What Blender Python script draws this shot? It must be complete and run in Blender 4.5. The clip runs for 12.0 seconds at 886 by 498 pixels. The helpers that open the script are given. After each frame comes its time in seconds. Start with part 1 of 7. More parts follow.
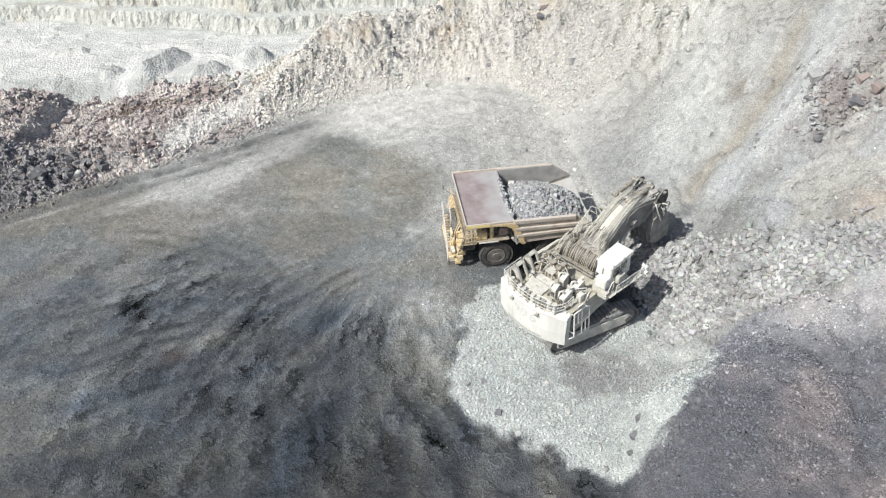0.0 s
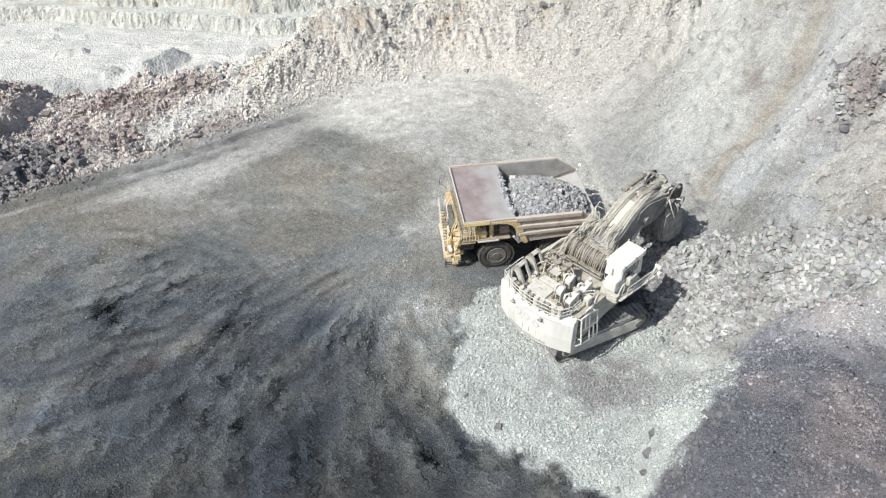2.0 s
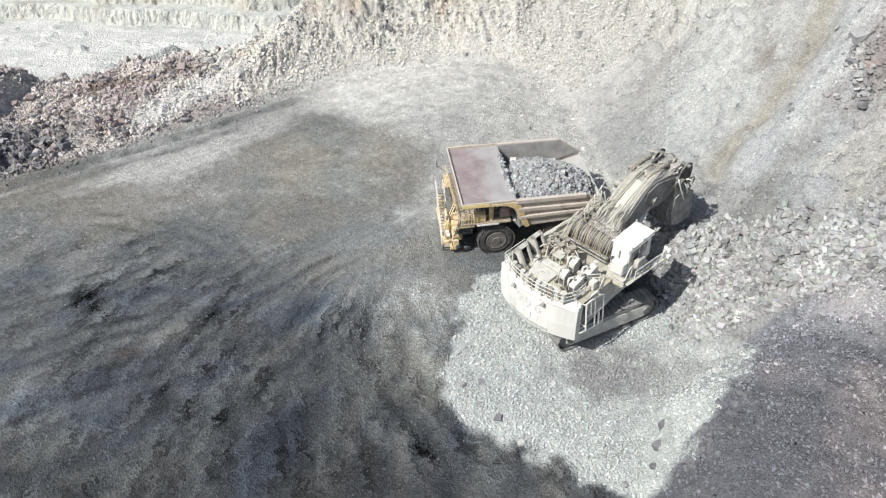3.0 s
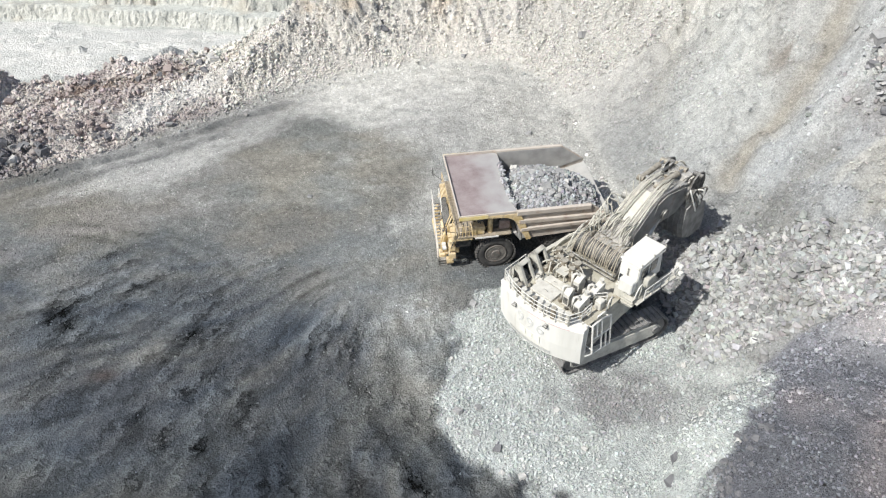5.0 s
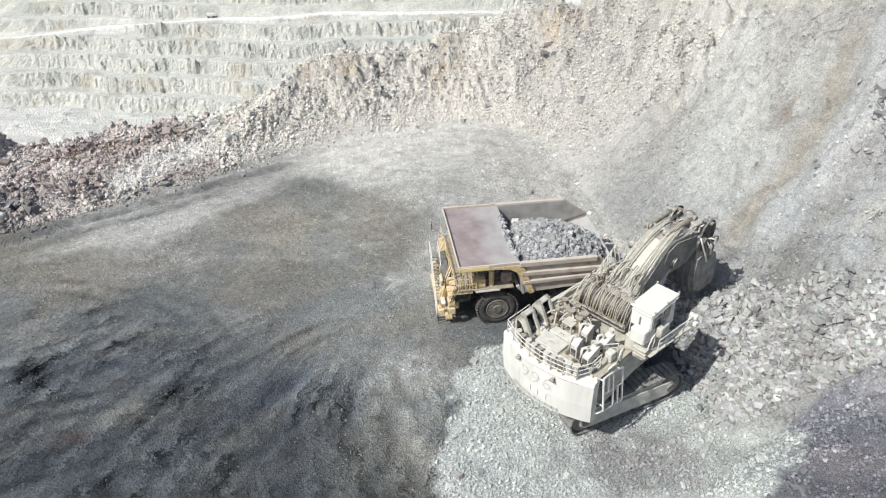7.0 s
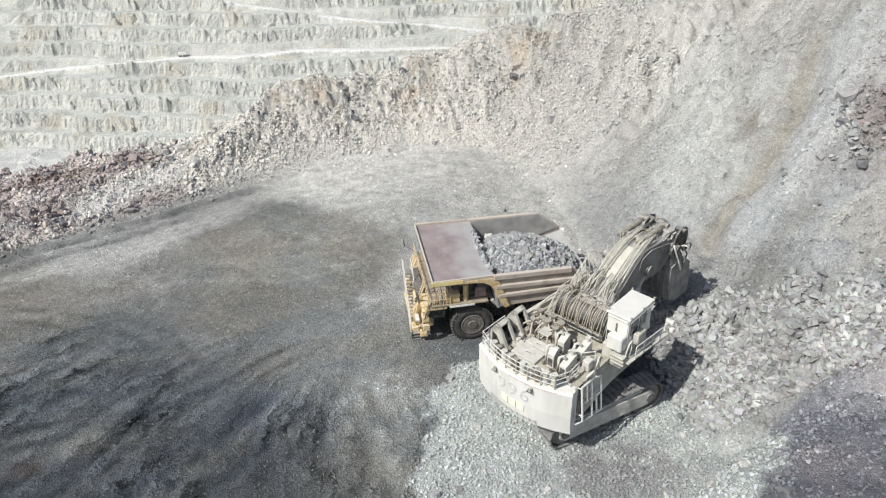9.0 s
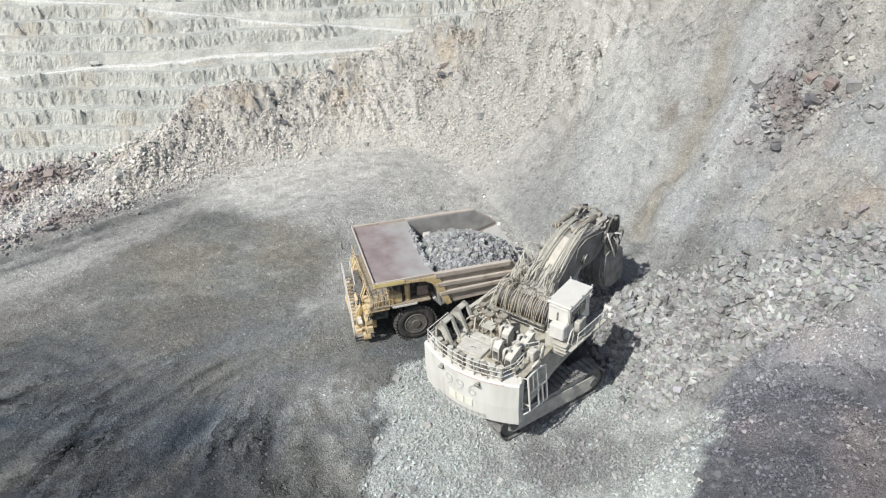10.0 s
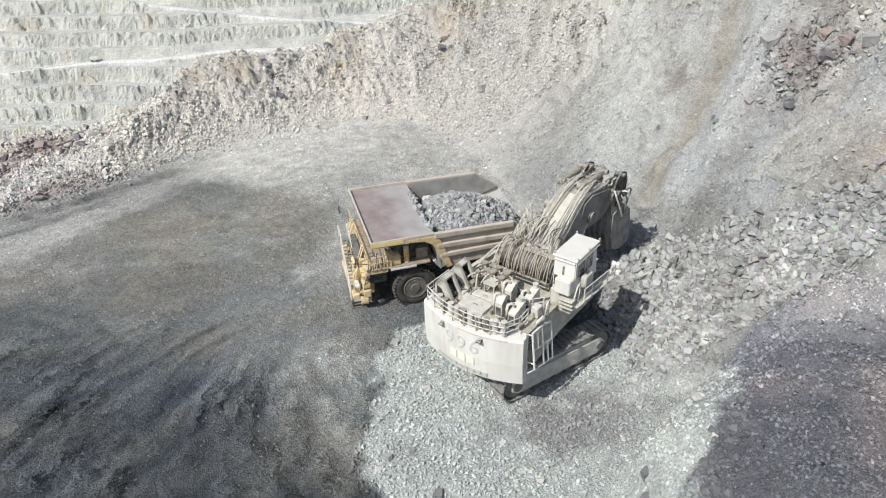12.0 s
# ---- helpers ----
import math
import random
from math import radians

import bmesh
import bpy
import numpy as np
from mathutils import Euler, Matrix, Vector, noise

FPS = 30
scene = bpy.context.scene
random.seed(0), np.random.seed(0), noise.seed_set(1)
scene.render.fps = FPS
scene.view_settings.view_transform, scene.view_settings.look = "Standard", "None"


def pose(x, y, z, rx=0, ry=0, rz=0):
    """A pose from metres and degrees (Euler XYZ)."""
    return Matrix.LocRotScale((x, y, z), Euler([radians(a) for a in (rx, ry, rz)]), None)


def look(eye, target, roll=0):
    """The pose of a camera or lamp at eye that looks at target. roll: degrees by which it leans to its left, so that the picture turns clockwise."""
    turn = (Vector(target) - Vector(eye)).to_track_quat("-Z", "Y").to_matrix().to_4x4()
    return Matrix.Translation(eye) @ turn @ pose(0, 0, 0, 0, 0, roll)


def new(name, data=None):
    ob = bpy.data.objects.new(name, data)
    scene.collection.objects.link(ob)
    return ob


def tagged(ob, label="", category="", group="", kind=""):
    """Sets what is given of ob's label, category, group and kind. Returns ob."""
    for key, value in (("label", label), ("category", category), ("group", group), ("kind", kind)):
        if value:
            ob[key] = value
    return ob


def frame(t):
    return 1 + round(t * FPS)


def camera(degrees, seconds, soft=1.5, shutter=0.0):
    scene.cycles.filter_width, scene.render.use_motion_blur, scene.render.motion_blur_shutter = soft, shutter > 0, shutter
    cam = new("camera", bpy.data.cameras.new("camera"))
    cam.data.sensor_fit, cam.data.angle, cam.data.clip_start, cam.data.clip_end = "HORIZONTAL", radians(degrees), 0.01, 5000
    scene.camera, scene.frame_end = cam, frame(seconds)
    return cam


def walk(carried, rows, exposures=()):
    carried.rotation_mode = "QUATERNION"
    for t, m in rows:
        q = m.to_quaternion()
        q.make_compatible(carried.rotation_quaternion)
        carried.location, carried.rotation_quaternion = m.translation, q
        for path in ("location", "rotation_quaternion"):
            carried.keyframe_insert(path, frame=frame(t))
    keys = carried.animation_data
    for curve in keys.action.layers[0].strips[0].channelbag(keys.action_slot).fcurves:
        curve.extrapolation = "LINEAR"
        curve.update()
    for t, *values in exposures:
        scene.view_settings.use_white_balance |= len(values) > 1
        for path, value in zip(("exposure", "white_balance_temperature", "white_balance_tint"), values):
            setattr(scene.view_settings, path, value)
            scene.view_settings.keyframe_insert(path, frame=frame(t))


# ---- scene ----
cam = camera(67.4, 12.0, 1.2)
METRES, EYE, TILT, LEAN, TURN = 23.0, 47.7, -41.6, 1.4, 0.0
ROWS = [
    (0.0, 0.0, 0.0, 0.0, -0.0, 0.0, -0.0),
    (0.5, 0.0025, 0.0647, 0.0573, 0.01, 0.09, -0.02),
    (1.0, 0.0088, 0.1077, 0.0699, 0.04, 0.15, -0.06),
    (1.5, 0.0153, 0.1545, 0.0363, 0.12, 0.21, -0.11),
    (2.0, 0.0218, 0.2062, -0.0115, 0.12, 0.18, -0.07),
    (2.5, 0.0268, 0.2606, -0.0467, 0.15, 0.16, -0.06),
    (3.0, 0.0335, 0.334, -0.0696, 0.15, 0.11, -0.06),
    (5.0, 0.0474, 0.4859, -0.0212, 0.14, 0.18, -0.06),
    (5.5, 0.0471, 0.4983, -0.0101, 0.14, 0.18, -0.07),
    (6.0, 0.0474, 0.5229, -0.0267, 0.12, 2.13, -0.1),
    (6.5, 0.0466, 0.5601, -0.0794, 0.07, 5.46, -0.2),
    (7.0, 0.0502, 0.6048, -0.1219, 0.11, 7.35, -0.17),
    (7.2, 0.0512, 0.6115, -0.1318, 0.0, 9.15, -0.08),
    (8.8, 0.0625, 0.6485, -0.1795, -0.74, 10.22, 0.88),
    (9.0, 0.0627, 0.6489, -0.1802, -1.69, 10.22, 1.51),
    (9.5, 0.0589, 0.6487, -0.1816, -1.7, 10.22, 1.5),
    (9.7, 0.0566, 0.6492, -0.1822, -5.67, 9.97, 4.98),
    (10.0, 0.0533, 0.65, -0.1831, -6.5, 9.93, 5.72),
    (10.5, 0.0492, 0.6549, -0.1856, -6.44, 9.94, 5.65),
    (11.0, 0.0485, 0.6796, -0.2123, -6.44, 9.95, 5.62),
    (11.5, 0.0502, 0.7258, -0.2607, -6.46, 9.88, 5.64),
    (12.0, 0.055, 0.7555, -0.2904, -6.46, 9.77, 5.69),
]
walk(cam, [(t, pose(0, 0, EYE, TILT, LEAN, TURN) @ pose(METRES * x, METRES * y, METRES * z, 90 + pitch, roll, yaw)) for t, x, y, z, yaw, pitch, roll in ROWS],
     [(0.0, 0.17), (5.0, 0.18), (7.0, 0.12), (9.0, -0.03), (10.5, -0.10), (12.0, -0.05)])

# ---- world and sun ----
world = bpy.data.worlds.new("sky")
scene.world = world
world.use_nodes = True
wn = world.node_tree
sky = wn.nodes.new("ShaderNodeTexSky")
sky.sky_type = "NISHITA"
sky.sun_disc = False
SUN_FROM = Vector((-0.82, -0.57, 0.0)).normalized()
SUN_ELEV = 49.0
sky.sun_elevation = radians(SUN_ELEV)
sky.sun_rotation = math.atan2(SUN_FROM.x, SUN_FROM.y)
sky.dust_density = 2.0
wn.links.new(sky.outputs[0], wn.nodes["Background"].inputs[0])
wn.nodes["Background"].inputs[1].default_value = 0.10
sun_data = bpy.data.lights.new("sun", "SUN")
sun_data.energy, sun_data.angle, sun_data.color = 4.8, radians(0.6), (1.0, 0.985, 0.95)
sun = new("sun", sun_data)
sun_way = SUN_FROM * math.cos(radians(SUN_ELEV)) + Vector((0, 0, math.sin(radians(SUN_ELEV))))
sun.matrix_world = look(sun_way * 200, (0, 0, 0))


# ---- materials ----
def surface(name, c1, c2, scale=2.0, rough=0.8, bump=0.2, metal=0.0, dust=0.0, dust_col=(0.5, 0.49, 0.45),
            rust=0.0, rust_col=(0.16, 0.08, 0.05), fine=12.0, streak=False, spill=None):
    """Painted, dusty or worn surface: two scales of grain, stains of rust, dust that settled on upward faces."""
    m = bpy.data.materials.new(name)
    m.use_nodes = True
    nt = m.node_tree
    n, l = nt.nodes, nt.links
    bsdf = n["Principled BSDF"]
    tc = n.new("ShaderNodeTexCoord")
    mp = n.new("ShaderNodeMapping")
    l.new(tc.outputs["Object"], mp.inputs[0])
    if streak:
        mp.inputs["Scale"].default_value = (1, 1, 0.18)
    a = n.new("ShaderNodeTexNoise")
    a.inputs["Scale"].default_value, a.inputs["Detail"].default_value = scale, 6
    l.new(mp.outputs[0], a.inputs[0])
    ramp = n.new("ShaderNodeValToRGB")
    ramp.color_ramp.elements[0].position, ramp.color_ramp.elements[1].position = 0.32, 0.68
    ramp.color_ramp.elements[0].color, ramp.color_ramp.elements[1].color = (*c1, 1), (*c2, 1)
    l.new(a.outputs[0], ramp.inputs[0])
    col = ramp.outputs[0]
    f = n.new("ShaderNodeTexNoise")
    f.inputs["Scale"].default_value, f.inputs["Detail"].default_value = fine, 8
    l.new(tc.outputs["Object"], f.inputs[0])

    def over(col, amount_socket, rgb):
        mx = n.new("ShaderNodeMix")
        mx.data_type = "RGBA"
        l.new(amount_socket, mx.inputs[0])
        l.new(col, mx.inputs[6])
        mx.inputs[7].default_value = (*rgb, 1)
        return mx.outputs[2]

    def scaled(socket, lo, hi, top):
        r = n.new("ShaderNodeMapRange")
        r.inputs[1].default_value, r.inputs[2].default_value, r.inputs[3].default_value, r.inputs[4].default_value = lo, hi, 0, top
        l.new(socket, r.inputs[0])
        return r.outputs[0]

    if rust:
        b = n.new("ShaderNodeTexNoise")
        b.inputs["Scale"].default_value, b.inputs["Detail"].default_value = scale * 1.7, 10
        l.new(mp.outputs[0], b.inputs[0])
        col = over(col, scaled(b.outputs[0], 0.62 - 0.25 * rust, 0.75 - 0.15 * rust, min(1, 0.5 + rust * 0.5)), rust_col)
    if dust:
        g = n.new("ShaderNodeNewGeometry")
        s = n.new("ShaderNodeSeparateXYZ")
        l.new(g.outputs["Normal"], s.inputs[0])
        up = scaled(s.outputs[2], 0.05, 0.9, dust)
        k = n.new("ShaderNodeMath")
        k.operation = "MULTIPLY"
        l.new(up, k.inputs[0])
        l.new(scaled(f.outputs[0], 0.25, 0.6, 1.0), k.inputs[1])
        e = n.new("ShaderNodeMath")
        e.operation = "ADD"
        l.new(k.outputs[0], e.inputs[0])
        l.new(scaled(a.outputs[0], 0.4, 0.75, dust * 0.45), e.inputs[1])
        e.use_clamp = True
        col = over(col, e.outputs[0], dust_col)
    if spill:
        x0, x1, rgb = spill
        q = n.new("ShaderNodeSeparateXYZ")
        l.new(tc.outputs["Object"], q.inputs[0])
        j = n.new("ShaderNodeMath")
        j.operation = "MULTIPLY_ADD"
        l.new(a.outputs[0], j.inputs[0])
        j.inputs[1].default_value = 4.0
        l.new(q.outputs[0], j.inputs[2])
        col = over(col, scaled(j.outputs[0], x0 + 2.0, x1 + 2.0, 0.85), rgb)
    l.new(col, bsdf.inputs["Base Color"])
    bsdf.inputs["Roughness"].default_value = rough
    bsdf.inputs["Metallic"].default_value = metal
    if bump:
        bp = n.new("ShaderNodeBump")
        bp.inputs["Strength"].default_value, bp.inputs["Distance"].default_value = bump, 0.03
        l.new(f.outputs[0], bp.inputs["Height"])
        l.new(bp.outputs[0], bsdf.inputs["Normal"])
    return m


FAN = (-2.0, 57.0)


def earth(name, grain, mid, cell, island=False, bump=0.6, dist=0.06, contrast=0.45, speck=0.0, drag=0.0):
    """Broken rock and dirt: the deposit's own colour comes with the mesh as "tint"; grain, lumps and single stones are added here."""
    m = bpy.data.materials.new(name)
    m.use_nodes = True
    nt = m.node_tree
    n, l = nt.nodes, nt.links
    bsdf = n["Principled BSDF"]
    at = n.new("ShaderNodeAttribute")
    at.attribute_name = "tint"
    geo = n.new("ShaderNodeNewGeometry")

    def grainy(scale, detail, rough):
        t = n.new("ShaderNodeTexNoise")
        t.inputs["Scale"].default_value, t.inputs["Detail"].default_value, t.inputs["Roughness"].default_value = scale, detail, rough
        l.new(geo.outputs["Position"], t.inputs[0])
        return t.outputs[0]

    def spread(socket, lo, hi, a, b):
        r = n.new("ShaderNodeMapRange")
        r.inputs[1].default_value, r.inputs[2].default_value, r.inputs[3].default_value, r.inputs[4].default_value = lo, hi, a, b
        l.new(socket, r.inputs[0])
        return r.outputs[0]

    def calc(op, a, b):
        k = n.new("ShaderNodeMath")
        k.operation = op
        l.new(a, k.inputs[0])
        l.new(b, k.inputs[1])
        return k.outputs[0]

    fine, lump = grainy(grain, 4, 0.75), grainy(mid, 5, 0.6)
    vo = n.new("ShaderNodeTexVoronoi")
    vo.inputs["Scale"].default_value = 1.0 / cell
    l.new(geo.outputs["Position"], vo.inputs[0])
    sep = n.new("ShaderNodeSeparateColor")
    l.new(vo.outputs["Color"], sep.inputs[0])
    one = geo.outputs["Random Per Island"] if island else sep.outputs[0]
    k = calc("MULTIPLY", spread(fine, 0.3, 0.7, 1 - contrast, 1 + contrast), spread(one, 0, 1, 1 - contrast * 0.7, 1 + contrast * 0.7))
    k = calc("MULTIPLY", k, spread(lump, 0.3, 0.7, 1 - contrast * 0.6, 1 + contrast * 0.6))
    if speck:
        k = calc("MULTIPLY", k, spread(sep.outputs[1], 0.90, 0.96, 1.0, 1.0 + speck))
    height_in = calc("ADD", calc("ADD", fine, lump), spread(vo.outputs["Distance"], 0, 1, 0.0, -0.25 if drag else -1.0))
    if drag:
        # wheel and blade marks that fan out from the turning place; how strong they are comes with the mesh as the tint's alpha
        away = n.new("ShaderNodeVectorMath")
        away.operation = "SUBTRACT"
        l.new(geo.outputs["Position"], away.inputs[0])
        away.inputs[1].default_value = (FAN[0], FAN[1], 0)
        flat = n.new("ShaderNodeVectorMath")
        flat.operation = "MULTIPLY"
        l.new(away.outputs[0], flat.inputs[0])
        flat.inputs[1].default_value = (1, 1, 0)
        far = n.new("ShaderNodeVectorMath")
        far.operation = "LENGTH"
        l.new(flat.outputs[0], far.inputs[0])
        bend = n.new("ShaderNodeVectorRotate")
        bend.rotation_type = "Z_AXIS"
        l.new(flat.outputs[0], bend.inputs["Vector"])
        l.new(spread(calc("ADD", far.outputs["Value"], spread(lump, 0.3, 0.7, -1.6, 1.6)), 0, 60, 0.25, -0.75), bend.inputs["Angle"])
        unit = n.new("ShaderNodeVectorMath")
        unit.operation = "NORMALIZE"
        l.new(bend.outputs[0], unit.inputs[0])
        sp = n.new("ShaderNodeSeparateXYZ")
        l.new(unit.outputs[0], sp.inputs[0])
        cb = n.new("ShaderNodeCombineXYZ")
        l.new(sp.outputs[0], cb.inputs[0])
        l.new(sp.outputs[1], cb.inputs[1])
        l.new(spread(far.outputs["Value"], 0, 100, 0, 1.1), cb.inputs[2])

        def marks(scale, rough):
            t = n.new("ShaderNodeTexNoise")
            t.inputs["Scale"].default_value, t.inputs["Detail"].default_value, t.inputs["Roughness"].default_value = scale, 6, rough
            l.new(cb.outputs[0], t.inputs[0])
            return t.outputs[0]
        m1, m2 = marks(13, 0.62), marks(38, 0.62)
        both = calc("ADD", spread(m1, 0.3, 0.7, -drag, drag), spread(m2, 0.3, 0.7, -drag * 0.55, drag * 0.55))
        both = calc("MULTIPLY", both, at.outputs["Alpha"])
        one_ = n.new("ShaderNodeMath")
        one_.operation = "ADD"
        one_.inputs[1].default_value = 1.0
        l.new(both, one_.inputs[0])
        k = calc("MULTIPLY", k, one_.outputs[0])
        height_in = calc("ADD", height_in, both)
    mx = n.new("ShaderNodeVectorMath")
    mx.operation = "SCALE"
    l.new(at.outputs["Color"], mx.inputs[0])
    l.new(k, mx.inputs["Scale"])
    l.new(mx.outputs[0], bsdf.inputs["Base Color"])
    bsdf.inputs["Roughness"].default_value = 0.95
    bsdf.inputs["Specular IOR Level"].default_value = 0.15
    bp = n.new("ShaderNodeBump")
    bp.inputs["Strength"].default_value, bp.inputs["Distance"].default_value = bump, dist
    l.new(height_in, bp.inputs["Height"])
    l.new(bp.outputs[0], bsdf.inputs["Normal"])
    return m


M_GROUND = earth("broken_ground", 9.0, 1.1, 0.13, bump=1.0, dist=0.17, contrast=0.26, speck=0.08, drag=0.95)
M_ROCK = earth("loose_rock", 4.0, 1.0, 0.5, island=True, bump=0.4, dist=0.05, contrast=0.13)
M_WALL = earth("bench_rock", 0.5, 0.09, 2.4, bump=0.7, dist=1.8, contrast=0.14)
M_BOULDER = surface("boulder_rock", (0.20, 0.20, 0.20), (0.33, 0.328, 0.32), 1.6, 0.95, 0.6, dust=0.35, dust_col=(0.38, 0.378, 0.36))
M_BOULDER_DARK = surface("boulder_dark_rock", (0.10, 0.10, 0.105), (0.17, 0.17, 0.178), 1.3, 0.95, 0.6, dust=0.08)
M_BOULDER_RED = surface("boulder_red_rock", (0.19, 0.145, 0.13), (0.31, 0.25, 0.23), 1.6, 0.95, 0.6, dust=0.4, dust_col=(0.36, 0.32, 0.29))
M_BOULDER_PALE = surface("boulder_pale_rock", (0.40, 0.39, 0.37), (0.52, 0.51, 0.48), 1.3, 0.95, 0.6, dust=0.3)
M_WHITE = surface("dusty_white_paint", (0.61, 0.60, 0.55), (0.76, 0.75, 0.70), 0.9, 0.65, 0.08, dust=0.6, dust_col=(0.63, 0.61, 0.55), rust=0.06, rust_col=(0.40, 0.36, 0.29), streak=True)
M_CREAM = surface("cream_machine_paint", (0.37, 0.36, 0.31), (0.54, 0.525, 0.465), 1.8, 0.75, 0.2, dust=0.8, dust_col=(0.52, 0.50, 0.43), rust=0.25, rust_col=(0.26, 0.23, 0.18))
M_BOOM = surface("boom_grey_paint", (0.13, 0.128, 0.12), (0.21, 0.205, 0.19), 0.8, 0.8, 0.15, dust=0.6, dust_col=(0.56, 0.54, 0.49), rust=0.1)
M_STEEL = surface("worn_dark_steel", (0.07, 0.068, 0.064), (0.17, 0.165, 0.15), 2.0, 0.6, 0.2, 0.35, dust=0.75)
M_CHROME = surface("cylinder_rod_steel", (0.30, 0.30, 0.30), (0.45, 0.45, 0.44), 3, 0.35, 0.02, 0.8, dust=0.2)
M_PINK = surface("faded_red_steel", (0.22, 0.15, 0.135), (0.34, 0.28, 0.255), 2, 0.7, 0.1, dust=0.5)
M_TRACK = surface("track_steel", (0.10, 0.098, 0.095), (0.20, 0.195, 0.19), 1.5, 0.7, 0.3, 0.3, dust=0.8, dust_col=(0.34, 0.335, 0.32))
M_BUCKET = surface("dusty_bucket_steel", (0.19, 0.186, 0.176), (0.30, 0.295, 0.28), 1.5, 0.7, 0.2, 0.15, dust=0.75, dust_col=(0.44, 0.43, 0.40))
M_HOSE = surface("dusty_rubber_hose", (0.34, 0.325, 0.27), (0.50, 0.48, 0.41), 3, 0.8, 0.05, dust=0.7, dust_col=(0.60, 0.58, 0.51))
M_HOSE_TAN = surface("tan_oily_hose", (0.30, 0.26, 0.19), (0.47, 0.425, 0.335), 3, 0.8, 0.05, dust=0.5, dust_col=(0.56, 0.52, 0.44))
M_HOSE_DARK = surface("dark_rubber_hose", (0.05, 0.05, 0.048), (0.12, 0.115, 0.10), 3, 0.7, 0.05, dust=0.5, dust_col=(0.38, 0.36, 0.31))
M_BROWN = surface("oily_brown_steel", (0.13, 0.105, 0.075), (0.25, 0.22, 0.17), 3, 0.7, 0.2, dust=0.6, dust_col=(0.42, 0.40, 0.34))
M_GLASS = surface("dark_cab_glass", (0.03, 0.035, 0.04), (0.06, 0.065, 0.07), 2, 0.12, 0.0, dust=0.25)
M_YELLOW = surface("dusty_yellow_paint", (0.55, 0.405, 0.18), (0.68, 0.54, 0.32), 2.2, 0.7, 0.15, dust=0.5, dust_col=(0.61, 0.52, 0.39), rust=0.4, rust_col=(0.22, 0.15, 0.08))
M_YELLOW_EDGE = surface("bright_yellow_paint", (0.72, 0.56, 0.20), (0.78, 0.65, 0.34), 2, 0.6, 0.05, dust=0.5, dust_col=(0.6, 0.55, 0.45))
M_BODY = surface("worn_body_steel", (0.42, 0.36, 0.30), (0.55, 0.49, 0.42), 0.9, 0.75, 0.15, dust=0.6, dust_col=(0.50, 0.46, 0.41), rust=0.3, rust_col=(0.30, 0.19, 0.13))
M_CANOPY = surface("rusted_canopy_plate", (0.20, 0.135, 0.135), (0.33, 0.255, 0.25), 0.7, 0.6, 0.10, 0.15, dust=0.45, dust_col=(0.40, 0.37, 0.35), spill=(1.6, 4.2, (0.42, 0.415, 0.40)))
M_TRAY = surface("polished_tray_steel", (0.27, 0.265, 0.25), (0.42, 0.41, 0.39), 0.9, 0.7, 0.15, 0.0, dust=0.7, dust_col=(0.42, 0.41, 0.38))
M_TYRE = surface("tyre_rubber", (0.035, 0.034, 0.033), (0.065, 0.062, 0.058), 2, 0.9, 0.2, dust=0.3, dust_col=(0.25, 0.24, 0.22))
M_RIM = surface("rim_grey", (0.10, 0.094, 0.084), (0.18, 0.166, 0.146), 2.5, 0.75, 0.1, dust=0.3, dust_col=(0.24, 0.22, 0.20), rust=0.2)
M_BLACK = surface("hollow_shade_black", (0.012, 0.012, 0.012), (0.03, 0.03, 0.028), 3, 0.9, 0.0)
M_DARK = surface("dark_machinery", (0.03, 0.03, 0.03), (0.09, 0.085, 0.078), 3, 0.75, 0.2, 0.2, dust=0.35)
M_RAIL = surface("rail_paint", (0.60, 0.585, 0.54), (0.74, 0.73, 0.68), 3, 0.7, 0.0, dust=0.3)
M_MARK_OUTLINE = surface("worn_outline_lettering", (0.50, 0.50, 0.48), (0.60, 0.60, 0.57), 6, 0.6, 0.0)
M_DECK = surface("stained_deck_plate", (0.29, 0.265, 0.205), (0.48, 0.46, 0.385), 1.3, 0.8, 0.2, dust=0.45, dust_col=(0.48, 0.46, 0.38), rust=0.5, rust_col=(0.17, 0.135, 0.09))
M_PALE = surface("pale_cream_paint", (0.46, 0.445, 0.395), (0.62, 0.605, 0.55), 2.2, 0.7, 0.1, dust=0.5, dust_col=(0.57, 0.55, 0.485), rust=0.2, rust_col=(0.34, 0.30, 0.23))
M_GRATE = surface("dusty_grating", (0.16, 0.13, 0.09), (0.34, 0.28, 0.19), 5, 0.8, 0.2, dust=0.5, dust_col=(0.38, 0.34, 0.28))
M_MARK_GREY = surface("grey_lettering", (0.42, 0.42, 0.40), (0.50, 0.50, 0.47), 6, 0.6, 0.0)
M_MARK_YELLOW = surface("faded_yellow_lettering", (0.72, 0.715, 0.60), (0.77, 0.765, 0.66), 6, 0.6, 0.0)
M_MARK_RED = surface("faded_red_stripe", (0.58, 0.44, 0.42), (0.66, 0.55, 0.52), 6, 0.6, 0.0)


# ---- mesh helpers ----
def part(name, bm, material, parent, label="", smooth=False):
    me = bpy.data.meshes.new(name)
    bmesh.ops.recalc_face_normals(bm, faces=bm.faces)
    bm.to_mesh(me)
    bm.free()
    me.materials.append(material)
    if smooth:
        me.polygons.foreach_set("use_smooth", [True] * len(me.polygons))
    ob = new(name, me)
    ob.parent = parent
    if label:
        tagged(ob, label)
    return ob


def twin(name, source, parent, m):
    """Another object on the same mesh."""
    ob = new(name, source.data)
    ob.parent = parent
    ob.matrix_basis = m
    return ob


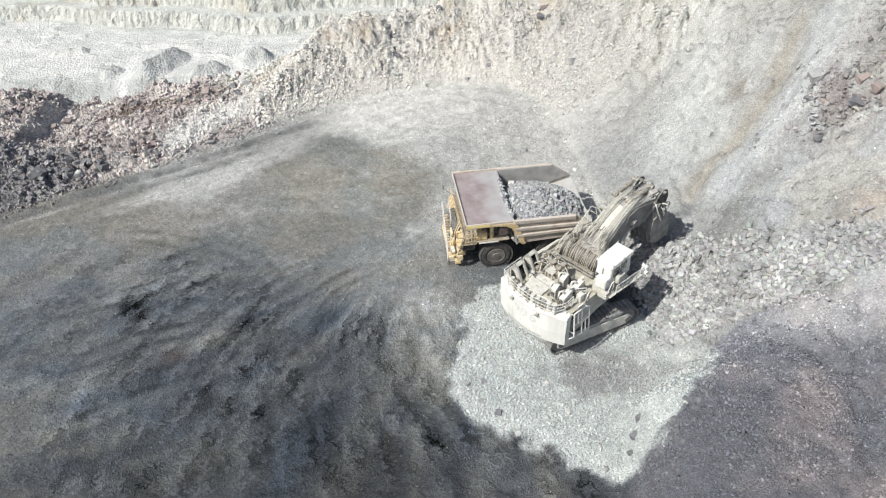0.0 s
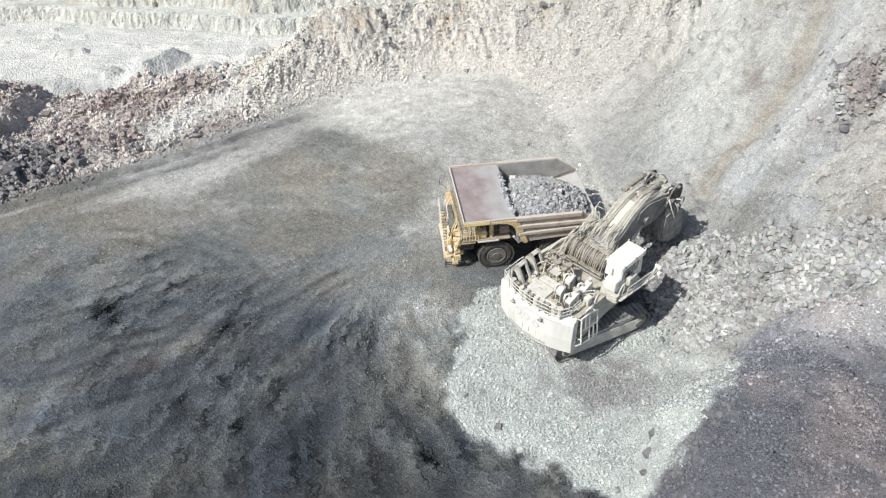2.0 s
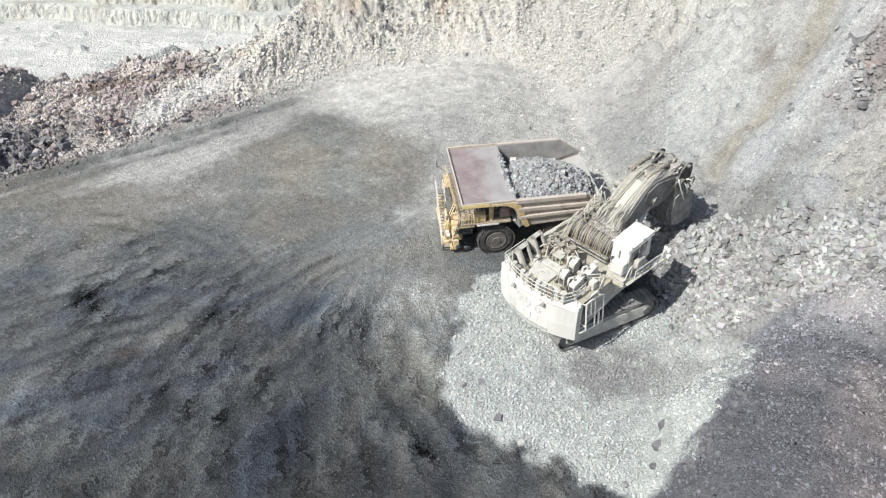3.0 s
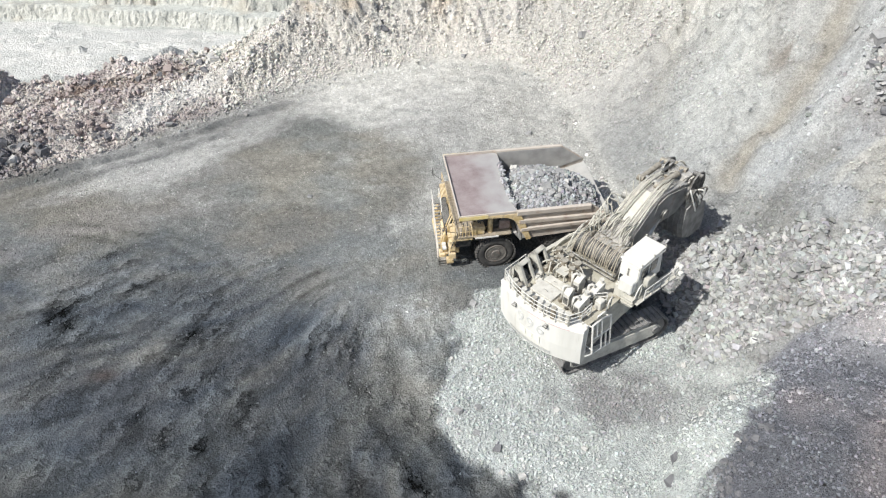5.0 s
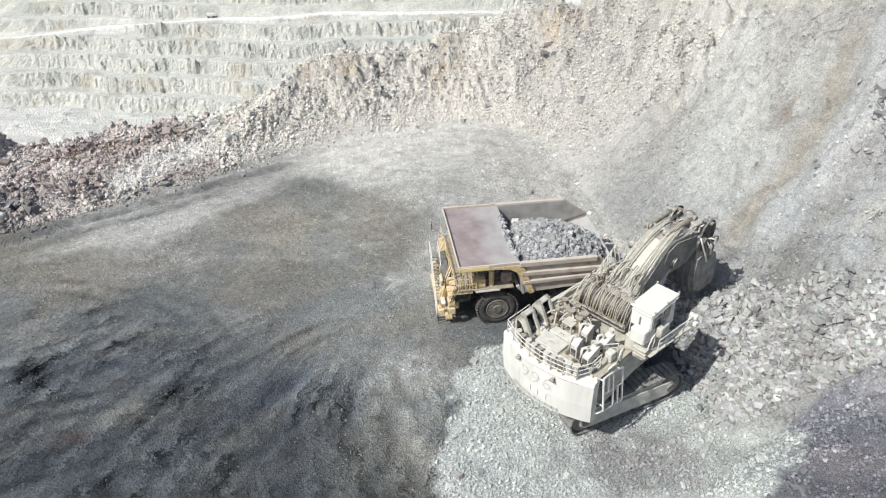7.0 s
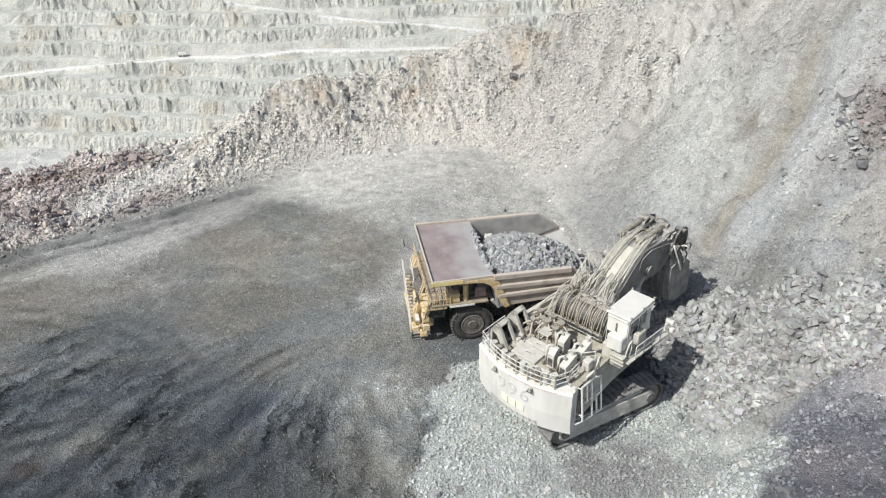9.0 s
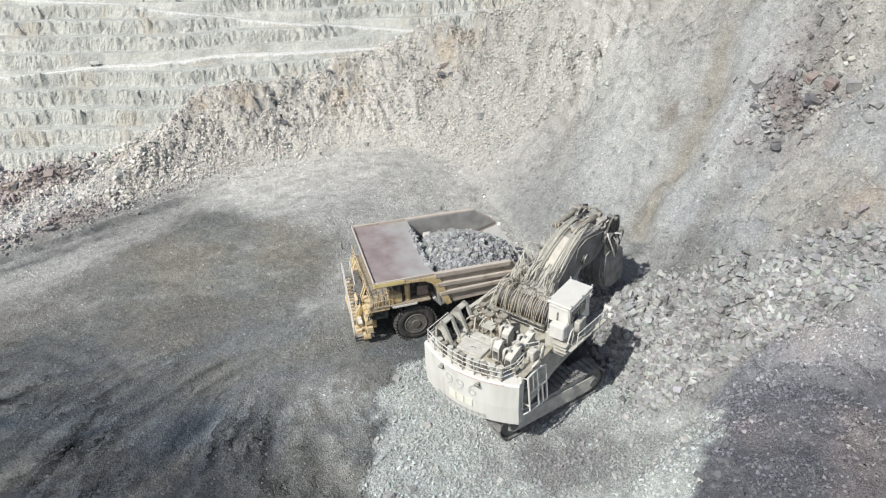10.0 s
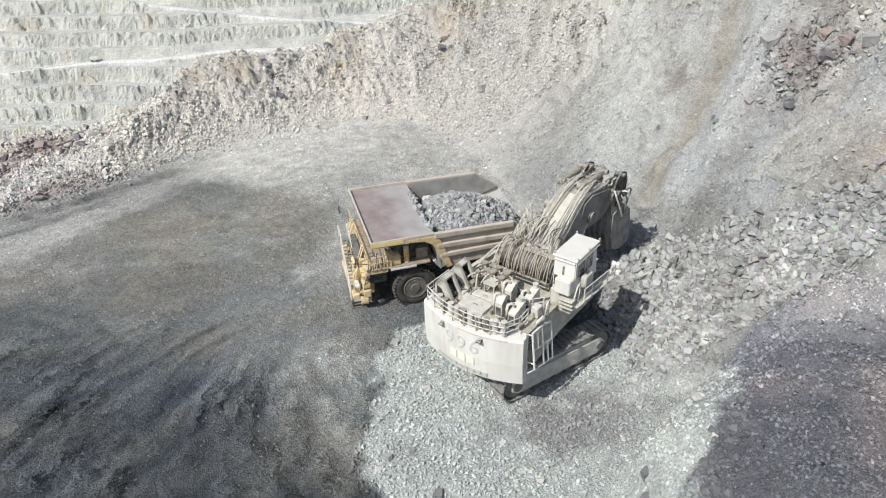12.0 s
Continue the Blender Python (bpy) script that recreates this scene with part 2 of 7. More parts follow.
def thing(name, m, label, category, group="", kind=""):
    ob = new(name)
    ob.matrix_basis = m
    return tagged(ob, label, category, group, kind)


def box(bm, c, s, bev=0.0, m=None):
    mat = Matrix.Translation(c) @ (m or Matrix()) @ Matrix.Diagonal((*s, 1))
    r = bmesh.ops.create_cube(bm, size=1, matrix=mat)
    if bev:
        ed = list({e for v in r["verts"] for e in v.link_edges})
        bmesh.ops.bevel(bm, geom=ed, offset=bev, segments=1, affect="EDGES")
    return bm


def cyl(bm, a, b, r, seg=12, r2=None):
    a, b = Vector(a), Vector(b)
    mat = Matrix.Translation((a + b) / 2) @ (b - a).to_track_quat("Z", "Y").to_matrix().to_4x4()
    bmesh.ops.create_cone(bm, cap_ends=True, segments=seg, radius1=r, radius2=r if r2 is None else r2, depth=(b - a).length, matrix=mat)
    return bm


def prism(bm, pts, lo, hi, axis="y"):
    """Extrudes an outline: (x, z) along y, (x, y) along z or (y, z) along x."""
    def at(p, w):
        return {"y": (p[0], w, p[1]), "z": (p[0], p[1], w), "x": (w, p[0], p[1])}[axis]
    a = [bm.verts.new(at(p, lo)) for p in pts]
    b = [bm.verts.new(at(p, hi)) for p in pts]
    bm.faces.new(a)
    bm.faces.new(b[::-1])
    for i in range(len(pts)):
        j = (i + 1) % len(pts)
        bm.faces.new((a[j], a[i], b[i], b[j]))
    return bm


def tube(bm, pts, r, seg=6):
    """A pipe or hose along points."""
    pts = [Vector(p) for p in pts]
    rings = []
    for i, p in enumerate(pts):
        d = (pts[min(i + 1, len(pts) - 1)] - pts[max(i - 1, 0)]).normalized()
        side = d.cross(Vector((0, 0, 1)))
        if side.length < 0.05:
            side = d.cross(Vector((0, 1, 0)))
        side.normalize()
        up = side.cross(d)
        rings.append([bm.verts.new(p + side * (r * math.cos(2 * math.pi * k / seg)) + up * (r * math.sin(2 * math.pi * k / seg))) for k in range(seg)])
    for a, b in zip(rings, rings[1:]):
        for k in range(seg):
            j = (k + 1) % seg
            bm.faces.new((a[k], a[j], b[j], b[k]))
    bm.faces.new(rings[0][::-1])
    bm.faces.new(rings[-1])
    return bm


def sag(a, b, lift, steps=10, sway=0.0):
    """Points of a hose that hangs or arches between two ends."""
    a, b = Vector(a), Vector(b)
    out = []
    for i in range(steps + 1):
        u = i / steps
        p = a.lerp(b, u)
        p.z += lift * 4 * u * (1 - u)
        p.y += sway * math.sin(math.pi * u)
        out.append(p)
    return out


def B():
    return bmesh.new()


# ---- noise over the plan ----
rng = np.random.default_rng(7)
PERM = np.concatenate([rng.permutation(512)] * 2)
GRAD = np.stack([np.cos(np.arange(512) * 2.399), np.sin(np.arange(512) * 2.399)], 1)


def perlin(x, y):
    xi, yi = np.floor(x).astype(int), np.floor(y).astype(int)
    u, v = x - xi, y - yi
    su, sv = u * u * u * (u * (u * 6 - 15) + 10), v * v * v * (v * (v * 6 - 15) + 10)

    def g(i, j, a, b):
        q = GRAD[PERM[(PERM[(xi + i) & 511] + yi + j) & 511]]
        return q[..., 0] * a + q[..., 1] * b
    n0 = g(0, 0, u, v) * (1 - su) + g(1, 0, u - 1, v) * su
    n1 = g(0, 1, u, v - 1) * (1 - su) + g(1, 1, u - 1, v - 1) * su
    return (n0 * (1 - sv) + n1 * sv) * 1.5


def fbm(x, y, octaves=4, gain=0.5):
    s, a, f = 0.0, 1.0, 1.0
    for k in range(octaves):
        s = s + a * perlin(x * f + 17.3 * k, y * f - 9.1 * k)
        a, f = a * gain, f * 2.03
    return s


def ramp01(v, lo, hi):
    t = np.clip((v - lo) / (hi - lo), 0, 1)
    return t * t * (3 - 2 * t)


def along(px, py, line):
    """Distance to a polyline, signed (positive on its left), and how far along it in corner counts."""
    best = np.full(px.shape, 1e9)
    sgn, par = np.ones(px.shape), np.zeros(px.shape)
    for i in range(len(line) - 1):
        (ax, ay), (bx, by) = line[i], line[i + 1]
        dx, dy = bx - ax, by - ay
        u = np.clip(((px - ax) * dx + (py - ay) * dy) / (dx * dx + dy * dy), 0, 1)
        qx, qy = px - ax - u * dx, py - ay - u * dy
        d = np.hypot(qx, qy)
        cr = dx * qy - dy * qx
        near = d < best - 1e-6
        best, sgn, par = np.where(near, d, best), np.where(near, np.sign(cr), sgn), np.where(near, i + u, par)
    return best * sgn, par


# ---- shape of the ground ----
# Toe of the slopes round the loading floor, from the far left berm round to the right.
TOE = [(-120, 22), (-70, 50), (-46, 64.5), (-37.6, 69.5), (-33, 74), (-26, 78.5), (-21, 82.5), (-14, 86.3), (-7, 89.2), (-1, 90.8),
       (6, 90.5), (12, 86), (15, 76), (16.5, 63), (17.5, 52), (18.2, 45), (19, 40.5), (20, 36), (22, 25), (22, -60)]
#       rise per metre, height of the crest, how far back from the toe it lies
STEEP = [.30, .30, .28, .22, .20, .25, .56, .72, .80, .76, .78, .52, .58, .60, .46, .44, .50, .50, .4, .4]
CREST = [4.0, 4.0, 3.4, 2.0, 2.0, 3.0, 8.0, 11.0, 11.5, 12.0, 17, 24.0, 24, 26, 30, 32, 32, 24, 10, 10]
DEPTH = [24, 24, 24, 23, 20, 18, 13, 11.8, 11.2, 13, 16, 21, 42, 70, 90, 90, 90, 90, 90, 90]
# skyline of the berm and the back slope: x and the height that it reaches there
RIM_X = [-66, -61, -59, -56.3, -55, -51, -46, -41, -38, -33, -29.2, -26, -23.8, -22.4, -21.5, -20.4, -19.2, -17, -14.2, -9.5, -7.6, -5.3, -2, -0.8, 1.5, 4.8, 7.4, 10.7, 14.3, 17.8, 23.5, 26.2, 28.1, 30.1, 36, 48]
RIM_Z = [5.4, 5.0, 4.0, 3.2, 0.9, 0.2, 0.7, 0.8, 1.4, 1.5, 1.8, 3.1, 4.1, 4.5, 5.5, 6.3, 7.3, 8.0, 8.2, 7.8, 7.8, 6.6, 7.6, 8.9, 9.3, 9.3, 10.0, 11.4, 13.0, 14.2, 14.3, 15.6, 16.8, 17.6, 24, 34]
BANK = [(6, -20), (11, 18), (12.8, 27), (14.6, 33), (20.5, 37.4), (25.5, 40.2), (33, 42.5), (120, 55)]


# bare tan scarps in the back slope: x, y, reach across and up, strength
SCARPS = [(-12.0, 94.8, 2.6, 2.2, .85), (-17.5, 94.4, 1.7, 1.4, .7), (-27.0, 89.0, 2.2, 1.6, .6), (0.2, 98.4, 2.2, 3.6, .9), (16.2, 100.6, 3.0, 3.2, .75), (13.9, 99.4, 1.4, 2.8, .55)]
CHUTE = [(23.5, 55.5), (27.6, 59.5), (31.7, 61.5), (34.9, 64.7), (38, 71)]
GULLY = [(-8.8, 97.0), (-8.9, 92.4), (-8.1, 91.5), (-6.3, 90.6)]
# brown broken band along the berm's back edge, bare pale strip across the berm, airborne dust haze painted below the
# high ribs
BROWN_BAND = [(-47, 84), (-42, 85.2), (-37.7, 86), (-33.2, 87.2), (-30.2, 89.4)]
PALE_STRIP = [(-36.4, 75.4), (-34.7, 78), (-31.5, 81.5), (-28.5, 83.5)]
PLUME = [(34.0, 83), (31.2, 77.6), (28.2, 70.5), (25.2, 65), (22.5, 60)]


def ground_parts(x, y):
    d, s = along(x, y, [(a, b) for a, b in TOE])
    wob = 1.2 * fbm(x * 0.12, y * 0.12, 3)
    d = d + wob * ramp01(np.abs(d), 0, 6)
    steep, crest, depth = (np.interp(s, np.arange(len(TOE)), v) for v in (STEEP, CREST, DEPTH))
    db, sb = along(x, y, BANK)
    return d, s, steep, crest, depth, -db


def height(x, y):
    d, s, steep, crest, depth, db = ground_parts(x, y)
    dp = np.maximum(d, 0)
    slope = steep * dp + np.where(s > 10.5, 0.013, 0.0) * dp * dp * (dp < 40) + np.where((s > 10.5) & (dp >= 40), 0.013 * 1600, 0)
    slope = np.where(slope > crest * 0.75, crest * 0.75 + (slope - crest * 0.75) * 0.75, slope)
    z = np.minimum(slope, crest + 0.04 * np.maximum(dp - depth, 0))
    bank = np.clip(1.15 * np.maximum(db, 0), 0, None)
    bank = 7.0 * (1 - np.exp(-bank / 3.1)) + 0.03 * np.maximum(db, 0)
    z = np.maximum(z, np.minimum(bank, 9))
    # the pit behind the crest
    over = np.maximum(d - depth - 1.5 * fbm(x * 0.15 + 5, y * 0.15, 3), 0) * ramp01(13.2 - s, 0, 0.6)
    rough = ramp01(dp, 0.2, 4) * (1 - ramp01(over, 200, 300))
    rib = fbm(x * 0.22, y * 0.22, 4)
    z = z + rough * (0.75 * rib * ramp01(dp, 1, 8) + 0.35 * fbm(x * 0.9, y * 0.9, 3) + 0.16 * np.abs(fbm(x * 2.3, y * 2.3, 2)))
    rill = np.abs(fbm((x * 0.55 - y * 0.35) * 0.5 + 3, (y + x) * 0.07, 4))
    z = z + ramp01(d, 5, 12) * ramp01(s, 9, 11) * (0.9 * rill - 0.3)
    broken = ramp01(d, 7, 14) * ramp01(s, 10.6, 11.6) * ramp01(fbm(x * 0.08 + 40, y * 0.08, 2), -0.2, 0.35)
    z = z + broken * (0.8 - 1.6 * np.abs(fbm(x * 0.42 + 0.2 * y, y * 0.30, 4, 0.6)))
    strip = np.exp(-np.abs(along(x, y, PALE_STRIP)[0] / 2.5) ** 3)
    left = (1 - 0.8 * strip) * ramp01(-s, -5.4, -4.2) * ramp01(dp, 0, 3) * (1 - ramp01(over, 0, 3))
    z = z + left * (0.9 * np.abs(fbm(x * 0.35, y * 0.35, 4)) + 1.1 * np.abs(fbm(x * 0.9, y * 0.9, 4, 0.65)) - 0.45)
    z = z + 1.35 * np.abs(fbm(x * 0.8 + 5, y * 0.8, 4, 0.65)) * ramp01(d, 1, 4) * ramp01(s, 4.6, 5.8) * (1 - ramp01(s, 9.5, 11)) * (1 - ramp01(over, 0, 3))
    z = z + left * 1.6 * np.exp(-((d - 17) / 2.6) ** 2) * ramp01(fbm(x * 0.13 + 2, 0 * y + 4, 2), -0.3, 0.3)
    bk = ramp01(db, 0.2, 3)
    z = z + bk * (0.22 * fbm(x * 0.6, y * 0.6, 4) + 0.10 * np.abs(fbm(x * 2.0, y * 2.0, 2)))
    # loading floor: shallow ruts, small swells
    flat = 1 - np.maximum(rough, bk)
    z = z + flat * (0.10 * fbm(x * 0.10, y * 0.10, 3) + 0.05 * fbm(x * 0.7, y * 0.7, 3) + 0.022 * fbm(x * 2.6, y * 2.6, 2))
    # the skyline, with single blocks that stand over it
    cap = np.interp(x, RIM_X, RIM_Z) - 0.15 + 0.5 * fbm(x * 0.7, y * 0.7, 3, 0.6)
    held = ramp01(d, 3.5, 9) * ramp01(12.6 - s, 0, 0.6) * ramp01(y + 0.35 * np.maximum(-x - 20, 0), 78, 90)
    z = z - held * np.maximum(z - cap, 0) - np.minimum(over * 1.1, 420)
    # heap of churned dirt on the floor
    z = z + 0.6 * np.exp(-(((x + 7.7) / 1.5) ** 2 + ((y - 41.9) / 1.8) ** 2)) * (0.4 + 1.3 * np.abs(fbm(x * 1.5, y * 1.5, 3)))
    # rim of pale spoil round the pad
    dp_, _ = along(x, y, PAD)
    z = z + 0.35 * np.exp(-((dp_ - 2.2) / 1.6) ** 2) * ramp01(40 - y, 0, 6) * (1 - bk)
    # muck heaped before the bucket
    z = z + 2.1 * np.exp(-(((x - 20.8) / 2.6) ** 2 + ((y - 48.2) / 2.4) ** 2)) * (0.9 + 0.3 * fbm(x * 0.8, y * 0.8, 3))
    # chute that the digging leaves in the slope
    dc, sc = along(x, y, CHUTE)
    z = z - 1.4 * np.exp(-((dc + 0.8 * fbm(x * 0.2, y * 0.2, 2)) / 1.9) ** 2) * ramp01(sc, 0.05, 0.6) * (1 - ramp01(sc, 3.2, 4))
    dg, sg = along(x, y, GULLY)
    z = z - 0.6 * np.exp(-(dg / 0.8) ** 2) * (1 - ramp01(sg, 2.6, 3)) * ramp01(sg, 0, .3)
    # eroded ribs high on the slope
    ribs = np.exp(-(((x - 30) / 5.5) ** 2 + ((y - 86) / 8) ** 2) ** 1.5)
    z = z + ribs * 1.7 * (np.abs(np.sin(np.pi * ((x - 0.63 * (y - 86)) / 3.0 + 0.45 * fbm(x * 0.22, y * 0.22, 3)))) - 0.6)
    for line, w, h in ((TRACK_A, 0.5, 0.40), (TRACK_B, 0.4, 0.22)):
        dl, sl = along(x, y, line)
        z = z + h * np.exp(-((dl - 0.7 + 0.3 * fbm(x * 0.3, y * 0.3, 2)) / w) ** 2) * ramp01(sl, 0, 0.7) * (1 - ramp01(sl, len(line) - 1.8, len(line) - 1))
    return z


PAD = [(3, 47.5), (1.0, 45), (0.3, 40.5), (-0.9, 35), (0.8, 32.8), (4.2, 30.5), (8, 28.6), (11.5, 26.5), (13.9, 26.0), (15.9, 28.4), (18.1, 30.6),
       (19.7, 32.8), (21.4, 34.8), (23.3, 36.8), (22, 39.5), (19, 43), (14, 47), (8, 49), (3, 47.5)]


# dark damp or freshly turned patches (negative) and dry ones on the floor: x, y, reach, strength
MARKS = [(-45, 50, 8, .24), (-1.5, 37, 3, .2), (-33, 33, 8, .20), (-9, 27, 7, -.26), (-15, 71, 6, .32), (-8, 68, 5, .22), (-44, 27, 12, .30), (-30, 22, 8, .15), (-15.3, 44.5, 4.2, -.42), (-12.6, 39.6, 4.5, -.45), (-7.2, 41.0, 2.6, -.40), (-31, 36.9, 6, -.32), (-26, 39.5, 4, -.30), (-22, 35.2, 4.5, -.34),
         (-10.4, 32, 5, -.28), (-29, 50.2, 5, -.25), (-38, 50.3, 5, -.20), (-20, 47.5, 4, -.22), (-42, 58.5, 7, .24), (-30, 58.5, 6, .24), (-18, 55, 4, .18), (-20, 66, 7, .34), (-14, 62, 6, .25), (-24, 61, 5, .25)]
# broad tones of the floor, darker (negative) or lighter: x, y, strength
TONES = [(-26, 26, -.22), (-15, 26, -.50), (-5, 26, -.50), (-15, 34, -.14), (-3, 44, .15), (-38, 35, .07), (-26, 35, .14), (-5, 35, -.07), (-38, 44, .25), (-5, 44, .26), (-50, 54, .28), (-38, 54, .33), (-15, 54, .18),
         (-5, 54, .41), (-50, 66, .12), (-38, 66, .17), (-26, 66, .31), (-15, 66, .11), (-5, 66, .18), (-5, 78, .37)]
# edge of the wet dark floor, pale sweep along the berm, dark tracks on either side of it
APRON = [(-34, 56.5), (-30, 60.5), (-26.7, 65.8), (-21.3, 73.7), (-16.6, 77.6), (-13.6, 76.4), (-7.2, 72.7), (-1.8, 68.2), (-2.9, 62.2), (-4.7, 56.5), (-4, 50)]
ARCS = [[(-30, 55.6), (-27, 55.2), (-24.5, 54.2), (-22, 52.9), (-20.1, 51), (-18.6, 49), (-17.6, 46.5)], [(-16, 38), (-16.2, 41), (-15.8, 43.6), (-14.5, 46.1), (-12.2, 48.7), (-9, 51)],
        [(-42, 44.5), (-36, 46.4), (-31, 48.6), (-25.5, 51)], [(-40, 57.2), (-33, 56.6), (-28, 54.9), (-24, 52)], [(-36, 38), (-30, 41.5), (-24, 43.2)], [(-34, 31), (-27, 35), (-20, 37.4)]]
SWEEP = [(-46, 59.0), (-37.3, 63.4), (-31.1, 66.6), (-26.6, 70.0), (-22.0, 73.4), (-17.5, 77.2)]
TRACK_A = [(-62, 55.0), (-45.5, 64.0), (-37.6, 68.9), (-30.6, 72.6), (-23.9, 77.4), (-15.5, 82.6)]
TRACK_B = [(-42, 63.6), (-36.2, 67.0), (-31.2, 70.0), (-26.2, 73.2), (-22.4, 75.2)]


def mixc(c, w, rgb):
    return c * (1 - w[..., None]) + np.array(rgb) * w[..., None]


def ground_tint(x, y, z=None):
    """Colours of the deposits: wet dark haul floor, dusted floor, crushed pale pad, grey muck, tan and reddish rock."""
    d, s, steep, crest, depth, db = ground_parts(x, y)
    vx, vy = x - FAN[0], y - FAN[1]
    r, th = np.hypot(vx, vy), np.arctan2(-vy, -vx)
    warp = 0.9 * fbm(x * .09, y * .09, 3)
    streak = fbm(th * 8.0 + 0.08 * r + 0.5 * warp, r * 0.05 + warp * 0.3, 4, 0.6)
    blotch = fbm(x * 0.13 + 3, y * 0.13, 5, 0.62)
    mott = fbm(x * 0.5, y * 0.5, 4, 0.6)
    turned = ramp01(55 - y - 0.1 * x + 4 * warp, 0, 12) * ramp01(r, 9, 17)
    base = 0.47 + 0.32 * streak * turned + 0.10 * blotch + 0.075 * mott + 0.22 * ramp01(y + 0.15 * x, 40, 56) + 0.10 * ramp01(y, 56, 66) + 0.26 * np.exp(-(((x + 2.5) / 5) ** 2 + ((y - 43) / 10) ** 2))
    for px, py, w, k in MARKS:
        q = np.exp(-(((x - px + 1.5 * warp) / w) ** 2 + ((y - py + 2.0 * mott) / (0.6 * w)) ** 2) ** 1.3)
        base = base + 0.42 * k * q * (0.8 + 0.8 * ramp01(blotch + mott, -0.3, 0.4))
    base = base + 0.50 * np.exp(-(((x + 2.6) / 2.6) ** 2 + ((y - 41.5) / 6.5) ** 2)) * (0.8 + 0.7 * mott)
    base = np.clip(base, 0.18, 1.6)
    c = np.empty(x.shape + (3,))
    lo, hi = np.array((0.045, 0.0485, 0.052)), np.array((0.194, 0.196, 0.186))
    c[:] = lo + (hi - lo) * base[..., None]
    hue = fbm(x * 0.10 - 14, y * 0.14 + 6, 4)
    c = c * (1 + ramp01(hue, 0.02, 0.4)[..., None] * np.array((-0.04, 0.0, 0.05)) + ramp01(-hue, 0.02, 0.4)[..., None] * np.array((0.03, 0.0, -0.03)))
    c = c * (1 + np.clip(0.45 - base, -0.3, 0.3)[..., None] * np.array((-0.12, 0.0, 0.22)))
    c = mixc(c, np.exp(-(((x + 26) / 1.1) ** 2 + ((y - 39.4) / 0.6) ** 2)) * 0.7, (0.085, 0.06, 0.05))
    rosy = ramp01(fbm(x * 0.07 + 31, y * 0.16, 3), 0.0, 0.45) * ramp01(-x, 14, 28) * ramp01(y, 44, 52)
    c = mixc(c, rosy * 0.45, (0.215, 0.200, 0.186))
    # dusted apron: everything outside the wet dark floor
    de, se = along(x, y, APRON)
    soft = np.interp(se, [0, 2, 4, 6, 9, 11], [6.0, 2.6, 1.4, 3.0, 4.0, 4.0])
    edge = de + 0.9 * fbm(x * 0.25, y * 0.25, 4) + 0.5 * mott
    dusty = ramp01(edge / soft, -0.7, 1.0) * ramp01(se, 0.2, 1.6) * (1 - ramp01(se, 8.2, 10))
    back = ramp01(d, -16, -2) * ramp01(s, 5.5, 7) * (1 - 0.40 * ramp01(x, 0, 11))
    veil = mixc(np.broadcast_to(np.array((0.325, 0.322, 0.305)), c.shape), back, (0.585, 0.572, 0.53))
    wavy = np.clip(0.88 + 0.26 * fbm(d * 0.7 + warp, s * 1.6, 4, 0.6) + 0.2 * mott, 0, 1)[..., None] * dusty[..., None]
    c = c * (1 - wavy) + veil * wavy
    # pale scuffed sweep beside the berm, with the dark tracks that cut it
    dt, st_ = along(x, y, SWEEP)
    wide = np.interp(st_, [0, 1, 2, 3, 4, 5], [0.8, 1.3, 2.1, 1.9, 1.6, 1.0])
    sw = np.exp(-np.abs((dt + 0.5 * mott + 0.5 * warp) / wide) ** 3) * ramp01(st_, 0, 1.2) * (1 - ramp01(st_, 4.4, 5))
    c = mixc(c, np.clip(sw * (0.55 + 0.5 * fbm(dt * 1.6, st_ * 3, 4, 0.65)), 0, 1), (0.40, 0.393, 0.372))
    for line, w, deep in ((TRACK_A, 0.75, 0.85), (TRACK_B, 0.55, 0.75)):
        dl, sl = along(x, y, line)
        n_ = len(line) - 1
        q = np.exp(-np.abs((dl + 0.3 * mott + 0.35 * warp) / w) ** 2.5) * ramp01(sl, 0, 0.7) * (1 - ramp01(sl, n_ - 0.8, n_))
        c = mixc(c, np.clip(q * deep * (0.75 + 0.6 * mott), 0, 1), (0.125, 0.127, 0.125))
        q = np.exp(-((dl + 1.35 + 0.3 * mott) / 0.35) ** 2) * ramp01(sl, 0, 0.7) * (1 - ramp01(sl, n_ - 0.8, n_))
        c = mixc(c, np.clip(q * 0.5 * (0.7 + mott), 0, 1), (0.36, 0.355, 0.335))
    c = c * (1 + 0.22 * np.exp(-(((x + 8) / 9) ** 2 + ((y - 66) / 9) ** 2)))[..., None]
    for line in ARCS:
        dl, sl = along(x, y, line)
        n_ = len(line) - 1
        two = np.maximum(np.exp(-((dl - 0.9) / 0.32) ** 2), np.exp(-((dl + 0.9) / 0.32) ** 2)) * ramp01(sl, 0, 0.5) * (1 - ramp01(sl, n_ - 0.5, n_))
        c = c * (1 - np.clip(two * (0.16 + 0.5 * mott + 0.4 * blotch), 0, 0.4))[..., None]
        c = c * (1 + 0.08 * np.exp(-(dl / 0.45) ** 2) * ramp01(sl, 0, 0.5) * (1 - ramp01(sl, n_ - 0.5, n_)))[..., None]
    for px, py, w in ((-10.2, 68.3, 2.0), (-7.4, 63.6, 1.6), (-4.7, 56.6, 2.2), (-2.8, 45.6, 2.6), (-24.5, 61, 2.2)):
        q = np.exp(-(((x - px) / w) ** 2 + ((y - py) / (0.6 * w)) ** 2)) * ramp01(fbm(x * .6, y * .6, 4), -0.25, 0.3)
        c = mixc(c, q * 0.7, (0.37, 0.365, 0.345))
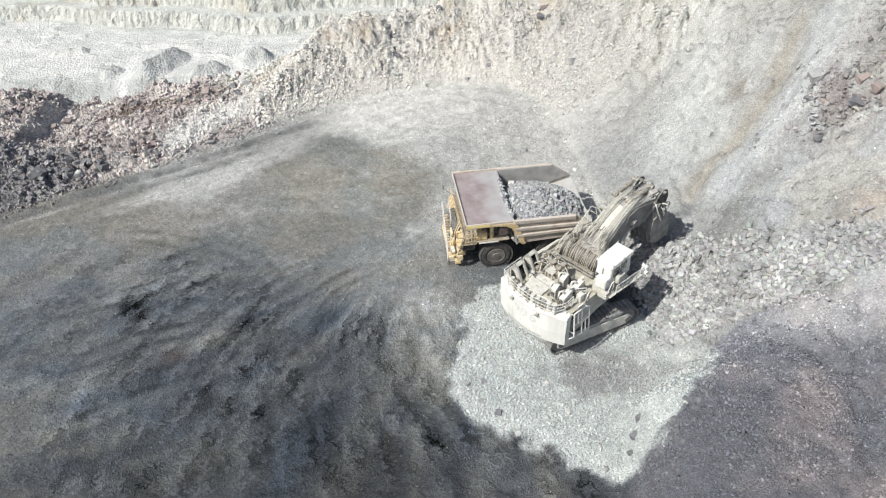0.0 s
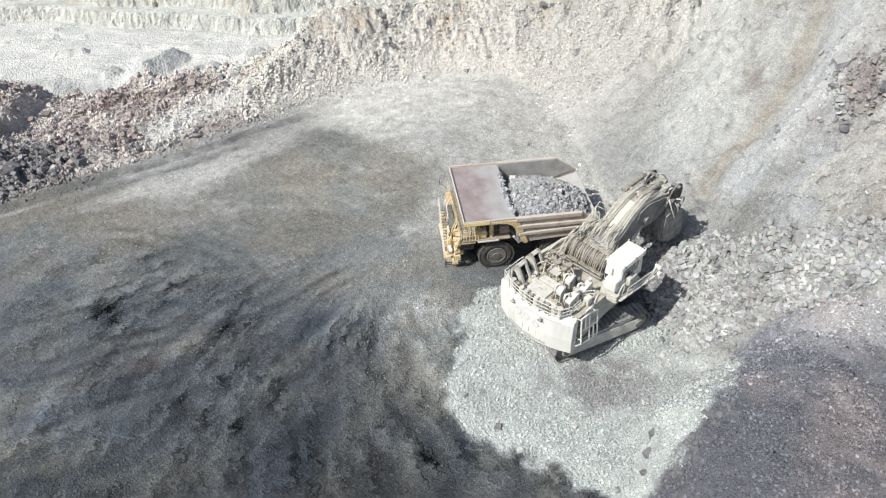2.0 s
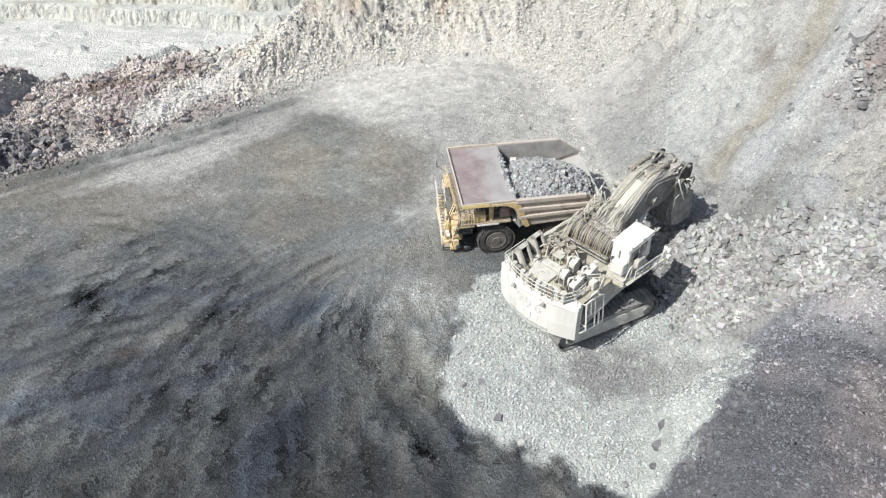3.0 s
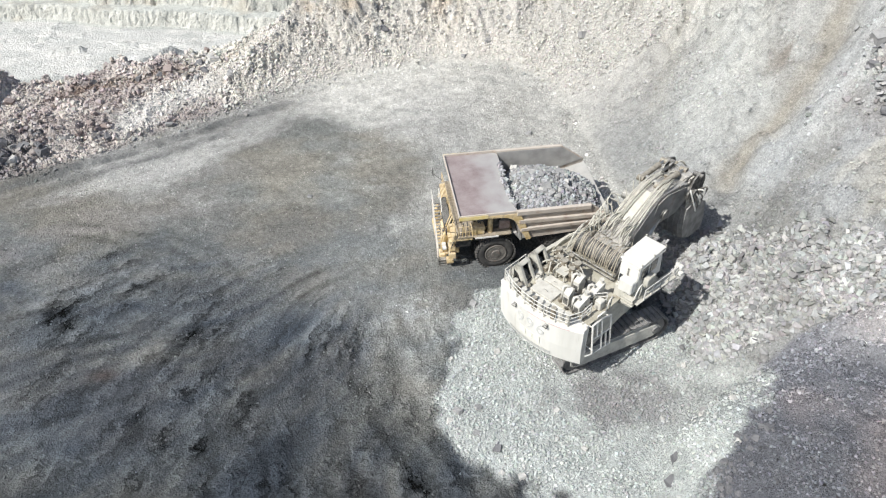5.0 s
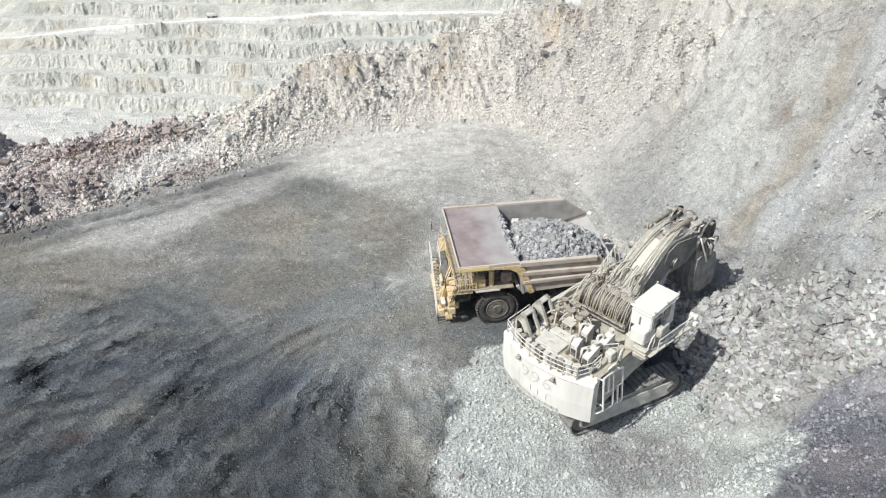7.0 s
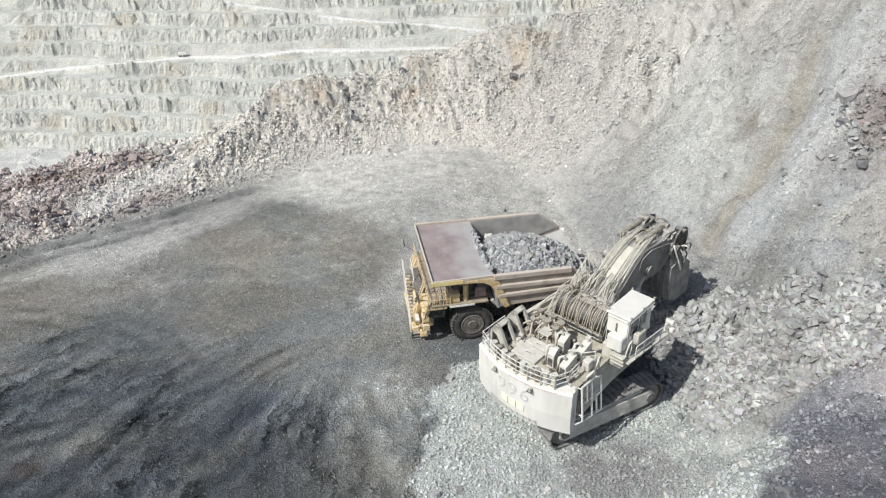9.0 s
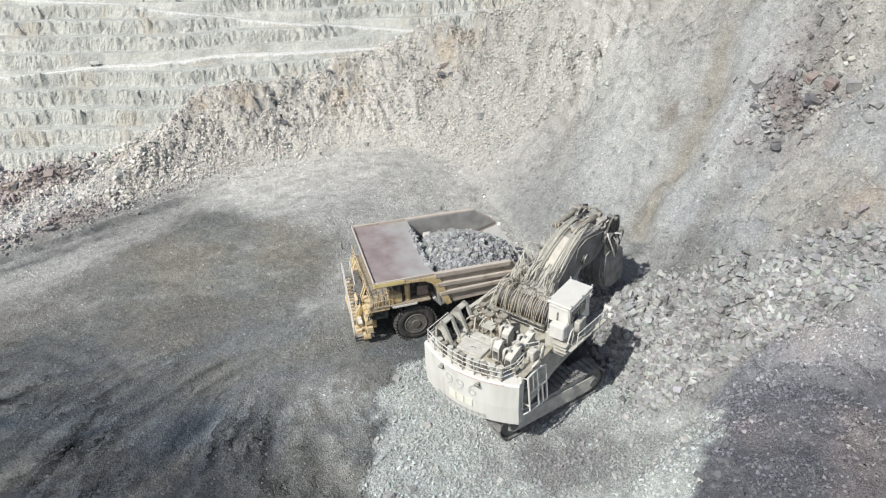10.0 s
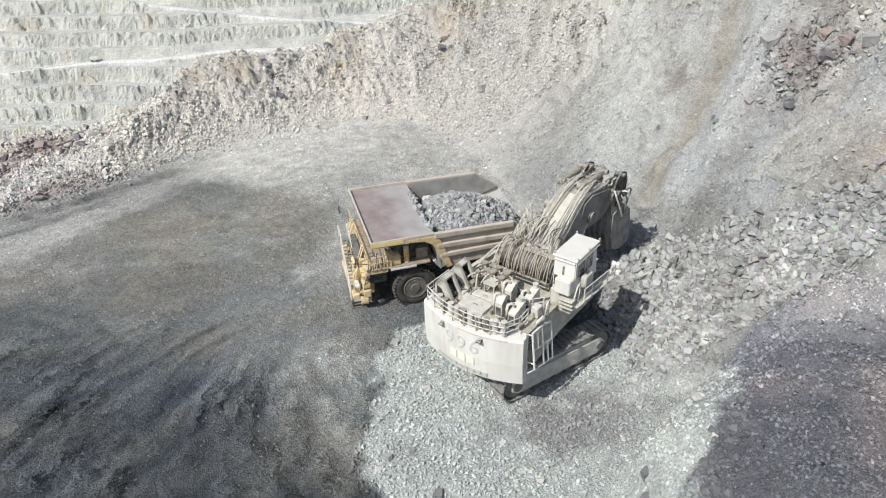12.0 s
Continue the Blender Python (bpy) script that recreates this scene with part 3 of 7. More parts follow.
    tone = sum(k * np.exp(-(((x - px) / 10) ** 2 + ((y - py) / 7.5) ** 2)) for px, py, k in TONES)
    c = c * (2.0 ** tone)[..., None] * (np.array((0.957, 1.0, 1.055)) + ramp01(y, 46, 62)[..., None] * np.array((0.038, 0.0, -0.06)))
    drag = turned * (1 - dusty) * ramp01(-d, 0.5, 3) * (0.35 + 0.75 * ramp01(fbm(x * 0.09 + 17, y * 0.09, 3), -0.25, 0.35)) + 0.12 * (d < 0)
    # pad of crushed pale rock
    dpad, _ = along(x, y, PAD)
    e = -dpad + 0.9 * fbm(x * 0.45, y * 0.45, 4)
    pad = ramp01(-e, -0.4, 0.5)
    # trampled grey ground, with the shovel's wider shadow partly put into its colour
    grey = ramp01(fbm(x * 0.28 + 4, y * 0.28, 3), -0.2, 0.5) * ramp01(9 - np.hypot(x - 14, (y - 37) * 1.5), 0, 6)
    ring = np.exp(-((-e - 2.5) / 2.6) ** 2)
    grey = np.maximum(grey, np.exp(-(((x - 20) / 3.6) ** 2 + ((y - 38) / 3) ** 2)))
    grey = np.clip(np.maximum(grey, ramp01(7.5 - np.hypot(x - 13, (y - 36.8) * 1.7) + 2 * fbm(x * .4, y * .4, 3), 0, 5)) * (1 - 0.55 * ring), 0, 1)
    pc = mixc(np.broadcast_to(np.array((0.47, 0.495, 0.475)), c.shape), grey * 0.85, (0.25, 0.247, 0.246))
    pc = mixc(pc, ramp01(fbm(x * 0.35 + 11, y * 0.35, 4), 0.1, 0.6) * 0.5, (0.56, 0.585, 0.555))
    # slopes
    tn = fbm(x * 0.11, y * 0.11, 4)
    muck = mixc(np.broadcast_to(np.array((0.295, 0.30, 0.293)), c.shape), ramp01(tn, -0.1, 0.6) * 0.6, (0.36, 0.36, 0.338))
    muck = mixc(muck, np.maximum(ramp01(y, 66, 84) * (1 - 0.45 * ramp01(x, 2, 18)), 0.35 * ramp01(d, 9, 20)) * 0.9, (0.605, 0.577, 0.533))
    muck = mixc(muck, ramp01(fbm((x - 0.5 * y) * 0.35, (y + 0.5 * x) * 0.07, 4), 0.0, 0.55) * ramp01(d, 4, 9) * 0.45, (0.39, 0.382, 0.35))
    fall = fbm((0.63 * x - 0.78 * y) * 0.30 + 0.6 * warp, (0.78 * x + 0.63 * y) * 0.05 + 9, 4, 0.6) * ramp01(d, 3, 8) * ramp01(s, 10.8, 12)
    muck = muck * (1 + 0.28 * np.clip(fall, -0.8, 0.8))[..., None]
    # dust haze hanging before the slope, painted into the slope's colour
    dl, sl = along(x, y, PLUME)
    haze = np.exp(-np.abs((dl + 1.2 * fbm(x * .15, y * .15, 3)) / 3.2) ** 2.5) * ramp01(sl, 0, 0.6) * (1 - ramp01(sl, 3.4, 4))
    muck = mixc(muck, haze * 0.55, (0.52, 0.53, 0.512))
    ribs = np.exp(-(((x - 30) / 5.5) ** 2 + ((y - 86) / 8) ** 2) ** 1.5)
    muck = mixc(muck, ribs * ramp01(np.abs(np.sin(np.pi * ((x - 0.63 * (y - 86)) / 3.0 + 0.45 * fbm(x * 0.22, y * 0.22, 3)))), 0.4, 0.9) * 0.55, (0.58, 0.572, 0.535))
    dc, sc = along(x, y, CHUTE)
    ends = ramp01(sc, 0.05, 0.6) * (1 - ramp01(sc, 3.4, 4))
    # the same haze along both flanks of the chute, as a bluish tint
    muck = mixc(muck, np.exp(-((dc + 2.4) / 3.0) ** 2) * ends * 0.7, (0.43, 0.445, 0.45))
    muck = mixc(muck, np.exp(-((dc - 2.8) / 2.2) ** 2) * ends * 0.5, (0.44, 0.448, 0.44))
    muck = mixc(muck, np.exp(-((dc + 0.5 * fbm(x * .4, y * .4, 3)) / 1.1) ** 2) * ends * 0.75, (0.31, 0.285, 0.24))
    muck = mixc(muck, np.exp(-(((x - 31.7) / 1.5) ** 2 + ((y - 66) / 1.7) ** 2)) * ramp01(mott, -0.5, 0.2) * 0.75, (0.19, 0.165, 0.14))
    muck = mixc(muck, np.exp(-(((x - 36) / 3.5) ** 2 + ((y - 44.5) / 2.2) ** 2)) * ramp01(mott, -0.6, 0.2) * 0.7, (0.40, 0.345, 0.29))
    muck = mixc(muck, np.exp(-(((x - 29.2) / 2.2) ** 2 + ((y - 51.4 - 0.45 * (x - 29.2)) / 0.5) ** 2)) * 0.6, (0.17, 0.175, 0.17))
    muck = mixc(muck, ramp01(fbm(x * .22 + 8, y * .22, 3), -0.1, 0.4) * ramp01(x, 26, 31) * ramp01(62 - y, 0, 8) * 0.6, (0.37, 0.385, 0.40))
    red = np.exp(-(((x - 37.6) / 3.6) ** 2 + ((y - 57.2) / 4.2) ** 2)) * ramp01(fbm(x * 0.5, y * 0.5, 3), -0.4, 0.3)
    muck = mixc(muck, red * 0.75, (0.215, 0.18, 0.18))
    for px, py, wx, wy, k in SCARPS:
        q = np.exp(-(((x - px) / wx) ** 2 + ((y - py) / wy) ** 2)) * ramp01(fbm(x * 0.5, y * 0.5, 3), -0.45, 0.15)
        muck = mixc(muck, q * k, (0.45, 0.388, 0.31))
    dg, sg = along(x, y, GULLY)
    muck = mixc(muck, np.exp(-(dg / 0.6) ** 2) * (1 - ramp01(sg, 2.6, 3)) * ramp01(sg, 0, .3) * 0.85, (0.58, 0.57, 0.535))
    muck = muck * np.array((1.04, 1.04, 1.025))
    lw = ramp01(-s, -5.6, -4.4)
    pinkish = mixc(np.broadcast_to(np.array((0.40, 0.355, 0.332)), c.shape), ramp01(fbm(x * 0.16 + 9, y * 0.16, 3), -0.2, 0.4), (0.56, 0.515, 0.475))
    dl, sl = along(x, y, PALE_STRIP)
    pinkish = mixc(pinkish, np.exp(-np.abs((dl + 0.7 * mott) / 2.5) ** 3) * 0.95, (0.60, 0.585, 0.55))
    pinkish = mixc(pinkish, ramp01(-x, 42, 50) * ramp01(74 - y, 0, 4) * 0.8, (0.20, 0.20, 0.203))
    dl, sl = along(x, y, BROWN_BAND)
    pinkish = mixc(pinkish, np.exp(-((dl + 0.6 * mott) / 1.7) ** 2) * ramp01(fbm(x * 0.6, y * 0.6, 3), -0.5, 0.15) * 0.85, (0.21, 0.155, 0.12))
    muck = muck * (1 - lw[..., None]) + pinkish * lw[..., None]
    # ground of the muck heap darkened, standing in for shade between the blocks
    muck = muck * (1 - 0.14 * ramp01(s, 12.9, 13.6) * (1 - ramp01(y + 0.77 * (x - 22.7), 49.6, 53.6)) * ramp01(y, 39, 40.4))[..., None]
    on = ramp01(d, -0.3, 1.6)
    c = c * (1 - on[..., None]) + muck * on[..., None]
    bankc = mixc(np.broadcast_to(np.array((0.165, 0.170, 0.186)), c.shape), ramp01(fbm(x * 0.14, y * 0.14, 3) + 0.07 * (x - 25) - 0.05 * (y - 33), 0.0, 0.9) * 0.6, (0.335, 0.295, 0.285))
    bankc = mixc(bankc, ramp01(x, 23, 31) * ramp01(y, 32, 37) * 0.7, (0.325, 0.322, 0.318))
    bankc = bankc * (1 - 0.22 * ramp01(33 - y, 0, 6) * (1 - ramp01(x, 24, 34)))[..., None]
    bankc = bankc * (1 + 0.3 * ramp01(y, 33, 37))[..., None]
    bk = ramp01(db, 0.1, 0.8) * ramp01(39.9 - y - 0.01 * (x - 26) + 1.1 * fbm(x * .4, y * .4, 3), 0, 1.2)
    c = c * (1 - bk[..., None]) + bankc * bk[..., None]
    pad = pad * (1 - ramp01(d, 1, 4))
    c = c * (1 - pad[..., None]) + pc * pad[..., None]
    clear = (1 - pad) * (1 - ramp01(db, 0, 0.6)) * (1 - ramp01(d, -0.5, 0.5))
    return np.concatenate([np.clip(c, 0.02, 0.8), (drag * clear)[..., None]], -1)


def sheet(name, xs, ys, zfun, cfun, material, label, smooth=True):
    gx, gy = np.meshgrid(xs, ys)
    z = zfun(gx, gy)
    me = bpy.data.meshes.new(name)
    nx, ny = len(xs), len(ys)
    co = np.stack([gx, gy, z], -1).reshape(-1, 3).astype(np.float32)
    idx = np.arange(nx * ny).reshape(ny, nx)
    q = np.stack([idx[:-1, :-1], idx[:-1, 1:], idx[1:, 1:], idx[1:, :-1]], -1).reshape(-1, 4).astype(np.int32)
    fill_mesh(me, co, q, cfun(gx, gy, z).reshape(nx * ny, -1), smooth)
    me.materials.append(material)
    return tagged(new(name, me), label, "ground", kind="structure")


def fill_mesh(me, co, faces, tint, smooth=False):
    k = faces.shape[1]
    me.vertices.add(len(co))
    me.vertices.foreach_set("co", co.ravel())
    me.loops.add(faces.size)
    me.loops.foreach_set("vertex_index", faces.ravel())
    me.polygons.add(len(faces))
    me.polygons.foreach_set("loop_start", np.arange(0, faces.size, k, dtype=np.int32))
    me.polygons.foreach_set("use_smooth", np.full(len(faces), smooth))
    me.update(calc_edges=True)
    at = me.attributes.new("tint", "FLOAT_COLOR", "POINT")
    if tint.shape[1] == 3:
        tint = np.concatenate([tint, np.zeros((len(tint), 1))], 1)
    at.data.foreach_set("color", tint.astype(np.float32).ravel())


def widening(lo, hi, step, far_lo, far_hi, growth=1.25):
    mid = np.arange(lo, hi, step).tolist()
    a, w = lo, step
    left = []
    while a > far_lo:
        w *= growth
        a -= w
        left.append(a)
    b, w, right = mid[-1], step, []
    while b < far_hi:
        w *= growth
        b += w
        right.append(b)
    return np.array(left[::-1] + mid + right)


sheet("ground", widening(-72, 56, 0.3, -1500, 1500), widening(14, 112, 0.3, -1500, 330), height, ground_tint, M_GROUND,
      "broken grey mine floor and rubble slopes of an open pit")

# ---- the far side of the pit ----
BENCH, WALL_Y, PIT_Z, LEAN_BACK = 16.6, 840.0, -318.0, 0.5
RAMPS = [([-900, -650, -490, -360, -190, -35, 50, 200, 900], [49.5, 64.5, 77.1, 85.3, 91.7, 89.0, 85.3, 78.0, 42.5], 13),
         ([-900, -600, -344, -233, -149, -34, 107, 200, 900], [173.5, 161.5, 147.7, 137.0, 125.5, 115.0, 101.0, 92.7, 51.2], 13)]


def wall_y(x):
    return WALL_Y + 5 + 0.00022 * (x + 120) ** 2 + 8 * np.sin(x * 0.011 + 1) + 5 * np.sin(x * 0.031)


def pit_heap(x, y):
    """Spoil ridges and cones that stand on the pit floor along its rim."""
    h = np.maximum(0, 6 * fbm(x * 0.02 + 3, y * 0.03, 4) - 1.5) * ramp01(y, 600, 700)
    for (ax, ay), (bx, by), top in (((-366, 738), (-344, 778), 17), ((-414, 740), (-408, 748), 9), ((-300, 735), (-285, 745), 14), ((-500, 800), (-470, 806), 7), ((-250, 770), (-235, 775), 16)):
        d, _ = along(x, y, [(ax, ay), (bx, by)])
        h = np.maximum(h, top - 0.85 * np.abs(d) + 2.5 * fbm(x * 0.06, y * 0.06, 3))
    return h


def far_height(x, y):
    d = y - wall_y(x)
    u = np.maximum(d, 0) * LEAN_BACK
    warp = 3.0 * fbm(x * 0.010, y * 0.004, 3)
    k = (u + warp * ramp01(u, 2, 20)) / BENCH
    f = k - np.floor(k)
    row = np.floor(k)
    lean = (0.2 + 1.1 * perlin(x * 0.013, row * 2.3)) * (d - row * BENCH / LEAN_BACK)
    lean = lean + 14 * fbm(x * 0.03, y * 0.06, 4)
    patch = ramp01(fbm(x * 0.012 + 4, row * 1.3, 3), -0.25, 0.35)
    flute = (0.6 - 2.3 * np.abs(perlin((x + lean) * 0.030, row * 3.7 + 0.3 * f))) * (0.4 + 0.9 * patch) + 0.5 * perlin((x + lean) * 0.10, row * 1.9 + 0.5 * f) * patch + 1.0 * fbm(x * 0.12, y * 0.14, 4)
    slump = ramp01(fbm(x * 0.03, row * 5.1, 3), 0.05, 0.5)
    lo = 0.34 - 0.06 * flute - 0.08 * slump
    z = BENCH * (row + ramp01(f, lo, lo + 0.36 + 0.10 * slump)) * (u > 0)
    face = np.sin(np.pi * np.clip((f - 0.24) / 0.58, 0, 1))
    z = z + (1.9 + 3.4 * slump) * flute * ramp01(u, 1, 10) * face
    for xs_, zs_, w in RAMPS:
        zr = np.interp(x, xs_, zs_)
        dr = zr / LEAN_BACK
        away = ramp01(np.abs(d - dr - w / 2), w / 2, w / 2 + 9)
        z = (zr + 0.3 * fbm(x * .1, y * .1, 2)) * (1 - away) + z * away
    low = 1 - ramp01(u, 0, 3)
    # sunken part of the floor with spoil cones along its rim
    rim = 728 + 10 * fbm(x * 0.015, x * 0.0 + 2, 3) - 0.12 * np.maximum(x + 330, 0)
    sink = np.minimum(np.maximum(rim - y, 0) * 0.75, 60) * low
    heap = pit_heap(x, y) * low
    return PIT_Z + z + heap - sink


def far_tint(x, y, z):
    d = y - wall_y(x)
    u = np.maximum(d, 0)
    c = np.broadcast_to(np.array((0.52, 0.52, 0.475)), x.shape + (3,)).copy()
    c = mixc(c, ramp01(fbm(x * 0.02, y * 0.03, 4), 0.0, 0.6) * 0.5, (0.38, 0.385, 0.355))
    gy = np.gradient(z, axis=0) / np.maximum(np.gradient(y, axis=0), 0.1)
    c = mixc(c, ramp01(0.5 - gy, 0, 0.35) * 0.85, (0.50, 0.512, 0.47))
    c = mixc(c, ramp01(fbm(x * 0.012 + 7, y * 0.02, 4), 0.3, 0.6) * 0.4, (0.44, 0.39, 0.31))
    c = mixc(c, ramp01(fbm(x * 0.03 + 17, y * 0.05, 4), 0.15, 0.5) * 0.45, (0.30, 0.31, 0.29))
    for xs_, zs_, w in RAMPS:
        dr = np.interp(x, xs_, zs_) / LEAN_BACK
        c = mixc(c, ((d > dr - 3) & (d < dr + w * 0.75)) * 1.0, (0.68, 0.675, 0.64))
    low = 1 - ramp01(u, 0, 6)
    c = mixc(c, low * 0.9, (0.58, 0.573, 0.54))
    c = mixc(c, low * ramp01(fbm(x * 0.015 + 40, y * 0.03, 4), -0.1, 0.4) * 0.5, (0.47, 0.475, 0.45))
    c = mixc(c, low * ramp01(730 - 0.12 * np.maximum(x + 330, 0) - y, -6, 8) * 0.95, (0.35, 0.362, 0.345))
    c = mixc(c, low * ramp01(pit_heap(x, y), 1, 5) * 0.8, (0.43, 0.435, 0.415))
    c = mixc(c, low * ramp01(fbm(x * 0.02 + 3, y * 0.035, 4), 0.1, 0.5) * 0.5, (0.40, 0.41, 0.385))
    road = np.exp(-((x + 392 + 0.06 * (y - 726)) / 8) ** 2) * low * ramp01(800 - y, 0, 20)
    c = mixc(c, road, (0.62, 0.615, 0.59))
    return c


far_ys = np.concatenate([np.arange(240, 700, 6.0), np.arange(700, 820, 3.0), np.arange(820, 1300, 1.7), np.arange(1310, 1500, 8.0), np.arange(1500, 3200, 100.0)])
sheet("pit_wall", widening(-620, 400, 2.4, -2600, 2600, 1.25), far_ys, far_height, far_tint, M_WALL,
      "pale benched pit wall with haul ramps far across the open pit", smooth=False)

# ---- the mining shovel ----
# Local frame: x ahead along the boom, y to its left, z up, origin on the ground under the swing bearing.
SHOVEL_AT, SHOVEL_YAW, TRACK_TURN = (11.05, 44.34, 0.05), 44.0, -19.0
shovel = thing("mining_shovel", pose(*SHOVEL_AT, 0, 0, SHOVEL_YAW),
               "dusty white hydraulic mining shovel digging into the rubble slope", "mining shovel")


def stadium(half, r, n=10, cz=0.0, rise=0.0):
    """Outline of a crawler in (x, z)."""
    pts = [(half + r * math.cos(a), cz + r * math.sin(a)) for a in np.linspace(-math.pi / 2, math.pi / 2, n)]
    pts += [(-half + r * math.cos(a), cz + r * math.sin(a)) for a in np.linspace(math.pi / 2, 3 * math.pi / 2, n)]
    return pts


def crawler(y):
    turn = pose(0, 0, 0, 0, 0, TRACK_TURN)
    bm = B()
    prism(bm, stadium(3.55, 0.78, 8, 1.25), y - 0.50, y + 0.50)
    prism(bm, [(-3.6, 1.85), (3.6, 1.85), (3.2, 2.05), (-3.2, 2.05)], y - 0.42, y + 0.42)
    for s in (-1, 1):
        prism(bm, [(-3.5, 0.62), (3.3, 0.62), (3.95, 0.95), (4.05, 1.35), (3.7, 1.80), (-3.5, 1.92), (-4.0, 1.5), (-4.0, 0.95)], y + s * 0.50, y + s * 0.70)
    bm.transform(turn)
    fr = part("crawler", bm, M_PALE, shovel, "crawler frame grey with rock dust")
    for x in (-3.6, 3.6):
        bm = B()
        cyl(bm, (x, y - 0.56, 1.25), (x, y + 0.56, 1.25), 0.93, 24)
        cyl(bm, (x, y - 0.80, 1.25), (x, y + 0.80, 1.25), 0.34, 14)
        bm.transform(turn)
        part("idler" if x > 0 else "sprocket", bm, M_TRACK, fr)
    for i in range(7):
        x = -2.7 + 0.9 * i
        bm = B()
        cyl(bm, (x, y - 0.6, 0.62), (x, y + 0.6, 0.62), 0.38, 14)
        bm.transform(turn)
        part("track_roller", bm, M_TRACK, fr)
    # shoes round the loop
    half, r, cz = 3.62, 1.10, 1.25
    total = 4 * half + 2 * math.pi * r
    n = 46
    bm = B()
    box(bm, (0, 0, 0), (total / n * 0.94, 1.42, 0.10), 0.02)
    box(bm, (-0.16, 0, 0.09), (0.10, 1.38, 0.12), 0.02)
    box(bm, (0.10, 0, -0.13), (0.26, 0.5, 0.18))
    first = None
    for i in range(n):
        u = (i + 0.5) / n * total
        if u < 2 * half:
            p, a = (half - u, cz + r), math.pi
        elif u < 2 * half + math.pi * r:
            b = math.pi / 2 + (u - 2 * half) / r
            p, a = (-half + r * math.cos(b), cz + r * math.sin(b)), b + math.pi / 2
        elif u < 4 * half + math.pi * r:
            p, a = (-half + (u - 2 * half - math.pi * r), cz - r), 0
        else:
            b = -math.pi / 2 + (u - 4 * half - math.pi * r) / r
            p, a = (half + r * math.cos(b), cz + r * math.sin(b)), b + math.pi / 2
        m = turn @ Matrix.Translation((p[0], y, p[1])) @ Matrix.Rotation(-a, 4, "Y") @ Matrix.Rotation(math.pi, 4, "X")
        if first is None:
            first = part("track_shoe", bm, M_TRACK, fr)
            first.matrix_basis = m
        else:
            twin("track_shoe", first, fr, m)


crawler(-3.5)
crawler(3.15)
bm = B()
box(bm, (0, 0, 1.55), (4.2, 5.4, 1.1), 0.15)
cyl(bm, (0, 0, 2.0), (0, 0, 2.65), 2.3, 32)
bm.transform(pose(0, 0, 0, 0, 0, TRACK_TURN))
part("car_body", bm, M_STEEL, shovel)

# counterweight: a curved slab across the tail
DECK = 6.10


def arc_x(y, bulge=1.02, base=-5.92, half=3.72):
    return base - bulge * (1 - (y / half) ** 2)


def counterweight():
    ys = np.linspace(-3.72, 3.72, 19)
    outer = [(arc_x(y), y) for y in ys]
    bm = B()
    rows = []
    for z, pts in ((2.45, [(x + 0.55, y * 0.96) for x, y in outer]), (2.75, [(x + 0.12, y) for x, y in outer]), (4.2, outer), (DECK - 0.12, outer), (DECK, [(x + 0.10, y * 0.985) for x, y in outer])):
        rows.append([bm.verts.new((x, y, z)) for x, y in pts])
    for a, b in zip(rows, rows[1:]):
        for i in range(len(ys) - 1):
            bm.faces.new((a[i], a[i + 1], b[i + 1], b[i]))
    fronts = [[bm.verts.new((-5.15, s * 3.60, z)) for s in (-1, 1)] for z in (2.45, 2.75, 4.2, DECK - 0.12, DECK)]
    for k in range(4):
        a, b = rows[k], rows[k + 1]
        bm.faces.new((fronts[k][0], a[0], b[0], fronts[k + 1][0]))
        bm.faces.new((a[-1], fronts[k][1], fronts[k + 1][1], b[-1]))
        bm.faces.new((fronts[k][1], fronts[k][0], fronts[k + 1][0], fronts[k + 1][1]))
    bm.faces.new([*rows[0][::-1], fronts[0][0], fronts[0][1]])
    bm.faces.new([*rows[-1], fronts[-1][1], fronts[-1][0]])
    cw = part("counterweight", bm, M_WHITE, shovel, "curved white counterweight with faded markings")
    # lifting lugs
    for y in (1.55, -1.3):
        bm = B()
        x = arc_x(y)
        box(bm, (x - 0.06, y, DECK - 0.38), (0.2, 0.26, 0.30), 0.04)
        cyl(bm, (x - 0.2, y - 0.16, DECK - 0.40), (x - 0.2, y + 0.16, DECK - 0.40), 0.09, 10)
        part("lifting_lug", bm, M_STEEL, cw)
    return cw


cw = counterweight()


def on_arc(y, z, off=0.012):
    """A place on the curved tail face: x ahead is the way along it."""
    slope = 2 * 1.02 * y / 3.72 ** 2
    a = math.atan2(1.0, 0.0) - math.atan(slope)
    n = Vector((-1, slope, 0)).normalized()
    p = Vector((arc_x(y), y, z)) + n * off
    right = Vector((0, 0, 1)).cross(n).normalized()
    return Matrix.Translation(p) @ Matrix((right, Vector((0, 0, 1)), n)).transposed().to_4x4()


def lettering(text, y0, step, z, size, mat, label):
    for i, ch in enumerate(text):
        cu = bpy.data.curves.new("number", "FONT")
        cu.body, cu.size, cu.align_x, cu.extrude = ch, size, "CENTER", 0.02
        tmp = new("number", cu)
        me = bpy.data.meshes.new_from_object(tmp.evaluated_get(bpy.context.evaluated_depsgraph_get()))
        bpy.data.objects.remove(tmp)
        me.materials.clear()
        me.materials.append(mat)
        ob = new("number", me)
        ob.parent = cw
        ob.matrix_basis = on_arc(y0 - step * i, z)
        tagged(ob, label)


def bars(y0, widths, z, h, mat, label, name="lettering_bar"):
    y = y0
    for w in widths:
        bm = B()
        box(bm, (0, 0, 0), (w, h, 0.016))
        ob = part(name, bm, mat, cw, label)
        ob.matrix_basis = on_arc(y - w / 2, z)
        y -= w + 0.07


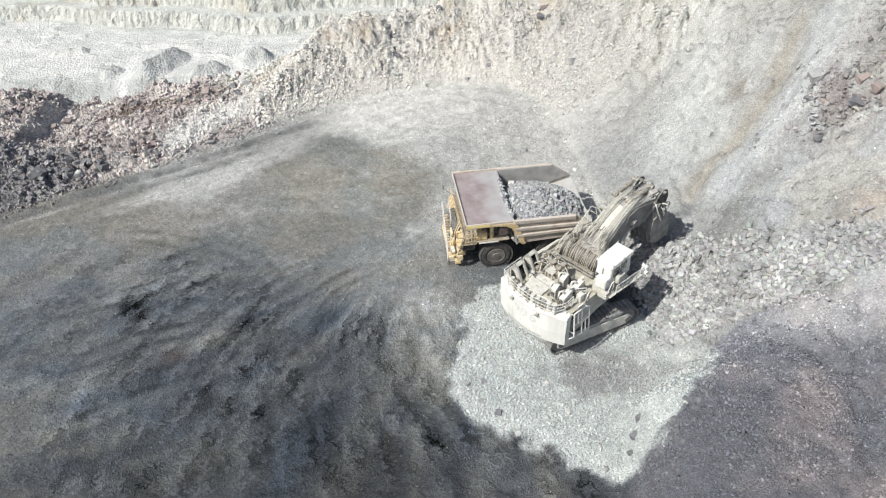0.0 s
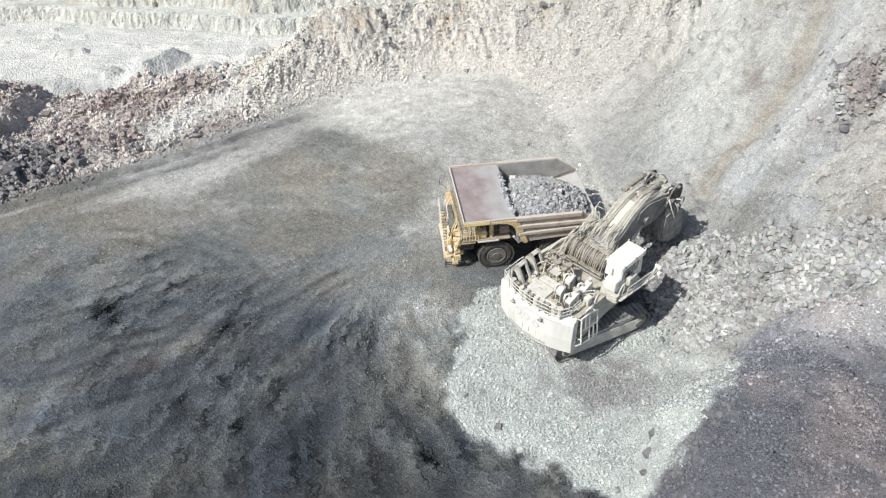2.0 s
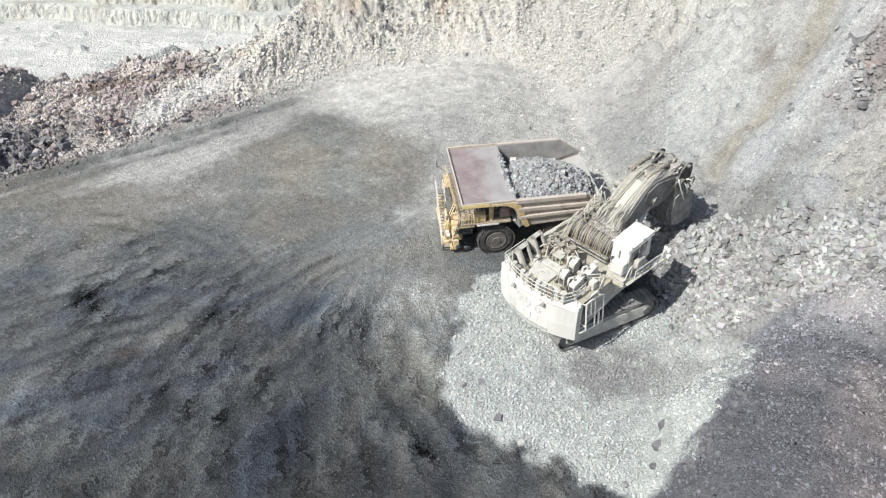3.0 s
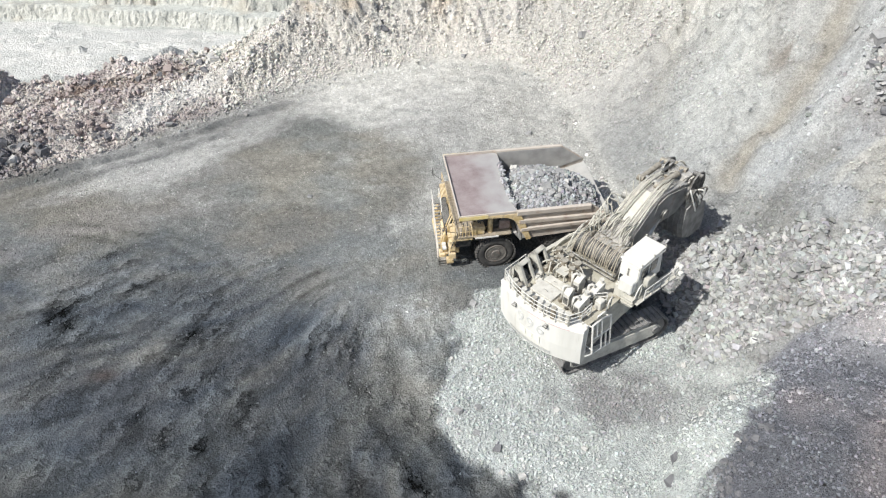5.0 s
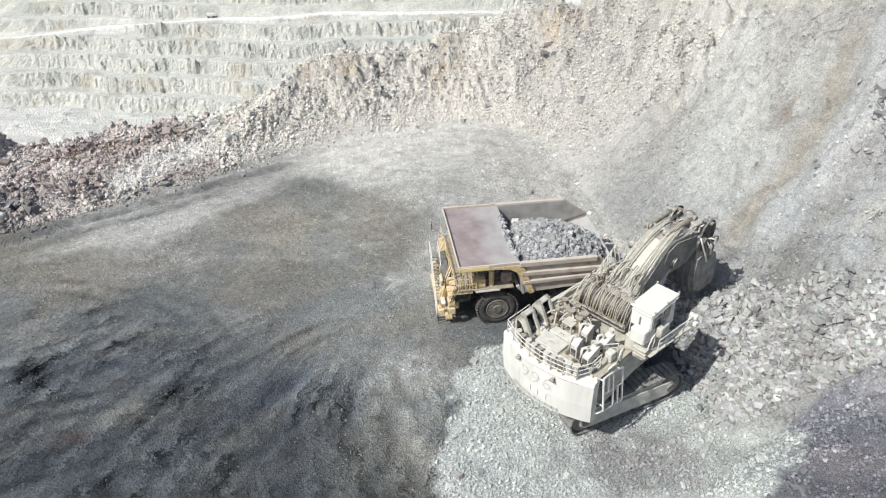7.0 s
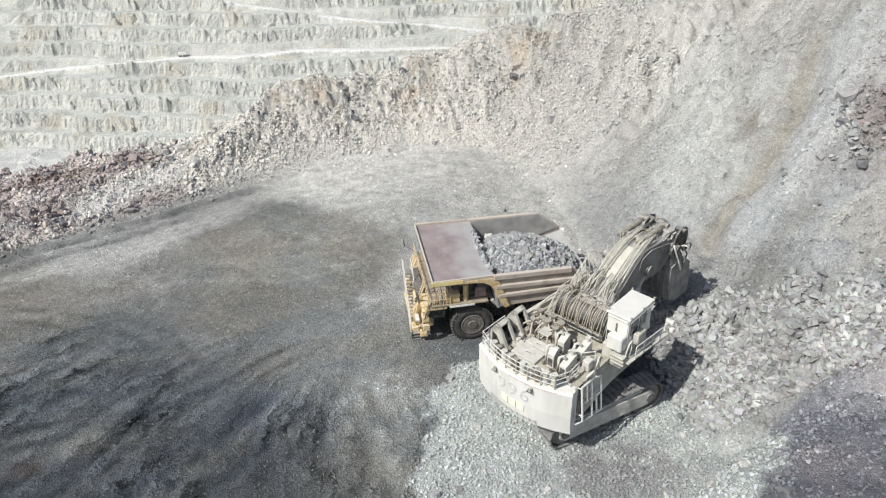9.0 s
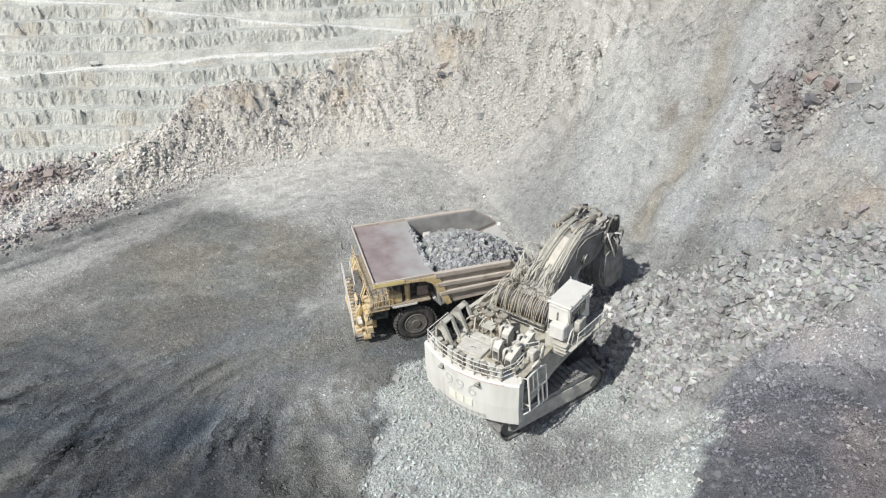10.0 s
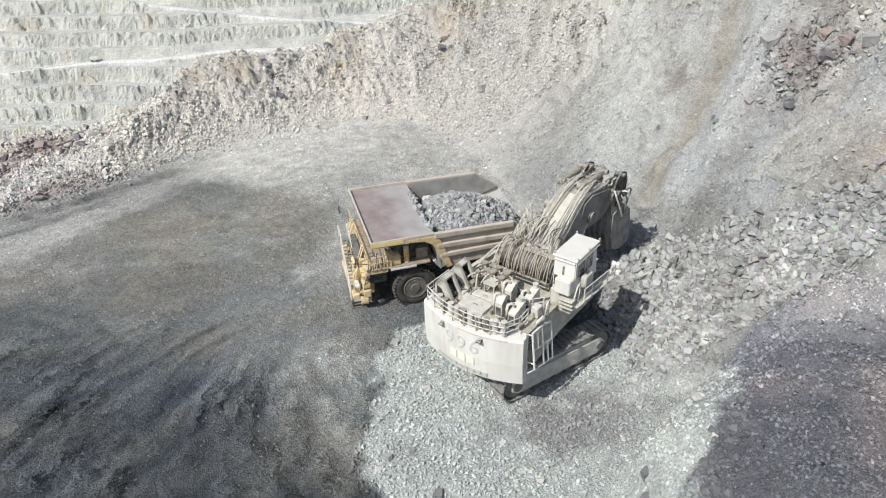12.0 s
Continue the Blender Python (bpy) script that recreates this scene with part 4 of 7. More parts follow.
lettering("996", 0.95, 0.90, 4.52, 1.42, M_MARK_OUTLINE, "raised white outlined number")
bars(0.95, (0.56, 0.56, 0.56), 3.92, 0.60, M_MARK_YELLOW, "faded yellow number plate bar")
bars(2.1, (0.38, 0.30, 0.38, 0.38, 0.38, 0.34, 0.38, 0.38, 0.34), 3.12, 0.26, M_MARK_GREY, "faded grey maker lettering as plain bar")
bm = B()
for i in range(12):
    y = 0.2 - 0.27 * i
    m = on_arc(y, DECK - 0.10)
    bmesh.ops.create_cube(bm, size=1, matrix=m @ Matrix.Diagonal((0.25, 0.09, 0.02, 1)))
part("red_stripe", bm, M_MARK_RED, cw, "faded red stripe along the deck edge")

# upper frame: side walls with the underside rising towards the front, and the deck
bm = B()
prism(bm, [(-5.14, 2.6), (-3.2, 2.6), (-0.6, 3.6), (3.4, 4.1), (3.4, 5.2), (1.4, DECK - 0.06), (-5.14, DECK - 0.06)], -3.55, -3.25)
part("side_wall", bm, M_CREAM, shovel, "dusty cream side wall of the upper frame")
bm = B()
prism(bm, [(-5.14, 2.6), (-3.2, 2.6), (-0.6, 3.6), (3.4, 4.1), (3.4, 5.2), (1.4, DECK - 0.06), (-5.14, DECK - 0.06)], 3.25, 3.55)
part("side_wall", bm, M_CREAM, shovel, "dusty cream side wall of the upper frame")
bm = B()
box(bm, (-0.6, 0, 3.35), (8.6, 3.4, 1.5), 0.1)
prism(bm, [(-5.14, 2.65), (-3.2, 2.65), (-0.6, 3.65), (3.2, 4.15), (3.2, 4.3), (-5.14, 4.3)], -3.24, 3.24)
part("main_frame", bm, M_STEEL, shovel)
bm = B()
prism(bm, [(-5.14, -3.55), (-1.5, -3.55), (-1.5, 3.55), (-5.14, 3.55)], DECK - 0.05, DECK + 0.03, "z")
part("engine_deck", bm, M_DECK, shovel, "dusty engine deck plate")
bm = B()
prism(bm, [(-1.5, -3.55), (2.4, -3.55), (2.4, 3.55), (-1.5, 3.55)], DECK - 0.55, DECK - 0.45, "z")
part("front_deck", bm, M_DECK, shovel)
bm = B()
prism(bm, [(-1.56, -3.24), (-1.50, -3.24), (-1.50, 3.24), (-1.56, 3.24)], 4.3, DECK - 0.05, "z")
part("bulkhead", bm, M_BROWN, shovel)
# louvred openings in the right side wall
for i in range(2):
    bm = B()
    box(bm, (-4.75 + 0.75 * i, -3.57, 5.05), (0.55, 0.05, 1.3), 0.01)
    lv = part("side_louvre", bm, M_DARK, shovel, "dark louvred opening")
    for k in range(5):
        bm = B()
        box(bm, (-4.75 + 0.75 * i, -3.61, 4.55 + 0.25 * k), (0.52, 0.04, 0.10), m=Matrix.Rotation(radians(30), 4, "X"))
        part("louvre_slat", bm, M_CREAM, lv)


def rail_run(pts, h=1.08, rails=3, step=0.95, name="railing"):
    """Handrail along points on a deck: posts and bars."""
    run = None
    for a, b in zip(pts, pts[1:]):
        a, b = Vector(a), Vector(b)
        n = max(1, round((b - a).length / step))
        for i in range(n + 1):
            p = a.lerp(b, i / n)
            bm = B()
            cyl(bm, p, p + Vector((0, 0, h)), 0.038, 6)
            if run is None:
                run = part(name, bm, M_RAIL, shovel, "white tube railing with dust")
            else:
                part("post", bm, M_RAIL, run)
        for k in range(rails):
            z = Vector((0, 0, h * (k + 1) / rails))
            bm = B()
            cyl(bm, a + z, b + z, 0.033, 6)
            part("rail", bm, M_RAIL, run)
    return run


edge = [(arc_x(y) + 0.22, y, DECK) for y in np.linspace(3.45, -2.6, 8)]
rail_run([(-3.6, 3.45, DECK), (-5.2, 3.45, DECK)] + edge + [(-5.3, -3.0, DECK), (-4.2, -2.95, DECK)])
rail_run([(-4.0, -2.2, DECK), (-2.9, -2.9, DECK), (-2.3, -3.3, DECK)], 1.0, 3, 0.6)
# rolled bundles and boxes tied inside the tail rail
for i, y in enumerate(np.linspace(2.3, -2.4, 10)):
    bm = B()
    cyl(bm, (arc_x(y) + 0.52, y, DECK + 0.03), (arc_x(y) + 0.52, y, DECK + 0.98), 0.20, 10)
    cyl(bm, (arc_x(y) + 0.52, y, DECK + 0.25), (arc_x(y) + 0.52, y, DECK + 0.34), 0.21, 10)
    part("filter_canister", bm, (M_CREAM, M_BROWN, M_PALE)[i % 3], shovel)


def air_cleaner(x, y):
    """Wedge-shaped intake hood: upright on the outer side, falling towards the cab, with open framed ends."""
    out = [(y + 0.50, DECK), (y + 0.50, DECK + 1.05), (y + 0.12, DECK + 1.62), (y - 0.22, DECK + 1.50), (y - 0.95, DECK)]
    hole = [(y + 0.36, DECK + 0.14), (y + 0.36, DECK + 0.95), (y + 0.08, DECK + 1.40), (y - 0.15, DECK + 1.30), (y - 0.72, DECK + 0.14)]
    bm = B()
    prism(bm, [out[1], out[2], out[3], hole[3], hole[2], hole[1]], x - 0.55, x + 0.55, "x")
    h = part("air_intake", bm, M_CREAM, shovel, "wedge-shaped dusty air intake hood")
    bm = B()
    prism(bm, [out[0], out[1], hole[1], hole[0]], x - 0.55, x + 0.55, "x")
    part("side_plate", bm, M_CREAM, h)
    for o in (-0.55, 0.31):
        bm = B()
        prism(bm, [out[1], out[2], out[3], out[4], (y - 0.45, DECK), (y - 0.02, DECK + 0.85)], x + o, x + o + 0.24, "x")
        bmesh.ops.bevel(bm, geom=list(bm.edges), offset=0.02, segments=1, affect="EDGES")
        part("cheek", bm, M_CREAM, h)
    # near-black panels paint the shade inside the open hood
    bm = B()
    prism(bm, [(a, b) for a, b in hole], x + 0.30, x + 0.36, "x")
    prism(bm, [(y - 0.60, DECK + 0.05), (y + 0.4, DECK + 0.05), (y + 0.4, DECK + 0.1), (y - 0.60, DECK + 0.1)], x - 0.5, x + 0.5, "x")
    part("mouth", bm, M_BLACK, h)
    bm = B()
    prism(bm, [(y - 0.55, DECK + 0.08), (y + 0.30, DECK + 0.08), (y + 0.30, DECK + 0.75), (y - 0.20, DECK + 0.75)], x - 0.2, x + 0.25, "x")
    part("filter_element", bm, M_DARK, h)


air_cleaner(-4.75, 2.75)
air_cleaner(-2.95, 2.85)
# hatch plates on the deck
for c, s in (((-4.7, 0.55), (1.25, 1.9)), ((-3.85, 1.9), (0.8, 0.9)), ((-3.6, 0.55), (0.7, 1.7))):
    bm = B()
    box(bm, (c[0], c[1], DECK + 0.14), (s[0], s[1], 0.22), 0.03)
    hp = part("hatch", bm, M_PALE, shovel, "flat dusty deck hatch")
    bm = B()
    tube(bm, [(c[0] - 0.1, c[1] - 0.2, DECK + 0.25), (c[0] - 0.1, c[1] - 0.2, DECK + 0.33), (c[0] - 0.1, c[1] + 0.1, DECK + 0.33), (c[0] - 0.1, c[1] + 0.1, DECK + 0.25)], 0.02)
    part("handle", bm, M_STEEL, hp)


def muffler(x, y, tall=0.95, long=1.05, wide=0.5):
    """Upright silencer box with a sloping top and an elbow pipe beside it."""
    bm = B()
    prism(bm, [(x - long / 2, DECK + 0.10), (x + long / 2, DECK + 0.10), (x + long / 2, DECK + tall), (x + long / 2 - 0.2, DECK + tall), (x - long / 2, DECK + tall - 0.32)], y - wide / 2, y + wide / 2)
    bmesh.ops.bevel(bm, geom=list(bm.edges), offset=0.02, segments=1, affect="EDGES")
    mf = part("exhaust_box", bm, M_PALE, shovel, "bevelled dusty exhaust silencer box")
    bm = B()
    box(bm, (x - long / 2 - 0.012, y, DECK + 0.1 + tall * 0.30), (0.02, wide * 0.72, tall * 0.40))
    part("panel", bm, M_STEEL, mf, "dark recessed panel")
    bm = B()
    box(bm, (x, y, DECK + 0.08), (long + 0.14, wide + 0.14, 0.10), 0.02)
    part("foot_plate", bm, M_BROWN, mf)
    bm = B()
    q = y + wide / 2 + 0.16
    tube(bm, [(x - long / 2 + 0.14, q, DECK + 0.05), (x - long / 2 + 0.14, q, DECK + tall - 0.2), (x - long / 2 + 0.24, q, DECK + tall), (x - long / 2 + 0.42, q - 0.1, DECK + tall + 0.06), (x - long / 2 + 0.5, q - 0.34, DECK + tall - 0.1)], 0.10, 10)
    part("pipe", bm, M_PALE, mf, smooth=True)


for x, y, t, g in ((-4.55, -1.25, 1.45, 0.62), (-3.05, -1.00, 1.45, 0.75), (-4.35, -2.25, 1.15, 1.25), (-2.75, -2.30, 1.25, 1.25)):
    muffler(x, y, t, g)
for x, y, z in ((-3.9, -2.25, 1.1), (-2.3, -2.3, 1.2)):
    bm = B()
    cyl(bm, (x, y, DECK + z), (x, y, DECK + z + 0.3), 0.15, 12)
    cyl(bm, (x, y, DECK + z + 0.3), (x, y, DECK + z + 0.36), 0.18, 12)
    part("exhaust_stub", bm, M_PALE, shovel)
bm = B()
box(bm, (-3.35, -3.05, DECK + 0.45), (0.6, 0.5, 0.75), 0.05)
part("control_box", bm, M_PALE, shovel)


# swing drives and pumps between the deck and the hose bank
def pump(x, y, z, r):
    bm = B()
    cyl(bm, (x, y, z), (x, y, z + 0.55), r, 14)
    cyl(bm, (x, y, z + 0.55), (x, y, z + 0.75), r * 1.15, 14)
    cyl(bm, (x, y, z + 0.75), (x, y, z + 1.1), r * 0.7, 12)
    for k in range(6):
        a = k * math.pi / 3
        cyl(bm, (x + r * 1.0 * math.cos(a), y + r * 1.0 * math.sin(a), z + 0.5), (x + r * 1.0 * math.cos(a), y + r * 1.0 * math.sin(a), z + 0.85), 0.05, 6)
    p = part("pump", bm, M_BROWN, shovel, "brown oily hydraulic pump")
    bm = B()
    for k in range(4):
        a = k * 1.6 + x
        tube(bm, sag((x, y, z + 0.9), (x + 0.9 * math.cos(a), y + 0.9 * math.sin(a), z + 0.2), 0.25), 0.055)
    part("hose", bm, M_HOSE, p, smooth=True)


for x, y, r in ((-2.15, 1.0, 0.40), (-1.75, 0.15, 0.40), (-2.45, 0.1, 0.32), (-1.55, 1.8, 0.34), (-0.95, 2.4, 0.34), (-0.9, 1.3, 0.30), (-2.7, 1.75, 0.24)):
    pump(x, y, DECK - 0.45 if x > -1.6 else DECK + 0.05, r)
bm = B()
for dx, dy in ((-0.4, -0.35), (-0.4, 0.35), (0.3, -0.35), (0.3, 0.35)):
    box(bm, (-2.75 + dx, 0.55 + dy, DECK + 0.4), (0.09, 0.09, 0.75))
box(bm, (-2.8, 0.55, DECK + 0.78), (0.85, 0.85, 0.08), 0.02)
part("pump_stand", bm, M_CREAM, shovel)

# small fittings, cables and pipes that crowd the deck
dr = random.Random(31)
for k in range(84):
    x, y = dr.uniform(-5.2, -1.7), dr.uniform(-3.0, 3.0)
    if x < arc_x(y) + 0.9 or (x < -3.4 and 0 < y < 1.5):
        continue
    bm = B()
    if k % 3 == 0:
        box(bm, (x, y, DECK + 0.12), (dr.uniform(.15, .45), dr.uniform(.12, .35), dr.uniform(.2, .5)), 0.02)
        part("fitting", bm, (M_PALE, M_BROWN, M_STEEL)[k % 2 + (k % 5 == 0)], shovel)
    else:
        a, d_ = dr.uniform(0, 6.28), dr.uniform(.5, 1.3)
        tube(bm, sag((x, y, DECK + 0.06), (x + d_ * math.cos(a) * 0.6, y + d_ * math.sin(a) * 0.6, DECK + 0.1), dr.uniform(.1, .5), 8), dr.choice((.03, .04, .06)))
        part("cable", bm, (M_HOSE, M_HOSE_DARK, M_BROWN)[k % 3], shovel, smooth=True)
# thin dark plates laid on the deck in place of shaded gaps
for k in range(5):
    bm = B()
    box(bm, (-2.0 - 0.1 * (k % 2), -0.6 + 0.45 * k - 0.9, DECK + 0.035), (0.5, 0.30, 0.02))
    part("deck_opening", bm, M_DARK, shovel, "flat dark plate standing in for a shaded gap in the deck")

# hose bank: close rows of hoses looped over a drum-like frame in front of the deck
bm = B()
cyl(bm, (0.95, -1.95, DECK + 0.45), (0.95, 1.95, DECK + 0.45), 0.74, 24)
bank = part("hose_bank", bm, M_DARK, shovel, "arched bank of tan hydraulic hoses")
bm = B()
box(bm, (-0.05, 0, DECK + 0.02), (0.16, 4.1, 0.20), 0.03)
box(bm, (-0.35, 0, DECK - 0.05), (0.10, 4.1, 0.14), 0.02)
for y in (-2.0, 2.0):
    prism(bm, [(-0.1, DECK - 0.4), (1.9, DECK - 0.4), (1.6, DECK + 0.9), (0.6, DECK + 1.05)], y - 0.04, y + 0.04)
part("bank_frame", bm, M_STEEL, bank)
hr = random.Random(5)
for i in range(24):
    y = 1.88 - 3.76 * i / 23
    j = hr.uniform(-0.08, 0.08)
    pts = []
    for k in range(15):
        a = math.pi * (1.02 - 1.0 * k / 14)
        rr = 1.0 + 0.10 * math.sin(i * 1.7) + j
        pts.append((1.0 + 1.06 * rr * math.cos(a) + 0.15 * (k / 14), y + 0.05 * math.sin(k * 0.7 + i), DECK - 0.05 + 1.72 * rr * max(0.0, math.sin(a)) ** 0.9))
    pts.append((2.25 + hr.uniform(-.1, .2), y * 0.9, DECK + 0.7))
    pts.append((2.6, y * 0.8, DECK + 1.6 + hr.uniform(-.15, .35)))
    bm = B()
    tube(bm, pts, 0.031, 6)
    part("hose", bm, M_HOSE_TAN, bank, smooth=True)
# loose hoses and stair rails on the far side of the bank
for i in range(9):
    bm = B()
    a = (-0.8 + 0.35 * i + hr.uniform(-.2, .2), 2.4 + hr.uniform(-.2, .9), DECK - 0.2)
    b = (1.6 + 0.35 * i, 2.0 + hr.uniform(-.3, .5), DECK + 1.0 + hr.uniform(0, .6))
    tube(bm, sag(a, b, hr.uniform(.2, .7)), 0.05)
    part("loose_hose", bm, M_HOSE, bank, smooth=True)

# cab on its raised pedestal
CAB = (0.12, -3.68)
bm = B()
box(bm, (CAB[0] - 0.1, CAB[1] + 0.05, DECK + 0.28), (3.0, 1.5, 1.5), 0.06)
part("cab_base", bm, M_CREAM, shovel, "dusty white cab pedestal")
CZ0, CZ1 = 7.15, 9.55
bm = B()
prism(bm, [(-1.34, CZ0), (1.75, CZ0), (1.45, CZ1 - 0.12), (-1.34, CZ1 - 0.12)], CAB[1] - 0.74, CAB[1] + 0.74)
bmesh.ops.bevel(bm, geom=list(bm.edges), offset=0.06, segments=2, affect="EDGES")
cab = part("cab", bm, M_WHITE, shovel, "white operator cab with a flat roof")
bm = B()
box(bm, (0.10, CAB[1], CZ1 - 0.04), (3.05, 1.68, 0.14), 0.04)
part("roof", bm, M_WHITE, cab, "flat white dusty cab roof")
for dx, dy in ((-1.35, -0.78), (-1.35, 0.78), (1.5, -0.78), (1.5, 0.78), (0.1, -0.8)):
    bm = B()
    cyl(bm, (0.1 + dx, CAB[1] + dy, CZ1), (0.1 + dx, CAB[1] + dy, CZ1 + 0.16), 0.06, 8)
    part("roof_lug", bm, M_CREAM, cab)
bm = B()
cyl(bm, (-1.42, CAB[1] - 0.7, CZ1 - 0.25), (-1.42, CAB[1] + 0.7, CZ1 - 0.25), 0.035, 6)
cyl(bm, (-1.30, CAB[1] - 0.86, CZ1 - 0.2), (1.55, CAB[1] - 0.86, CZ1 - 0.2), 0.035, 6)
part("grab_rail", bm, M_RAIL, cab)
for x, w in ((-0.55, 0.85), (0.5, 0.85)):
    bm = B()
    box(bm, (x, CAB[1] - 0.755, 8.55), (w, 0.03, 0.95), 0.008)
    part("side_window", bm, M_GLASS, cab, "dusty dark side window")
bm = B()
box(bm, (1.66, CAB[1], 8.35), (0.03, 1.25, 1.5), 0.008, Matrix.Rotation(radians(-7.5), 4, "Y"))
part("windscreen", bm, M_GLASS, cab, "dark windscreen")
bm = B()
box(bm, (-1.36, CAB[1] + 0.45, 7.75), (0.03, 0.42, 0.75), 0.008)
part("rear_window", bm, M_GLASS, cab)
bm = B()
box(bm, (-1.38, CAB[1] + 0.05, 8.55), (0.06, 0.10, 0.75), 0.01)
part("door_seam", bm, M_STEEL, cab)
bm = B()
box(bm, (-1.72, CAB[1] - 0.25, 7.85), (0.62, 1.05, 1.05), 0.07)
part("air_conditioner", bm, M_WHITE, cab, "white boxy air conditioner behind the cab")
bm = B()
box(bm, (-0.2, CAB[1] - 0.98, 7.75), (0.95, 0.42, 0.80), 0.05)
part("side_locker", bm, M_CREAM, cab)
for k in range(3):
    bm = B()
    box(bm, (-1.75 + 0.05 * k, CAB[1] - 0.55, 6.95 - 0.30 * k), (0.6, 0.95, 0.08), 0.02)
    part("step_tread", bm, M_CREAM, cab)
bm = B()
tube(bm, [(-1.6, -4.55, 6.2), (-1.6, -4.65, 7.3), (-1.45, -4.7, 7.9), (-1.1, -4.7, 8.0), (-0.95, -4.65, 7.2), (-1.1, -4.6, 6.4)], 0.045, 6)
part("grab_loop", bm, M_RAIL, cab, smooth=True)
# walkway with railing beside the cab and the lamp cluster at its end
bm = B()
box(bm, (0.9, -4.75, 6.55), (4.4, 0.7, 0.08), 0.02)
part("walkway", bm, M_CREAM, shovel)
rail_run([(-0.6, -5.08, 6.58), (1.2, -5.08, 6.58), (3.05, -5.08, 6.58)], 1.0, 2, 0.9)
bm = B()
for p in ((3.2, -5.15, 7.5), (3.35, -4.8, 7.35), (3.1, -5.3, 7.05), (3.4, -5.2, 6.9)):
    box(bm, p, (0.34, 0.30, 0.32), 0.05, Matrix.Rotation(p[0] * 3, 4, "Z"))
part("work_lamp", bm, M_WHITE, shovel, "white cluster of work lamps")
bm = B()
for a, b in (((2.6, -4.9, 6.6), (3.3, -5.2, 7.3)), ((2.6, -5.05, 6.6), (3.4, -4.8, 7.3)), ((3.0, -5.1, 6.6), (3.2, -5.3, 7.0))):
    tube(bm, sag(a, b, 0.3, 6), 0.04)
part("lamp_bracket", bm, M_RAIL, shovel, smooth=True)


# folding stair gate on the right flank
def gate():
    def at(u, v):
        """u along the flank, v up; the foot stands out from the wall."""
        return (-4.75 + 1.9 * u, -4.55 + 0.30 * v, 3.65 - 0.25 * u + 2.6 * v)
    g = None
    bits = [((0, 0), (0, 1)), ((1, 0), (1, 1.02)), ((0, 0), (1, 0)), ((0, 1), (0.5, 1.06)), ((0.5, 1.06), (1, 1.02)), ((0, 0.52), (1, 0.55)),
            ((0.5, 0), (0.5, 1.06)), ((0.75, 0), (0.75, 0.55)), ((0.25, 0.52), (0.25, 1.02))]
    for a, b in bits:
        bm = B()
        cyl(bm, at(*a), at(*b), 0.07, 6)
        if g is None:
            g = part("stair_gate", bm, M_RAIL, shovel, "white tubular folding stair gate")
        else:
            part("bar", bm, M_RAIL, g)
    for u, v in ((0, 0.95), (1, 0.95), (0, 0.15)):
        p = Vector(at(u, v))
        bm = B()
        cyl(bm, p, (p.x, -3.5, p.z - 0.2), 0.05, 6)
        part("strut", bm, M_RAIL, g)
    for k in range(7):
        bm = B()
        box(bm, (-5.1, -3.82 - 0.03 * (6 - k), 4.0 + 0.34 * k), (0.12, 0.42, 0.05))
        part("tread", bm, M_RAIL, g)
    for o in (-0.25, 0.25):
        bm = B()
        cyl(bm, (-5.1, -4.02 + o * 0.8, 3.8), (-5.1, -3.8 + o * 0.8, 6.35), 0.05, 6)
        part("stringer", bm, M_RAIL, g)
    bm = B()
    tube(bm, [at(0, 0), (-5.2, -4.35, 3.55), (-4.9, -4.45, 3.45), at(0.2, 0.03)], 0.045)
    part("foot_loop", bm, M_RAIL, g, smooth=True)


gate()
bm = B()
tube(bm, [(-4.5, -3.7, 6.2), (-4.6, -3.8, 6.8), (-4.2, -3.95, 7.05), (-3.8, -3.9, 6.7), (-3.7, -3.7, 6.2)], 0.06, 6)
tube(bm, [(-3.3, -3.6, 6.2), (-3.3, -3.7, 7.3), (-3.0, -3.7, 7.45), (-2.9, -3.6, 6.2)], 0.045, 6)
part("hand_hoop", bm, M_RAIL, shovel, smooth=True)

# boom: tapered box with deep rounded side plates
BOOM = [(1.3, 6.0), (2.0, 5.5), (3.0, 6.2), (4.3, 7.0), (5.6, 7.4), (7.0, 7.3), (8.2, 7.3), (9.2, 8.0), (9.6, 9.0), (9.1, 9.7), (7.8, 10.05), (6.5, 10.15),
        (5.6, 9.95), (4.4, 9.3), (3.0, 8.25), (1.7, 7.2), (1.1, 6.6)]
BOOM_TOP = [(1.7, 7.2), (3.0, 8.25), (4.4, 9.3), (5.6, 9.95), (6.5, 10.15), (7.8, 10.05)]


def slim(bm):
    """The boom narrows from its foot to its head."""
    for v in bm.verts:
        v.co.y *= 1.0 - 0.26 * min(1.0, max(0.0, (v.co.x - 1.5) / 4.5))
    return bm
BOOM_TURN = pose(0, 0, 0, 0, 0, -5.0)


